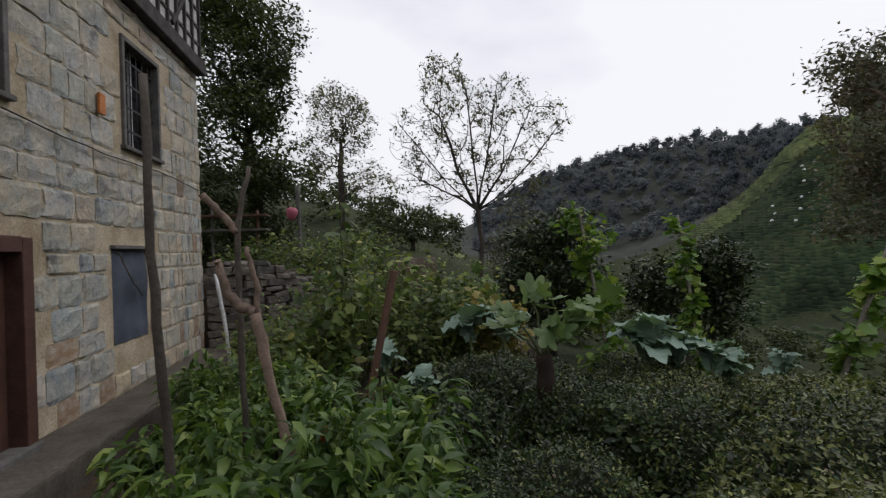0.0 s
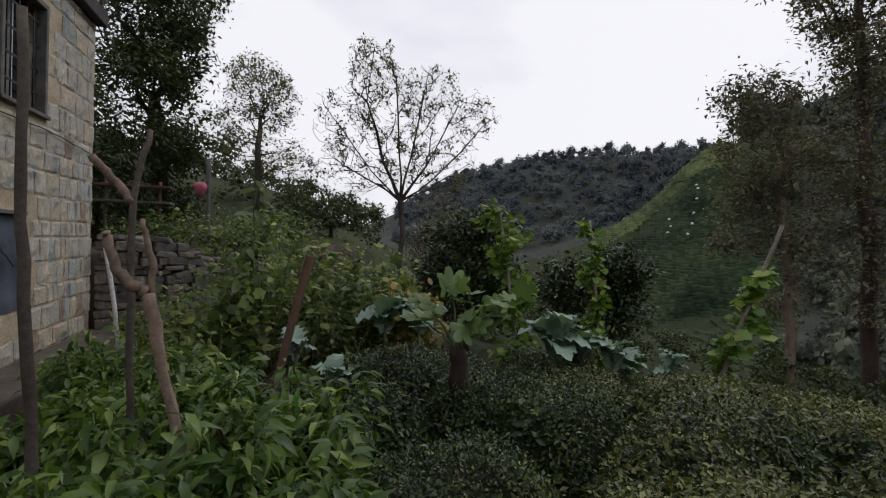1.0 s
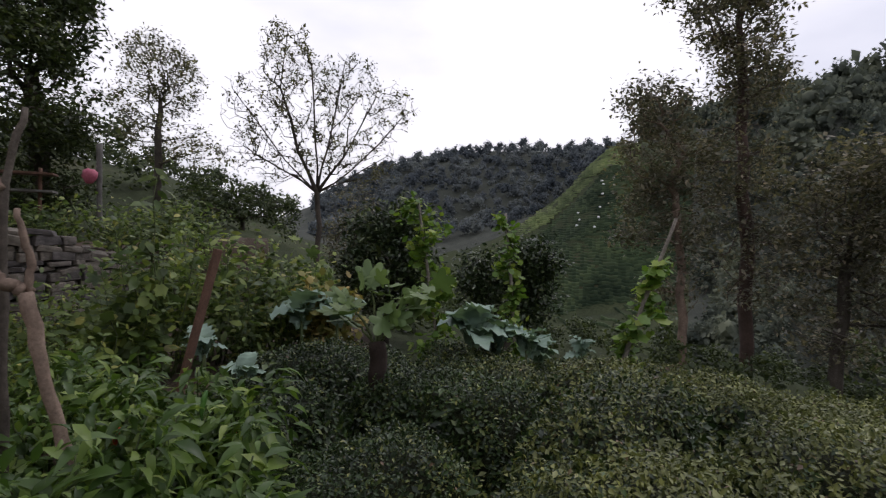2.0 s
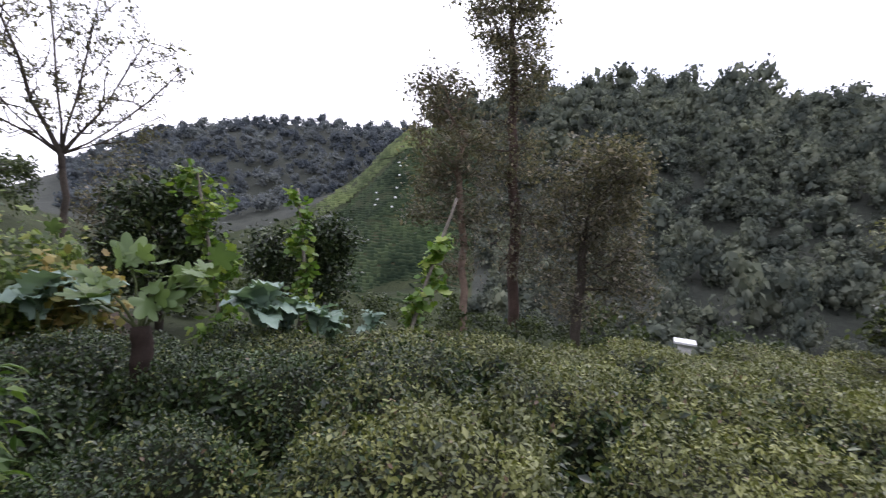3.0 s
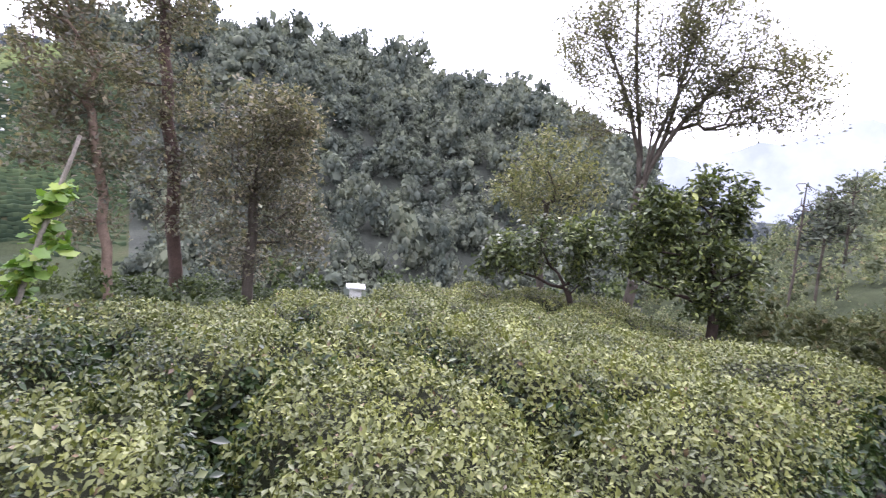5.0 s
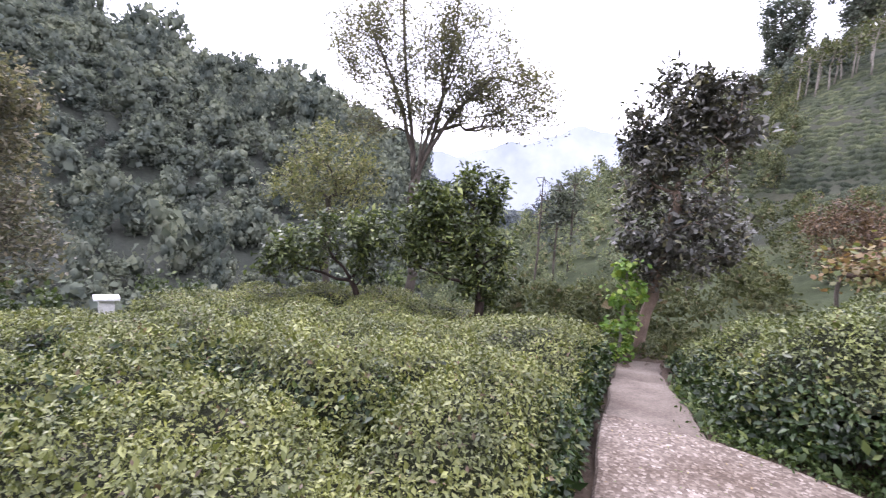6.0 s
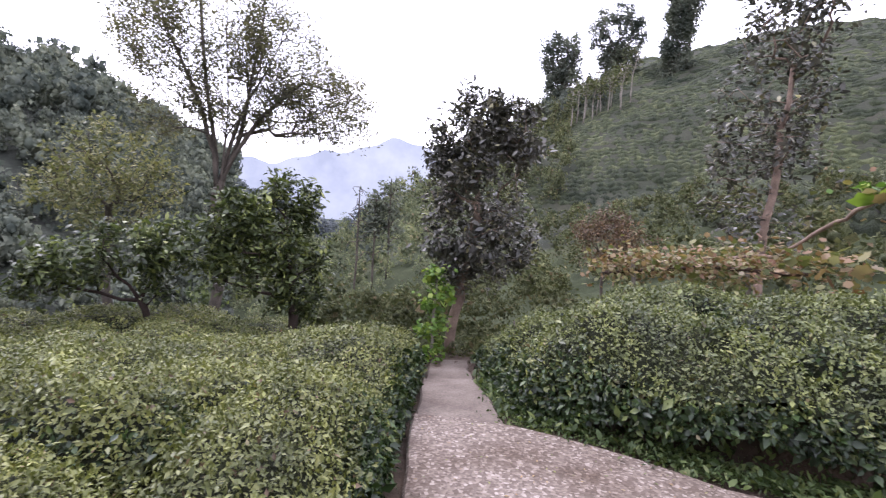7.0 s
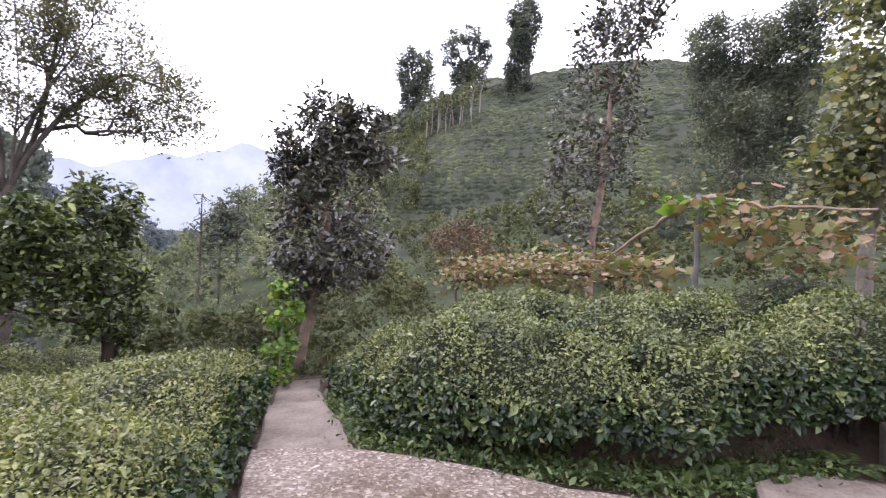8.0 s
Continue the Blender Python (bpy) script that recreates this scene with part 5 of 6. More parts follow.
tree("slender_tree", (-3.94, 19.7), [(-3.95, 19.7, 4.6), (-3.9, 19.7, 6.0)],
     [((-4.04, 19.67, 7.27), (1.21, 1.21, 1.09), 3), ((-4.49, 19.57, 5.96), (0.98, 0.98, 1.22), 2), ((-3.24, 19.81, 6.75), (0.72, 0.72, 1.19), 2), ((-3.98, 19.68, 4.75), (1.70, 1.70, 0.97), 1.5), ((-2.67, 19.90, 4.44), (0.95, 0.95, 0.71), 1)],
     420, THIN, KITE, 7000, 0.11, 0.12, "slender half-leafed tree against the sky", root=0.13, seed=12)
tree("sparse_tree", (0.86, 11.05), [(0.84, 11.05, 1.4), (0.8, 11.05, 2.5)],
     [((0.11, 11.08, 5.35), (0.6, 0.6, 0.7), 3), ((1.32, 11.01, 4.95), (0.75, 0.75, 0.6), 2.5), ((-0.55, 11.07, 4.22), (0.7, 0.7, 0.76), 2.4), ((0.57, 11.06, 4.46), (1.00, 1.00, 0.85), 3), ((2.3, 10.89, 4.4), (0.62, 0.62, 0.56), 2), ((1.74, 10.97, 3.37), (0.9, 0.9, 0.62), 2), ((-0.2, 11.08, 3.2), (0.95, 0.95, 0.6), 2), ((0.8, 11.0, 3.4), (0.8, 0.8, 0.6), 2)],
     1500, THIN, OVAL, 6200, 0.062, 0.05, "thinly leafed young tree with many bare twigs", root=0.055, tip=0.003, seed=13, bare=0.35, wander=0.1, droop=0.5, clump=0.6,
     stems=[[(0.4, 11.05, 3.4), (0.0, 11.1, 4.6), (0.1, 11.08, 5.8)], [(0.75, 11.0, 3.6), (0.6, 11.0, 5.2)], [(1.0, 11.1, 3.5), (1.3, 11.0, 5.3)], [(1.3, 11.0, 3.3), (2.0, 10.95, 4.6)], [(1.5, 10.95, 3.0), (2.6, 10.9, 4.3)], [(0.2, 11.1, 3.1), (-0.9, 11.05, 4.5)], [(0.1, 11.0, 2.9), (-0.9, 11.1, 3.5)], [(1.4, 11.0, 2.8), (2.3, 11.0, 3.4)]])
tree("tall_tree", (9.2, 7.75), [(9.15, 7.75, 1.5), (9.05, 7.85, 3.4), (9.0, 7.95, 5.2), (8.9, 8.0, 6.2)],
     [((8.94, 8.04, 6.31), (1.03, 1.03, 0.96), 3), ((9.08, 7.88, 5.04), (0.82, 0.82, 0.68), 2), ((8.45, 8.55, 7.37), (0.83, 0.83, 0.97), 2), ((9.24, 7.69, 7.40), (0.68, 0.68, 0.82), 2), ((8.97, 8.00, 3.30), (0.96, 0.96, 1.10), 2), ((9.22, 7.72, 1.45), (0.82, 0.82, 1.23), 1.5)],
     640, OLIVE, KITE, 14500, 0.1, 0.14, "tall straight tree with olive-brown leaves at the plot's edge", root=0.13, bark=RED_BARK, seed=14, wander=0.08, stems=[[(8.9, 8.05, 7.0), (8.7, 8.2, 7.9)], [(9.05, 7.85, 7.0), (9.3, 7.6, 7.8)]], group="trees at the plot's edge")
tree("leaning_tree", (7.75, 7.9), [(7.7, 7.9, 0.2), (7.6, 7.98, 1.6), (7.45, 8.1, 3.0)],
     [((7.16, 8.38, 4.44), (0.77, 0.77, 0.52), 2), ((7.28, 8.27, 3.40), (0.90, 0.90, 0.77), 2.5), ((7.07, 8.46, 2.18), (0.65, 0.65, 0.78), 1.2), ((7.68, 7.91, 2.25), (0.64, 0.64, 0.89), 1.2), ((7.56, 8.02, 0.77), (0.64, 0.64, 0.77), 0.8)],
     460, OLIVE, KITE, 8600, 0.096, 0.14, "leaning tree with a pale patched trunk and brownish leaves", root=0.085, bark=STICK, seed=15, group="trees at the plot's edge")
tree("brown_leafed_tree", (9.75, 6.35), [(9.75, 6.3, 0.3), (9.7, 6.25, 1.3)],
     [((9.77, 6.11, 2.99), (0.91, 0.91, 0.72), 2.5), ((10.04, 5.67, 3.02), (0.66, 0.66, 0.66), 1.5), ((9.46, 6.59, 1.79), (0.91, 0.91, 1.04), 2.5), ((10.02, 5.70, 1.60), (0.79, 0.79, 0.92), 2.5), ((9.66, 6.29, 0.24), (1.04, 1.04, 0.78), 2), ((10.24, 5.29, 0.59), (0.53, 0.53, 0.79), 1)],
     560, OLIVE, KITE, 13500, 0.098, 0.16, "bushy many-stemmed tree with browning leaves", root=0.12, seed=16, wander=0.08, stems=[[(9.8, 6.1, 2.6), (9.85, 5.95, 3.4)], [(9.5, 6.6, 2.0), (9.4, 6.7, 2.7)], [(10.0, 5.8, 2.0), (10.2, 5.5, 3.2)]], group="trees at the plot's edge")
tree("spreading_tree", (13.0, -1.95), [(13.02, -1.98, 0.4), (12.97, -1.95, 1.2), (13.0, -1.92, 2.1)],
     [((13.0, -1.7, 6.4), (1.6, 1.6, 1.4), 3), ((13.1, -0.5, 5.4), (1.0, 1.0, 1.1), 2.2), ((12.8, -3.2, 5.5), (1.4, 1.4, 1.2), 3), ((12.6, -4.3, 4.5), (1.1, 1.1, 0.9), 3), ((12.4, -4.9, 4.2), (0.9, 0.9, 0.8), 0.9), ((13.0, -2.3, 4.5), (1.5, 1.3, 1.0), 3), ((13.0, -2.0, 8.0), (1.5, 1.5, 1.1), 2.2), ((13.1, -0.9, 3.9), (0.9, 0.9, 0.7), 1.2), ((12.7, -3.4, 4.1), (0.9, 0.9, 0.6), 1.2)],
     1500, THIN, KITE, 36000, 0.078, 0.14, "spreading tree of many upright limbs and thin foliage", root=0.13, bark=BARK, seed=17, wander=0.12, clump=0.7, tip=0.0026,
     stems=[[(13.0, -1.8, 3.0), (13.1, -1.5, 4.0), (13.2, -1.0, 5.2), (13.2, -0.5, 6.2)], [(13.1, -1.85, 2.9), (13.0, -1.6, 4.4), (13.1, -1.35, 6.9)], [(12.9, -2.0, 2.6), (12.95, -2.05, 4.2), (13.0, -2.0, 7.6)],
            [(13.05, -2.15, 2.8), (12.9, -2.5, 4.1), (12.9, -2.75, 6.4)], [(13.0, -2.15, 3.1), (12.85, -2.5, 4.3), (12.7, -3.2, 5.8)], [(12.9, -2.2, 2.9), (12.75, -2.75, 3.9), (12.6, -3.7, 4.9), (12.4, -4.8, 4.7)]])
tree("yellowing_tree", (13.7, 0.2), [(13.7, 0.2, 0.4), (13.65, 0.25, 1.6)],
     [((13.63, 0.1, 2.7), (1.2, 1.2, 0.8), 3), ((13.62, 0.7, 2.1), (1.0, 1.0, 0.6), 2), ((13.62, -0.55, 2.2), (0.8, 0.8, 0.6), 1.5), ((13.62, 1.35, 1.9), (0.7, 0.7, 0.4), 1.2), ((13.6, 0.3, 1.5), (1.1, 1.1, 0.5), 1.5)],
     230, YELLOWISH, KITE, 5600, 0.1, 0.14, "yellow-green fine-leafed tree behind the citrus", root=0.1, seed=18, clump=0.7)
tree("citrus_tree", (9.55, -0.6), [(9.58, -0.5, -0.35), (9.62, -0.35, 0.1)],
     [((9.75, 0.55, 0.7), (0.65, 0.65, 0.42), 2.5), ((9.7, -0.1, 0.95), (0.7, 0.7, 0.45), 2.5), ((9.7, -0.6, 1.15), (0.5, 0.5, 0.42), 1.5), ((9.7, 0.95, 0.35), (0.45, 0.45, 0.28), 1.2), ((9.6, -0.65, 0.45), (0.4, 0.4, 0.3), 1)],
     150, CITRUS, OVAL, 5200, 0.1, 0.1, "low wide citrus tree with dark glossy leaves", root=0.055, bark=DARK_BARK, seed=19, group="citrus trees", stems=[[(9.7, 0.0, 0.5), (9.75, 0.5, 0.8)], [(9.6, -0.5, 0.5), (9.7, -0.4, 1.1)], [(9.65, 0.2, 0.2), (9.7, 0.8, 0.4)]])
tree("citrus_tree", (8.6, -2.6), [(8.6, -2.6, -0.2), (8.62, -2.5, 0.4)],
     [((8.95, -1.65, 1.5), (0.62, 0.62, 0.5), 3), ((8.85, -2.1, 1.25), (0.6, 0.6, 0.65), 3), ((8.8, -2.55, 2.05), (0.42, 0.42, 0.5), 1.7), ((8.75, -2.75, 1.1), (0.45, 0.45, 0.75), 2.2), ((8.8, -2.1, 0.5), (0.6, 0.6, 0.4), 2), ((9.0, -1.25, 1.0), (0.45, 0.45, 0.4), 1.4), ((8.7, -2.75, 0.25), (0.42, 0.42, 0.45), 1.8)],
     210, CITRUS, OVAL, 11500, 0.1, 0.1, "dense citrus tree with bright young leaves in the tea", root=0.085, bark=DARK_BARK, seed=20, group="citrus trees")
tree("dark_tree", (7.4, -5.08), [(7.38, -5.1, 0.1), (7.3, -5.2, 0.9), (7.2, -5.35, 1.8)],
     [((7.15, -5.43, 2.46), (0.90, 0.90, 0.90), 3), ((7.36, -5.15, 1.75), (0.70, 0.70, 0.90), 2.5), ((6.99, -5.65, 1.39), (0.70, 0.70, 0.70), 2.5), ((7.52, -4.91, 3.21), (0.35, 0.35, 0.50), 1), ((6.89, -5.77, 3.46), (0.40, 0.40, 0.45), 1.4), ((7.23, -5.34, 3.54), (0.30, 0.30, 0.45), 1), ((6.75, -5.94, 2.98), (0.40, 0.40, 0.40), 1), ((7.44, -5.03, 0.84), (0.40, 0.40, 0.40), 1), ((7.3, -5.25, 2.9), (0.75, 0.75, 0.5), 2.5), ((7.62, -4.78, 2.75), (0.25, 0.25, 0.75), 1), ((7.05, -5.55, 3.75), (0.14, 0.14, 0.35), 0.5), ((7.4, -5.1, 3.75), (0.12, 0.12, 0.35), 0.5)],
     300, DARKTREE, OVAL, 15500, 0.1, 0.1, "dense dark-leafed tree at the end of the path", root=0.09, bark=STICK, seed=21)
tree("grey_tree", (6.2, -13.0), [(6.15, -13.05, 1.5), (6.0, -13.15, 3.5), (5.9, -13.2, 5.8)],
     [((5.91, -13.19, 6.96), (1.26, 1.26, 1.17), 3), ((6.16, -13.08, 5.32), (1.33, 1.33, 1.00), 2), ((6.61, -12.85, 3.80), (0.99, 0.99, 1.15), 1.5), ((5.83, -13.23, 3.96), (1.01, 1.01, 0.84), 1), ((5.62, -13.32, 7.83), (1.19, 1.19, 0.68), 1.5), ((6.82, -12.75, 2.41), (0.65, 0.65, 0.98), 0.8), ((6.00, -13.15, 1.99), (0.67, 0.67, 0.67), 0.6)],
     400, DARKTREE, OVAL, 5200, 0.15, 0.16, "upright grey-barked tree with thinning leaves", root=0.1, bark=STICK, seed=22)
tree("evergreen_tree", (6.4, -30.4), [(6.4, -30.4, 5), (6.2, -30.5, 8)],
     [((6.3, -30.8, 8.5), (2.7, 2.7, 3.6), 4), ((7.6, -30.6, 10.6), (1.6, 1.6, 3.0), 2.5), ((5.3, -31.0, 9.6), (1.7, 1.7, 2.2), 2), ((5.0, -31.0, 5.2), (2.3, 2.3, 3.4), 3.5), ((7.3, -30.6, 5.4), (1.9, 1.9, 3.2), 3), ((8.4, -31.4, 13.4), (1.2, 1.2, 1.8), 2.0), ((4.4, -31.2, 12.3), (2.0, 2.0, 2.2), 3.0), ((6.3, -30.9, 12.6), (1.7, 1.7, 2.0), 3.0), ((3.2, -31.2, 13.8), (1.8, 1.8, 2.0), 2.8), ((3.4, -31.0, 9.2), (1.9, 1.9, 2.8), 2)],
     520, EVERGREEN, KITE, 66000, 0.17, 0.32, "massive dark evergreen tree on the hillside", root=0.4, seed=23, clump=2.5)
tree("rusty_shrub", (9.85, -11.9), [(9.85, -11.9, 0.6)], [((9.9, -11.9, 1.5), (1.0, 0.9, 0.85), 2), ((9.2, -12.2, 1.3), (0.8, 0.8, 0.7), 1.2)],
     160, RUST, KITE, 5200, 0.09, 0.14, "rust-brown dry shrub beyond the hedge", "shrub", root=0.05, seed=51)
tree("vine_clad_tree", (0.42, -8.9), [(0.42, -8.9, 1.6), (0.35, -8.9, 3.0)],
     [((0.3, -8.90, 4.7), (0.65, 0.65, 0.87), 2), ((0.35, -8.89, 3.8), (0.62, 0.62, 0.7), 2), ((0.2, -8.91, 3.02), (0.8, 0.8, 0.7), 2), ((0.1, -8.91, 4.2), (0.77, 0.77, 1.28), 2), ((-0.3, -8.9, 5.0), (0.8, 0.8, 0.9), 1.5), ((-0.5, -8.9, 3.4), (0.7, 0.7, 0.9), 1.5), ((0.75, -8.9, 2.7), (0.5, 0.5, 0.6), 1.2), ((0.2, -8.9, 5.7), (0.7, 0.7, 0.6), 1.2)],
     240, VINE, GRAPE, 7400, 0.1, 0.17, "tree overgrown with broad-leafed climbing vine", root=0.09, bark=PALE_BARK, seed=24)
for nm, at, tr, bl, sd in (
        ("hill_tree", (85.5, -84.8), [(85.5, -84.8, 38)], [((86.26, -84.04, 42.5), (5.0, 5.0, 5.4), 2), ((85.70, -84.61, 35.5), (4.2, 4.2, 5.2), 2), ((84.9, -85.0, 29.5), (3.6, 3.6, 4.0), 1.3)], 31),
        ("hill_tree", (78.6, -93.9), [(78.6, -93.9, 41)], [((78.98, -93.57, 47.66), (6.6, 6.6, 6.4), 2), ((78.17, -94.25, 39.5), (4.6, 4.6, 5.4), 2), ((78.4, -93.6, 33.0), (4.0, 4.0, 5.0), 1.5)], 32),
        ("hill_tree", (62.0, -91.5), [(61.8, -91.6, 40)], [((61.22, -91.93, 50.68), (3.4, 3.4, 4.6), 2), ((61.50, -91.75, 45.18), (2.78, 2.78, 3.79), 2), ((62.20, -91.28, 37.84), (3.28, 3.28, 7.57), 2.5)], 33)):
    tree(nm, at, tr, bl, 320, FOREST, KITE, 15000, 0.62, 0.5, "tall dark tree on the crest of the tea terraces", clump=7.0, root=0.5, tip=0.05, seed=sd, group="trees on the crest")
for k in range(12):
    a, r = radians(135.6 + k * 0.55 + float(rng.normal(0, 0.2))), 92 + float(rng.uniform(-4, 5))
    x, y = r * math.sin(a), r * math.cos(a)
    z = ground_at(x, y)
    h = float(rng.uniform(6, 10))
    tree("pale_sapling", (x, y), [(x + rng.normal(0, 0.3), y, z + h * 0.5), (x + rng.normal(0, 0.5), y, z + h * 0.85)], [((x, y, z + h * 0.8), (1.3, 1.3, h * 0.3), 1)], 26, SCRUB, KITE, 150, 0.5, 0.4,
         "tall pale-stemmed sapling in the thicket", "tree", root=0.1, bark=PALE_BARK, tip=0.025, seed=60 + k, group="pale saplings")
for k, (x, y, h) in enumerate(((35.9, -17.6, 5.4), (36.3, -16.6, 4.2), (36.9, -15.4, 4.6))):
    z = ground_at(x, y)
    h = h - z
    tree("valley_tree", (x, y), [(x, y, z + h * 0.5), (x, y, z + h * 0.95)], [((x, y, z + h * 0.8), (0.9, 0.9, h * 0.2), 2), ((x, y, z + h * 0.5), (1.2, 1.2, h * 0.22), 1.5)], 50, FOREST, KITE, (500, 700, 60)[k], 0.4, 0.3,
         "slim dark tree rising from the valley scrub", "tree", root=0.09, tip=0.02, seed=80 + k, group="valley trees")
tree("camellia_shrub", (2.0, 9.3), [(2.0, 9.3, 0.3)], [((1.85, 9.28, 1.3), (0.6, 0.6, 0.6), 3), ((1.45, 9.33, 0.85), (0.4, 0.4, 0.5), 2), ((2.35, 9.2, 1.75), (0.4, 0.4, 0.42), 1.7), ((2.5, 9.12, 1.0), (0.42, 0.42, 0.55), 2), ((1.6, 9.33, 1.7), (0.35, 0.35, 0.3), 1.2), ((2.1, 9.25, 0.5), (0.6, 0.6, 0.4), 1.5)],
     170, GLOSSY, KITE, 13000, 0.1, 0.15, "dense dark glossy shrub behind the climbers", "shrub", root=0.07, seed=25, group="dark shrubs", clump=2.0)
tree("camellia_shrub", (4.4, 9.0), [(4.4, 9.0, 0.0)], [((3.9, 9.25, 0.85), (0.45, 0.45, 0.5), 2.5), ((4.45, 9.0, 1.05), (0.5, 0.5, 0.5), 2.5), ((4.9, 8.8, 1.2), (0.36, 0.36, 0.4), 1.7), ((4.35, 9.08, 0.3), (0.7, 0.7, 0.45), 2), ((4.85, 8.8, 0.5), (0.4, 0.4, 0.5), 1.5)],
     160, GLOSSY, KITE, 12000, 0.1, 0.15, "dense dark glossy shrub behind the climbers", "shrub", root=0.07, seed=26, group="dark shrubs", clump=2.0)
tree("brown_shrub", (1.95, 14.0), [(1.95, 14.0, 0.8)], [((1.87, 13.95, 1.60), (0.79, 0.79, 1.11), 2), ((2.00, 13.93, 2.40), (0.64, 0.64, 0.79), 1)],
     130, OLIVE, KITE, 1700, 0.1, 0.14, "thin brownish shrub with dry twigs", "shrub", root=0.06, seed=27)
for k, (x, y, h) in enumerate(((-6.3, 13.2, 2.2), (-5.2, 14.2, 2.0), (-7.4, 14.6, 2.6))):
    z = ground_at(x, y)
    tree("dark_thicket", (x, y), [(x, y, z + 0.4 * h)], [((x, y, z + 0.6 * h), (0.8, 0.8, 0.45 * h), 2), ((x + 0.6, y + 0.2, z + 0.4 * h), (0.6, 0.6, 0.4 * h), 1.5), ((x - 0.5, y - 0.1, z + 0.3 * h), (0.6, 0.6, 0.3 * h), 1.2)],
         120, WALNUT, KITE, 3800, 0.12, 0.16, "dark dense shrub on the bank behind the stone house", "shrub", root=0.06, seed=140 + k, group="shrubs on the bank")
tree("round_bush", (-1.2, 20.1), [(-1.2, 20.1, 1.6)], [((-1.14, 20.05, 2.68), (1.28, 1.28, 0.70), 2), ((-0.04, 20.08, 2.39), (1.15, 1.15, 0.57), 1), ((-2.74, 20.90, 2.54), (1.24, 1.24, 0.75), 1)],
     120, WALNUT, KITE, 4200, 0.14, 0.16, "dark round bush on the rise", "shrub", root=0.1, seed=28)


# ---- vegetable garden ----
def stake(name, points, radii, mat, label, category="stake", sides=8, wobble=0.005, seed=0, parent=None):
    g = np.random.default_rng(seed)
    p = bent(points, g, 6, wobble)
    r = np.interp(np.linspace(0, 1, len(p)), np.linspace(0, 1, len(radii)), radii) * g.uniform(0.92, 1.1, len(p))
    v, f = tube(p, r, sides)
    ob = part(name, v, f, mat, parent, "" if parent is None else label, True)
    return tagged(ob, label, category) if parent is None else ob


stake("garden_pole", [(-1.28, 2.3, -0.05), (-1.29, 2.3, 0.6), (-1.33, 2.29, 1.5), (-1.35, 2.28, 2.5)], [0.024, 0.023, 0.021, 0.018], BARK, "tall dark crooked wooden pole in the pepper bed", seed=3)
forked = thing("forked_post", (-1.23, 3.04, 0), "weathered forked branch set upright as a post", "stake")
stake("stem", [(-1.23, 3.04, -0.05), (-1.24, 3.03, 0.7), (-1.25, 3.03, 1.82), (-1.18, 3.06, 2.2)], [0.021, 0.02, 0.019, 0.016], BARK, "", seed=4, parent=forked)
stake("arm", [(-1.25, 3.03, 1.8), (-1.33, 2.99, 1.92), (-1.42, 2.95, 2.03)], [0.024, 0.022, 0.02], STICK, "", seed=5, parent=forked)
pruned = thing("pruned_branch", (-0.85, 2.85, 0), "pruned pinkish branch with a sawn knot, set as a stake", "stake")
stake("stem", [(-0.82, 2.86, -0.05), (-0.86, 2.85, 0.4), (-0.98, 2.81, 0.85), (-1.06, 2.78, 1.33)], [0.029, 0.028, 0.028, 0.032], STICK, "", seed=6, parent=pruned)
stake("arm", [(-1.06, 2.78, 1.34), (-1.12, 2.76, 1.37), (-1.19, 2.73, 1.46), (-1.23, 2.71, 1.63)], [0.033, 0.029, 0.026, 0.022], STICK, "", seed=7, parent=pruned)
stake("shoot", [(-1.04, 2.79, 1.33), (-1.05, 2.78, 1.5), (-1.09, 2.77, 1.7)], [0.019, 0.017, 0.013], STICK, "", seed=8, parent=pruned)
box_part("plank_stake", look((-0.6, 4.53, 0.82), (-0.47, 4.55, 1.4)) @ pose(0, 0, 0, 0, 0, 40), (0.085, 0.03, 1.35), REDWOOD, None, "", 0.006)
tagged(bpy.data.objects["plank_stake"], "reddish brown plank stake leaning in the garden", "stake")
v, f = tube(bent([(-3.0, 6.95, 0.0), (-3.05, 6.93, 0.6), (-3.16, 6.89, 1.42)], rng, 4, 0.004), np.full(9, 0.028), 8)
tagged(part("white_pipe", v, f, WHITE, None, "", True), "white plastic pipe leaning by the house corner", "pipe")
bag_pole = stake("bag_pole", [(-3.3, 11.62, 1.2), (-3.33, 11.61, 2.2), (-3.34, 11.61, 3.25)], [0.05, 0.05, 0.055], GREY_WOOD, "grey post on the upper garden", "post", seed=9)
bmb = bmesh.new()
bmesh.ops.create_icosphere(bmb, subdivisions=3, radius=1.0)
for v in bmb.verts:
    v.co *= 1 + 0.16 * noise.noise(v.co * 2.3) + 0.1 * math.sin(7 * math.atan2(v.co.y, v.co.x)) * max(0, v.co.z) - 0.35 * max(0, v.co.z) ** 2
    v.co = Vector((v.co.x * 0.13, v.co.y * 0.1, v.co.z * 0.19 * (1 - 0.25 * max(0, v.co.z))))
bmesh.ops.transform(bmb, matrix=Matrix.Translation((-3.47, 11.52, 2.64)), verts=bmb.verts)
pink = bm_part("plastic_bag", bmb, PINK, None, "", True)
tagged(pink, "pink plastic bag hung on the grey post", "bag")
shed = thing("plank_shelf", (-4.2, 10.4, 1.4), "weathered plank shelf with an orange post", "shelf")
for dx, m, h in ((-0.6, GREY_WOOD, 1.35), (0.35, REDWOOD, 1.2)):
    stake("post", [(-4.2 + dx, 10.4, 1.3), (-4.2 + dx, 10.4, 2.0), (-4.2 + dx, 10.4, 1.4 + h)], [0.03, 0.03, 0.03], m, "", seed=2, parent=shed, wobble=0.002)
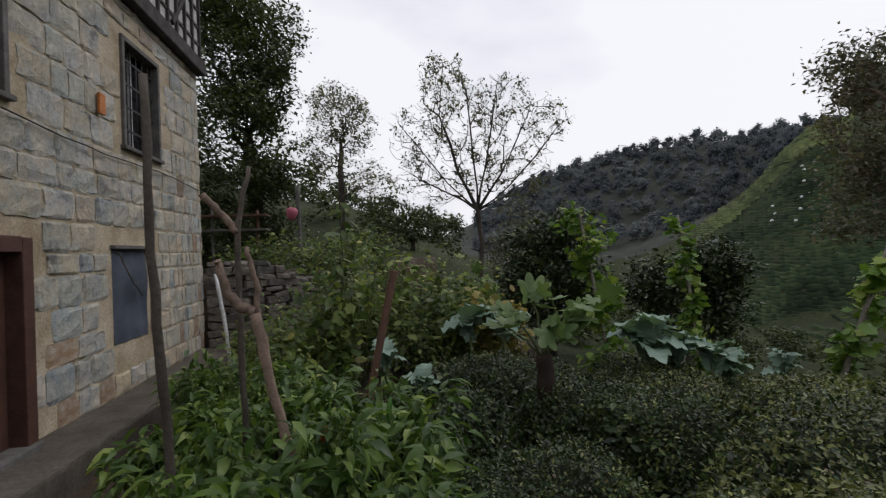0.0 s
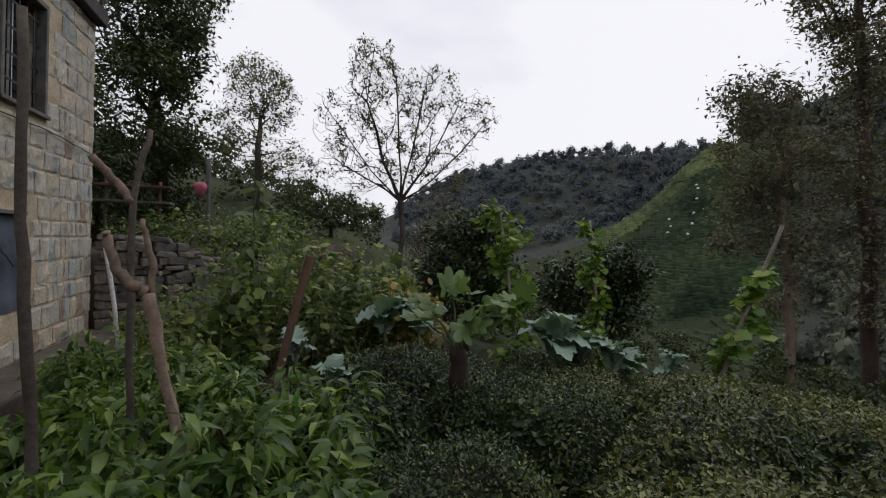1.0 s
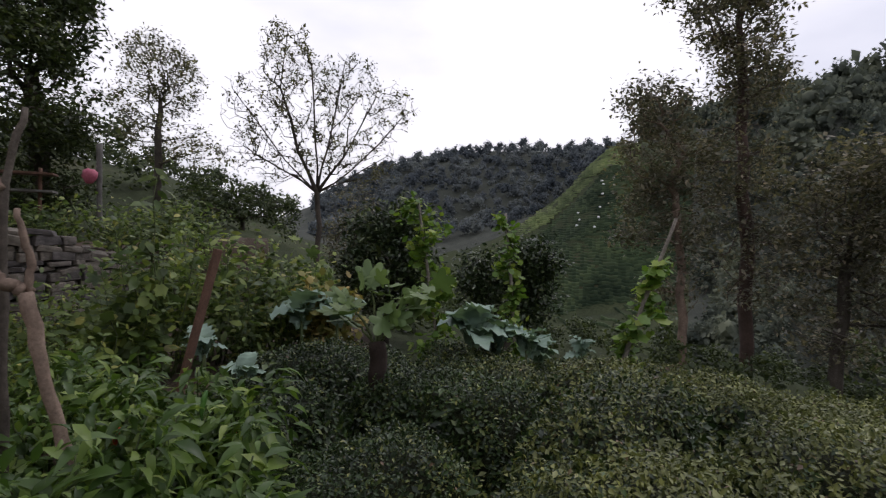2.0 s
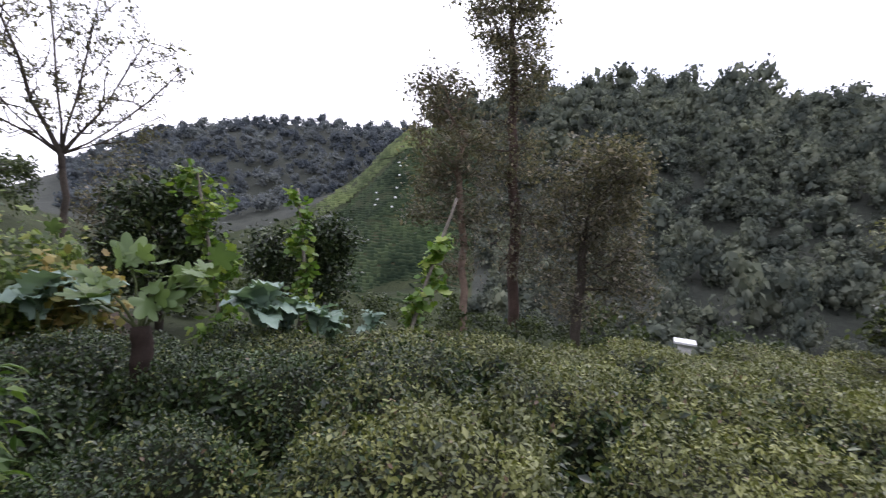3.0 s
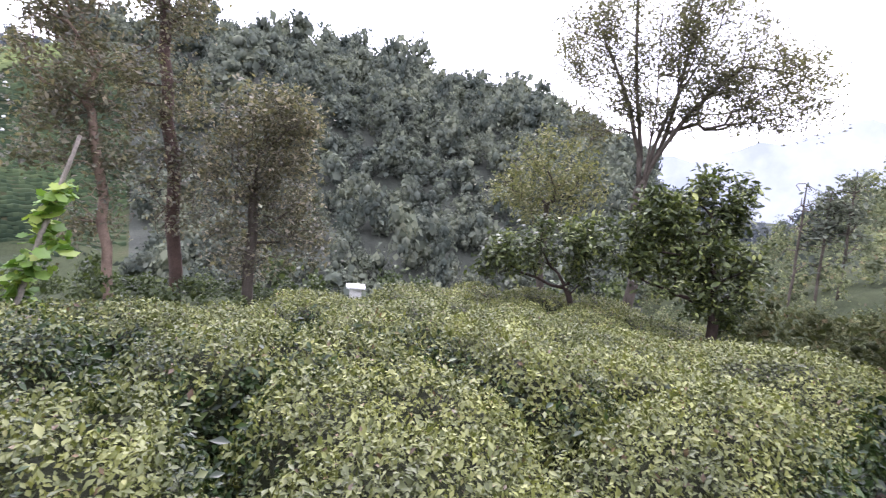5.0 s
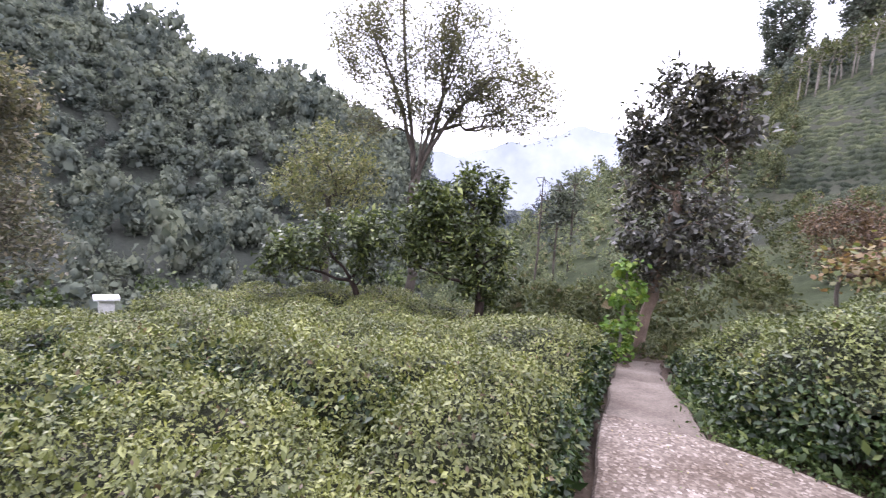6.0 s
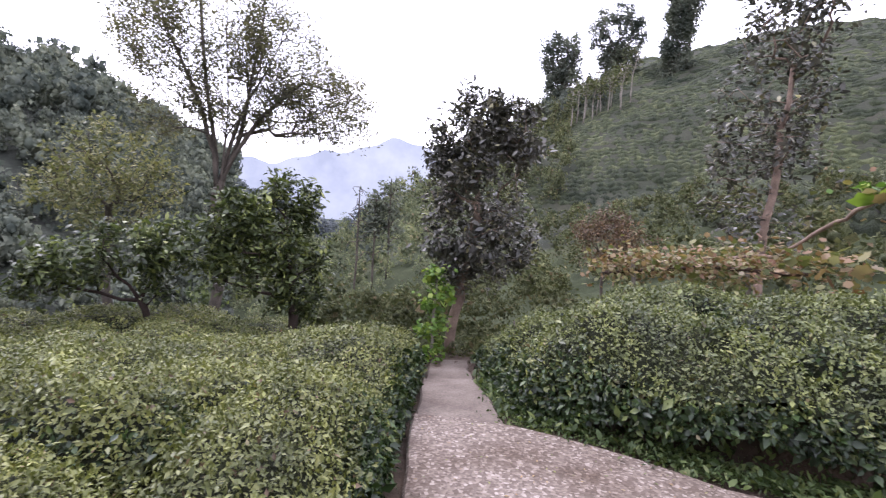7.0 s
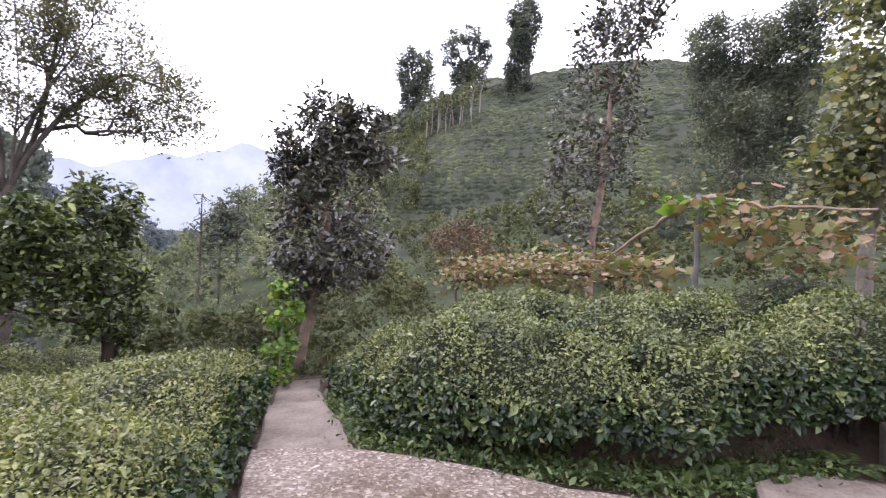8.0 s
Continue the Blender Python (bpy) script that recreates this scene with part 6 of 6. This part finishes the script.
for z in (2.2, 2.5):
    box_part("board", pose(-4.3, 10.4, z, 0, 0, 6), (1.3, 0.35, 0.04), REDWOOD if z > 2.3 else GREY_WOOD, shed, "", 0.006)


def pepper(base, g, tall, group):
    """A pepper plant: green stems, drooping pointed leaves and a few fruits."""
    z = ground_at(*base)
    ob = thing("pepper_plant", (*base, z), "bushy pepper plant with long drooping bright green leaves", "pepper plant", group)
    stems, tops = [], []
    for k in range(8):
        a, lean = g.uniform(0, 6.28), g.uniform(0.06, 0.34)
        top = np.array([base[0] + math.cos(a) * lean, base[1] + math.sin(a) * lean, z + tall * g.uniform(0.6, 1.0)])
        mid = np.array([base[0] + math.cos(a) * lean * 0.35, base[1] + math.sin(a) * lean * 0.35, z + tall * 0.45])
        stems.append(tube(bent([(*base, z - 0.02), mid, top], g, 4, 0.008), np.linspace(0.009, 0.004, 9), 5))
        tops.append((mid, top))
    v, f = join(stems)
    part("stalk", v, f, STEM, ob, "green branching stalk")
    n = 400
    pick = g.integers(0, len(tops), n)
    t = g.uniform(0.0, 1.1, (n, 1)) ** 0.7
    M, P = np.array([a for a, b in tops])[pick], np.array([b for a, b in tops])[pick]
    pos = M * (1 - t) + P * t + g.normal(0, 0.05, (n, 3))
    out = unit(pos - np.array([*base, z + tall * 0.5]) + g.normal(0, 0.12, (n, 3)))
    axis = unit(out * (1, 1, 0.3) + g.normal(0, 0.45, (n, 3)) - (0, 0, 0.45))
    v, f = leaves(LANCE, pos, axis, unit(g.normal(0, 0.35, (n, 3)) + (0, 0, 1)), g.gamma(10, 0.1, n) * 0.115)
    part("foliage", v, f, PEPPER, ob, "drooping pointed leaves", True)
    for k in range(int(g.integers(1, 4))):
        q = pos[g.integers(n)]
        v, f = tube([q, q - (0.01, 0, 0.04), q - (0.02, 0.005, 0.1), q - (0.015, 0.01, 0.14)], [0.008, 0.015, 0.012, 0.003], 7)
        part("fruit", v, f, RED if g.uniform() < 0.25 else GREENSKIN, ob, "hanging pepper", True)


spots = [(-0.5, 2.0), (-0.2, 1.75), (-0.9, 1.9), (-0.65, 2.5), (-0.2, 2.35), (-1.1, 2.4), (-0.45, 3.0), (-0.95, 3.1), (-1.4, 3.05), (-0.75, 3.6), (-1.3, 3.7), (-1.75, 3.5), (-1.85, 4.1), (-1.5, 4.5), (-2.1, 4.7), (-1.05, 4.3), (-1.6, 5.0), (-2.15, 4.0), (-2.45, 4.9), (-2.6, 5.6), (-2.2, 3.4), (-0.15, 3.0), (-0.4, 3.6)]
for b in spots:
    pepper((b[0] + rng.normal(0, 0.04), b[1] + rng.normal(0, 0.04)), rng, float(rng.uniform(0.62, 0.85)), "pepper plants of the bed")


def leafy_plant(name, base, height, width, mat, shape, count, size, label, category, g, group="", droop=0.3, stem_mat=None, lean=(0, 0)):
    """A soft plant: stems that fan out of one root, with leaves all the way up."""
    z = ground_at(*base)
    ob = thing(name, (*base, z), label, category, group)
    stems, P0, P1 = [], [], []
    for k in range(max(3, int(count / 60))):
        a, l = g.uniform(0, 6.28), width * math.sqrt(g.uniform(0.02, 1))
        top = np.array([base[0] + math.cos(a) * l + lean[0], base[1] + math.sin(a) * l + lean[1], z + height * g.uniform(0.55, 1.0)])
        foot = np.array([base[0] + math.cos(a) * l * 0.3, base[1] + math.sin(a) * l * 0.3, z])
        stems.append(tube(bent([foot, (foot + top) / 2 + g.normal(0, 0.04, 3), top], g, 4, 0.015), np.linspace(0.012, 0.004, 9), 5))
        P0.append(foot)
        P1.append(top)
    v, f = join(stems)
    part("stalk", v, f, stem_mat or STEM, ob)
    pick = g.integers(0, len(P0), count)
    t = g.uniform(0.12, 1.05, (count, 1)) ** 0.75
    pos = np.array(P0)[pick] * (1 - t) + np.array(P1)[pick] * t + g.normal(0, width * 0.16 + 0.03, (count, 3))
    axis = unit(g.normal(size=(count, 3)) * (1, 1, 0.5) - (0, 0, droop))
    up = unit(g.normal(0, 0.5, (count, 3)) + (0.25, -0.4, 0.75))
    v, f = leaves(shape, pos, axis, up, g.gamma(10, 0.1, count) * size)
    part("foliage", v, f, mat, ob, "leaves")
    return ob


for b, h, w in (((-2.6, 7.0), 1.15, 0.45), ((-1.9, 6.3), 1.2, 0.5), ((-2.2, 5.6), 0.85, 0.4), ((-1.6, 5.4), 0.9, 0.4), ((-2.6, 6.2), 0.7, 0.35), ((-2.4, 7.7), 1.2, 0.45), ((-2.0, 8.3), 1.3, 0.5), ((-2.9, 7.6), 0.9, 0.3)):
    leafy_plant("tomato_plant", b, h, w, GARDEN, OVAL, 520, 0.08, "feathery green tomato plant with a few red fruits", "tomato plant", rng, "tomato plants")
for b, h, w in (((-1.2, 6.4), 1.75, 0.5), ((-0.7, 6.7), 1.65, 0.5), ((-0.2, 7.0), 1.7, 0.55), ((-1.7, 7.1), 1.6, 0.5), ((0.4, 7.4), 1.65, 0.5), ((-1.0, 7.6), 1.8, 0.6), ((-0.3, 6.4), 1.1, 0.4), ((0.1, 6.7), 1.3, 0.4), ((0.6, 7.0), 1.3, 0.4), ((-1.5, 6.0), 1.2, 0.4)):
    shape, count, size = ((GRAPE, 620, 0.12), (OVAL, 820, 0.1), (FIGLEAF, 380, 0.13))[int(round(b[1] * 10)) % 3]
    leafy_plant("bean_plant", b, h, w, GARDEN, shape, count, size, "tall tangle of climbing beans and squash leaves", "bean plant", rng, "bean plants")
for b, h, w in (((0.5, 6.35), 1.25, 0.24), ((0.72, 6.5), 1.15, 0.24)):
    leafy_plant("yellowing_bean", b, h, w, BEAN_YELLOW, GRAPE, 420, 0.1, "bean plant turned yellow and orange", "bean plant", rng, "yellowing beans")
for b, h in (((-3.5, 10.2), 0.8), ((-2.75, 10.6), 0.85), ((-2.1, 11.0), 0.9), ((-4.1, 10.0), 0.7), ((-1.5, 11.4), 0.9)):
    leafy_plant("potato_plant", b, h, 0.55, GARDEN, OVAL, 620, 0.1, "leafy green crop on the upper terrace", "crop plant", rng, "terrace crops")
leafy_plant("tall_sunroot", (-1.25, 6.0), 2.45, 0.14, GARDEN, OVAL, 120, 0.16, "tall single-stemmed plant above the beans", "garden plant", rng)


def climber(base, top, width, count, label, g, mat=HOP, bare=0.0, size=0.11):
    """A pole overgrown by a climbing vine."""
    z = ground_at(*base)
    a, b = np.array([*base, z]), np.array(top, float)
    ob = thing("climber_pole", (*base, z), label, "climbing vine", "overgrown garden poles")
    stake("pole", [a - (0, 0, 0.05), (a + b) / 2, b], [0.03, 0.026, 0.018], PALE_BARK, "pale wooden pole", seed=int(count), parent=ob)
    t = g.uniform(0.05, 1 - bare, (count, 1))
    turn = t[:, 0] * 22 + g.normal(0, 0.9, count)
    wide = width * (0.5 + 0.8 * np.sin(t[:, 0] * 9 + count) ** 2) * g.uniform(0.3, 1.2, count)
    pos = a + (b - a) * t + np.stack([np.cos(turn) * wide, np.sin(turn) * wide, g.normal(0, 0.05, count)], 1)
    v, f = leaves(GRAPE, pos, unit(g.normal(size=(count, 3)) * (1, 1, 0.3) - (0, 0, 0.6)), unit(g.normal(0, 0.5, (count, 3)) + (0, 0, 1)), g.gamma(9, 1 / 9, count) * size)
    part("foliage", v, f, mat, ob, "light green lobed leaves")
    k = np.linspace(0, 1, 60)
    v, f = tube(a + (b - a) * k[:, None] + np.stack([np.cos(k * 22), np.sin(k * 22), 0 * k], 1) * 0.04, np.full(60, 0.006), 4)
    part("vine", v, f, STEM, ob)


climber((2.42, 7.2), (2.0, 7.3, 2.2), 0.3, 820, "pole overgrown with light green climbing vine", rng)
climber((3.7, 7.16), (3.45, 7.3, 2.05), 0.19, 520, "slim pole wound with climbing vine", rng)
climber((3.88, 5.27), (4.47, 4.8, 1.95), 0.18, 380, "leaning pole with hanging yellow-green vine leaves", rng, HOP, 0.2, 0.115)
climber((6.95, -4.4), (7.15, -4.55, 0.95), 0.26, 900, "yellow-green climber at the foot of the dark tree", rng, HOP, 0.0, 0.085)


def kale(base, g, n, size, tall):
    z = ground_at(*base)
    ob = thing("kale_plant", (*base, z), "collard plant with broad wavy blue-green leaves", "collard", "collards among the tea")
    v, f = tube([(*base, z), (base[0] + 0.01, base[1], z + tall * 0.5), (*base, z + tall)], [0.022, 0.02, 0.016], 7)
    part("stalk", v, f, STEM, ob)
    for k in range(n):
        a = k * 2.4 + g.normal(0, 0.3)
        r = g.uniform(0.75, 1.1) * size
        p = np.array([[base[0], base[1], z + tall * g.uniform(0.75, 1.05)]])
        v, f = leaves(KALELEAF, p, np.array([[math.cos(a), math.sin(a), g.uniform(0.3, 1.5)]]), np.array([[g.normal(0, 0.15), g.normal(0, 0.15), 1.0]]), r)
        part("leaf", v, f, KALE, ob, "", True)


for b, n, s, h in (((0.3, 6.1), 9, 0.42, 0.68), ((0.72, 6.2), 9, 0.42, 0.7), ((2.15, 5.35), 10, 0.46, 0.9), ((2.5, 5.45), 10, 0.42, 0.78), ((2.82, 5.3), 9, 0.4, 0.72), ((3.1, 5.5), 8, 0.36, 0.7), ((3.85, 5.7), 7, 0.28, 0.75), ((-0.6, 5.0), 7, 0.28, 0.6), ((-0.2, 4.1), 6, 0.22, 0.6)):
    kale(b, rng, n, s, h)

# fig stump with new leaves
fig = thing("fig_stump", (0.79, 4.0, 0), "cut dark fig stump sprouting large lobed leaves", "fig")
stake("stump", [(0.79, 4.0, -0.1), (0.8, 4.0, 0.4), (0.78, 4.0, 0.78)], [0.1, 0.078, 0.066], DARK_BARK, "dark cut stump", seed=10, parent=fig, wobble=0.012, sides=12)
for k, (dx, dy, dz) in enumerate([(-0.05, 0.05, 0.45), (0.1, 0.0, 0.38), (-0.2, 0.0, 0.28), (0.22, -0.05, 0.25), (0.05, -0.12, 0.22), (0.38, 0.05, 0.42), (-0.25, 0.1, 0.2)]):
    p0, p1 = np.array([0.78, 4.0, 0.74]), np.array([0.78 + dx, 4.0 + dy, 0.78 + dz])
    stake("shoot", [p0, (p0 + p1) / 2 + (0, 0, 0.03), p1], [0.012, 0.01, 0.006], STEM, "", seed=k, parent=fig, wobble=0.005)
    m = 5
    pos = np.repeat(p1[None], m, 0) + rng.normal(0, 0.03, (m, 3))
    v, f = leaves(FIGLEAF, pos, unit(rng.normal(size=(m, 3)) * (1, 1, 0.35) + (dx, dy, 0.1 if k else 1.2)), unit(rng.normal(0, 0.4, (m, 3)) + (0, -0.35, 0.9)), rng.uniform(0.18, 0.28, m))
    part("leaf_tuft", v, f, FIG, fig, "", True)

# ---- vine trellis above the hedge ----
trellis = thing("vine_trellis", (1.97, -7.18, 0.3), "rough grape trellis with yellow and rusty leaves", "grape vine")
stake("post", [(1.97, -7.18, 0.3), (1.98, -7.18, 1.4), (2.0, -7.17, 2.42)], [0.04, 0.036, 0.03], GREY_WOOD, "", seed=41, parent=trellis, wobble=0.008)
stake("cane", [(4.6, -7.7, 1.35), (3.4, -7.6, 1.5), (2.7, -7.4, 1.95), (2.0, -7.2, 2.4), (1.3, -7.1, 2.25), (0.3, -7.0, 2.2)], [0.022, 0.024, 0.024, 0.022, 0.018, 0.014], STICK, "", seed=42, parent=trellis, wobble=0.02)
stake("rail", [(5.4, -6.6, 1.05), (4.3, -7.2, 1.25), (3.0, -7.6, 1.3)], [0.03, 0.03, 0.03], RED_BARK, "", seed=43, parent=trellis, wobble=0.015)
for b in ((5.0, -6.8), (3.6, -7.4)):
    stake("post", [(*b, 0.2), (*b, 0.8), (b[0] + 0.05, b[1], 1.3)], [0.035, 0.033, 0.03], PALE_BARK, "", seed=44, parent=trellis, wobble=0.006)


def drape(a, b, count, wide, size, mat, name, sag=0.12):
    t = rng.uniform(0, 1, (count, 1))
    pos = np.array(a) * (1 - t) + np.array(b) * t + rng.normal(0, 1, (count, 3)) * wide - (0, 0, sag)
    v, f = leaves(GRAPE, pos, unit(rng.normal(size=(count, 3)) * (1, 1, 0.3) - (0, 0, 0.5)), unit(rng.normal(0, 0.5, (count, 3)) + (0, 0, 1)), rng.gamma(9, 1 / 9, count) * size)
    part(name, v, f, mat, trellis, "yellowing and rusty grape leaves")


drape((5.5, -6.7, 1.3), (3.1, -7.6, 1.55), 2100, (0.24, 0.27, 0.15), 0.078, AUTUMN, "foliage")
drape((2.9, -7.4, 1.65), (2.3, -7.3, 1.5), 90, (0.2, 0.2, 0.12), 0.13, AUTUMN, "foliage")
drape((2.1, -7.2, 2.35), (0.2, -7.0, 1.9), 520, (0.22, 0.22, 0.2), 0.1, AUTUMN, "foliage")
drape((2.4, -7.2, 2.5), (1.7, -7.1, 2.4), 50, (0.15, 0.15, 0.05), 0.14, HOP, "foliage")

# ---- far small things ----
def hut(name, at, size, turn, label):
    z = ground_at(at[0], at[1])
    ob = thing(name, (at[0], at[1], z), label, "building")
    w, d, h = size
    base = pose(at[0], at[1], z, 0, 0, turn)
    box_part("wall", base @ Matrix.Translation((0, 0, h / 2 - 0.3)), (w, d, h + 0.6), PLASTER, ob, "", 0.02)
    box_part("roof", base @ Matrix.Translation((0, 0, h + 0.08)) @ pose(0, 0, 0, 2), (w + 0.4, d + 0.4, 0.1), WHITE, ob, "white sheet roof", 0.01)


for at, top in (((25.05, 10.15), -3.64), ((23.35, 5.68), -3.38)):
    g0 = ground_at(*at)
    hut("shed", at, (0.7, 0.6, max(0.6, top - g0)), 25, "small shed with a white roof below the tea plot")
for k, (t, dr) in enumerate([(36.0, 0.5), (36.15, 2.2), (36.1, 5), (35.9, 8), (35.75, 11), (35.4, 13), (33.6, 4), (33.8, 6.5), (33.5, 8)]):
    r = 140 - dr * 1.5
    x, y = r * math.sin(radians(t)), r * math.cos(radians(t))
    bmb = bmesh.new()
    bmesh.ops.create_icosphere(bmb, subdivisions=2, radius=0.36)
    for v in bmb.verts:
        v.co *= 1 + 0.2 * noise.noise(v.co * 4 + Vector((k, 0, 0)))
        v.co.z *= 0.8
    bmesh.ops.transform(bmb, matrix=Matrix.Translation((x, y, ground_at(x, y) + 0.4)), verts=bmb.verts)
    tagged(bm_part("harvest_sack", bmb, WHITE, None, "", True), "white sack of picked tea on the far field", "sack", "sacks on the far field")
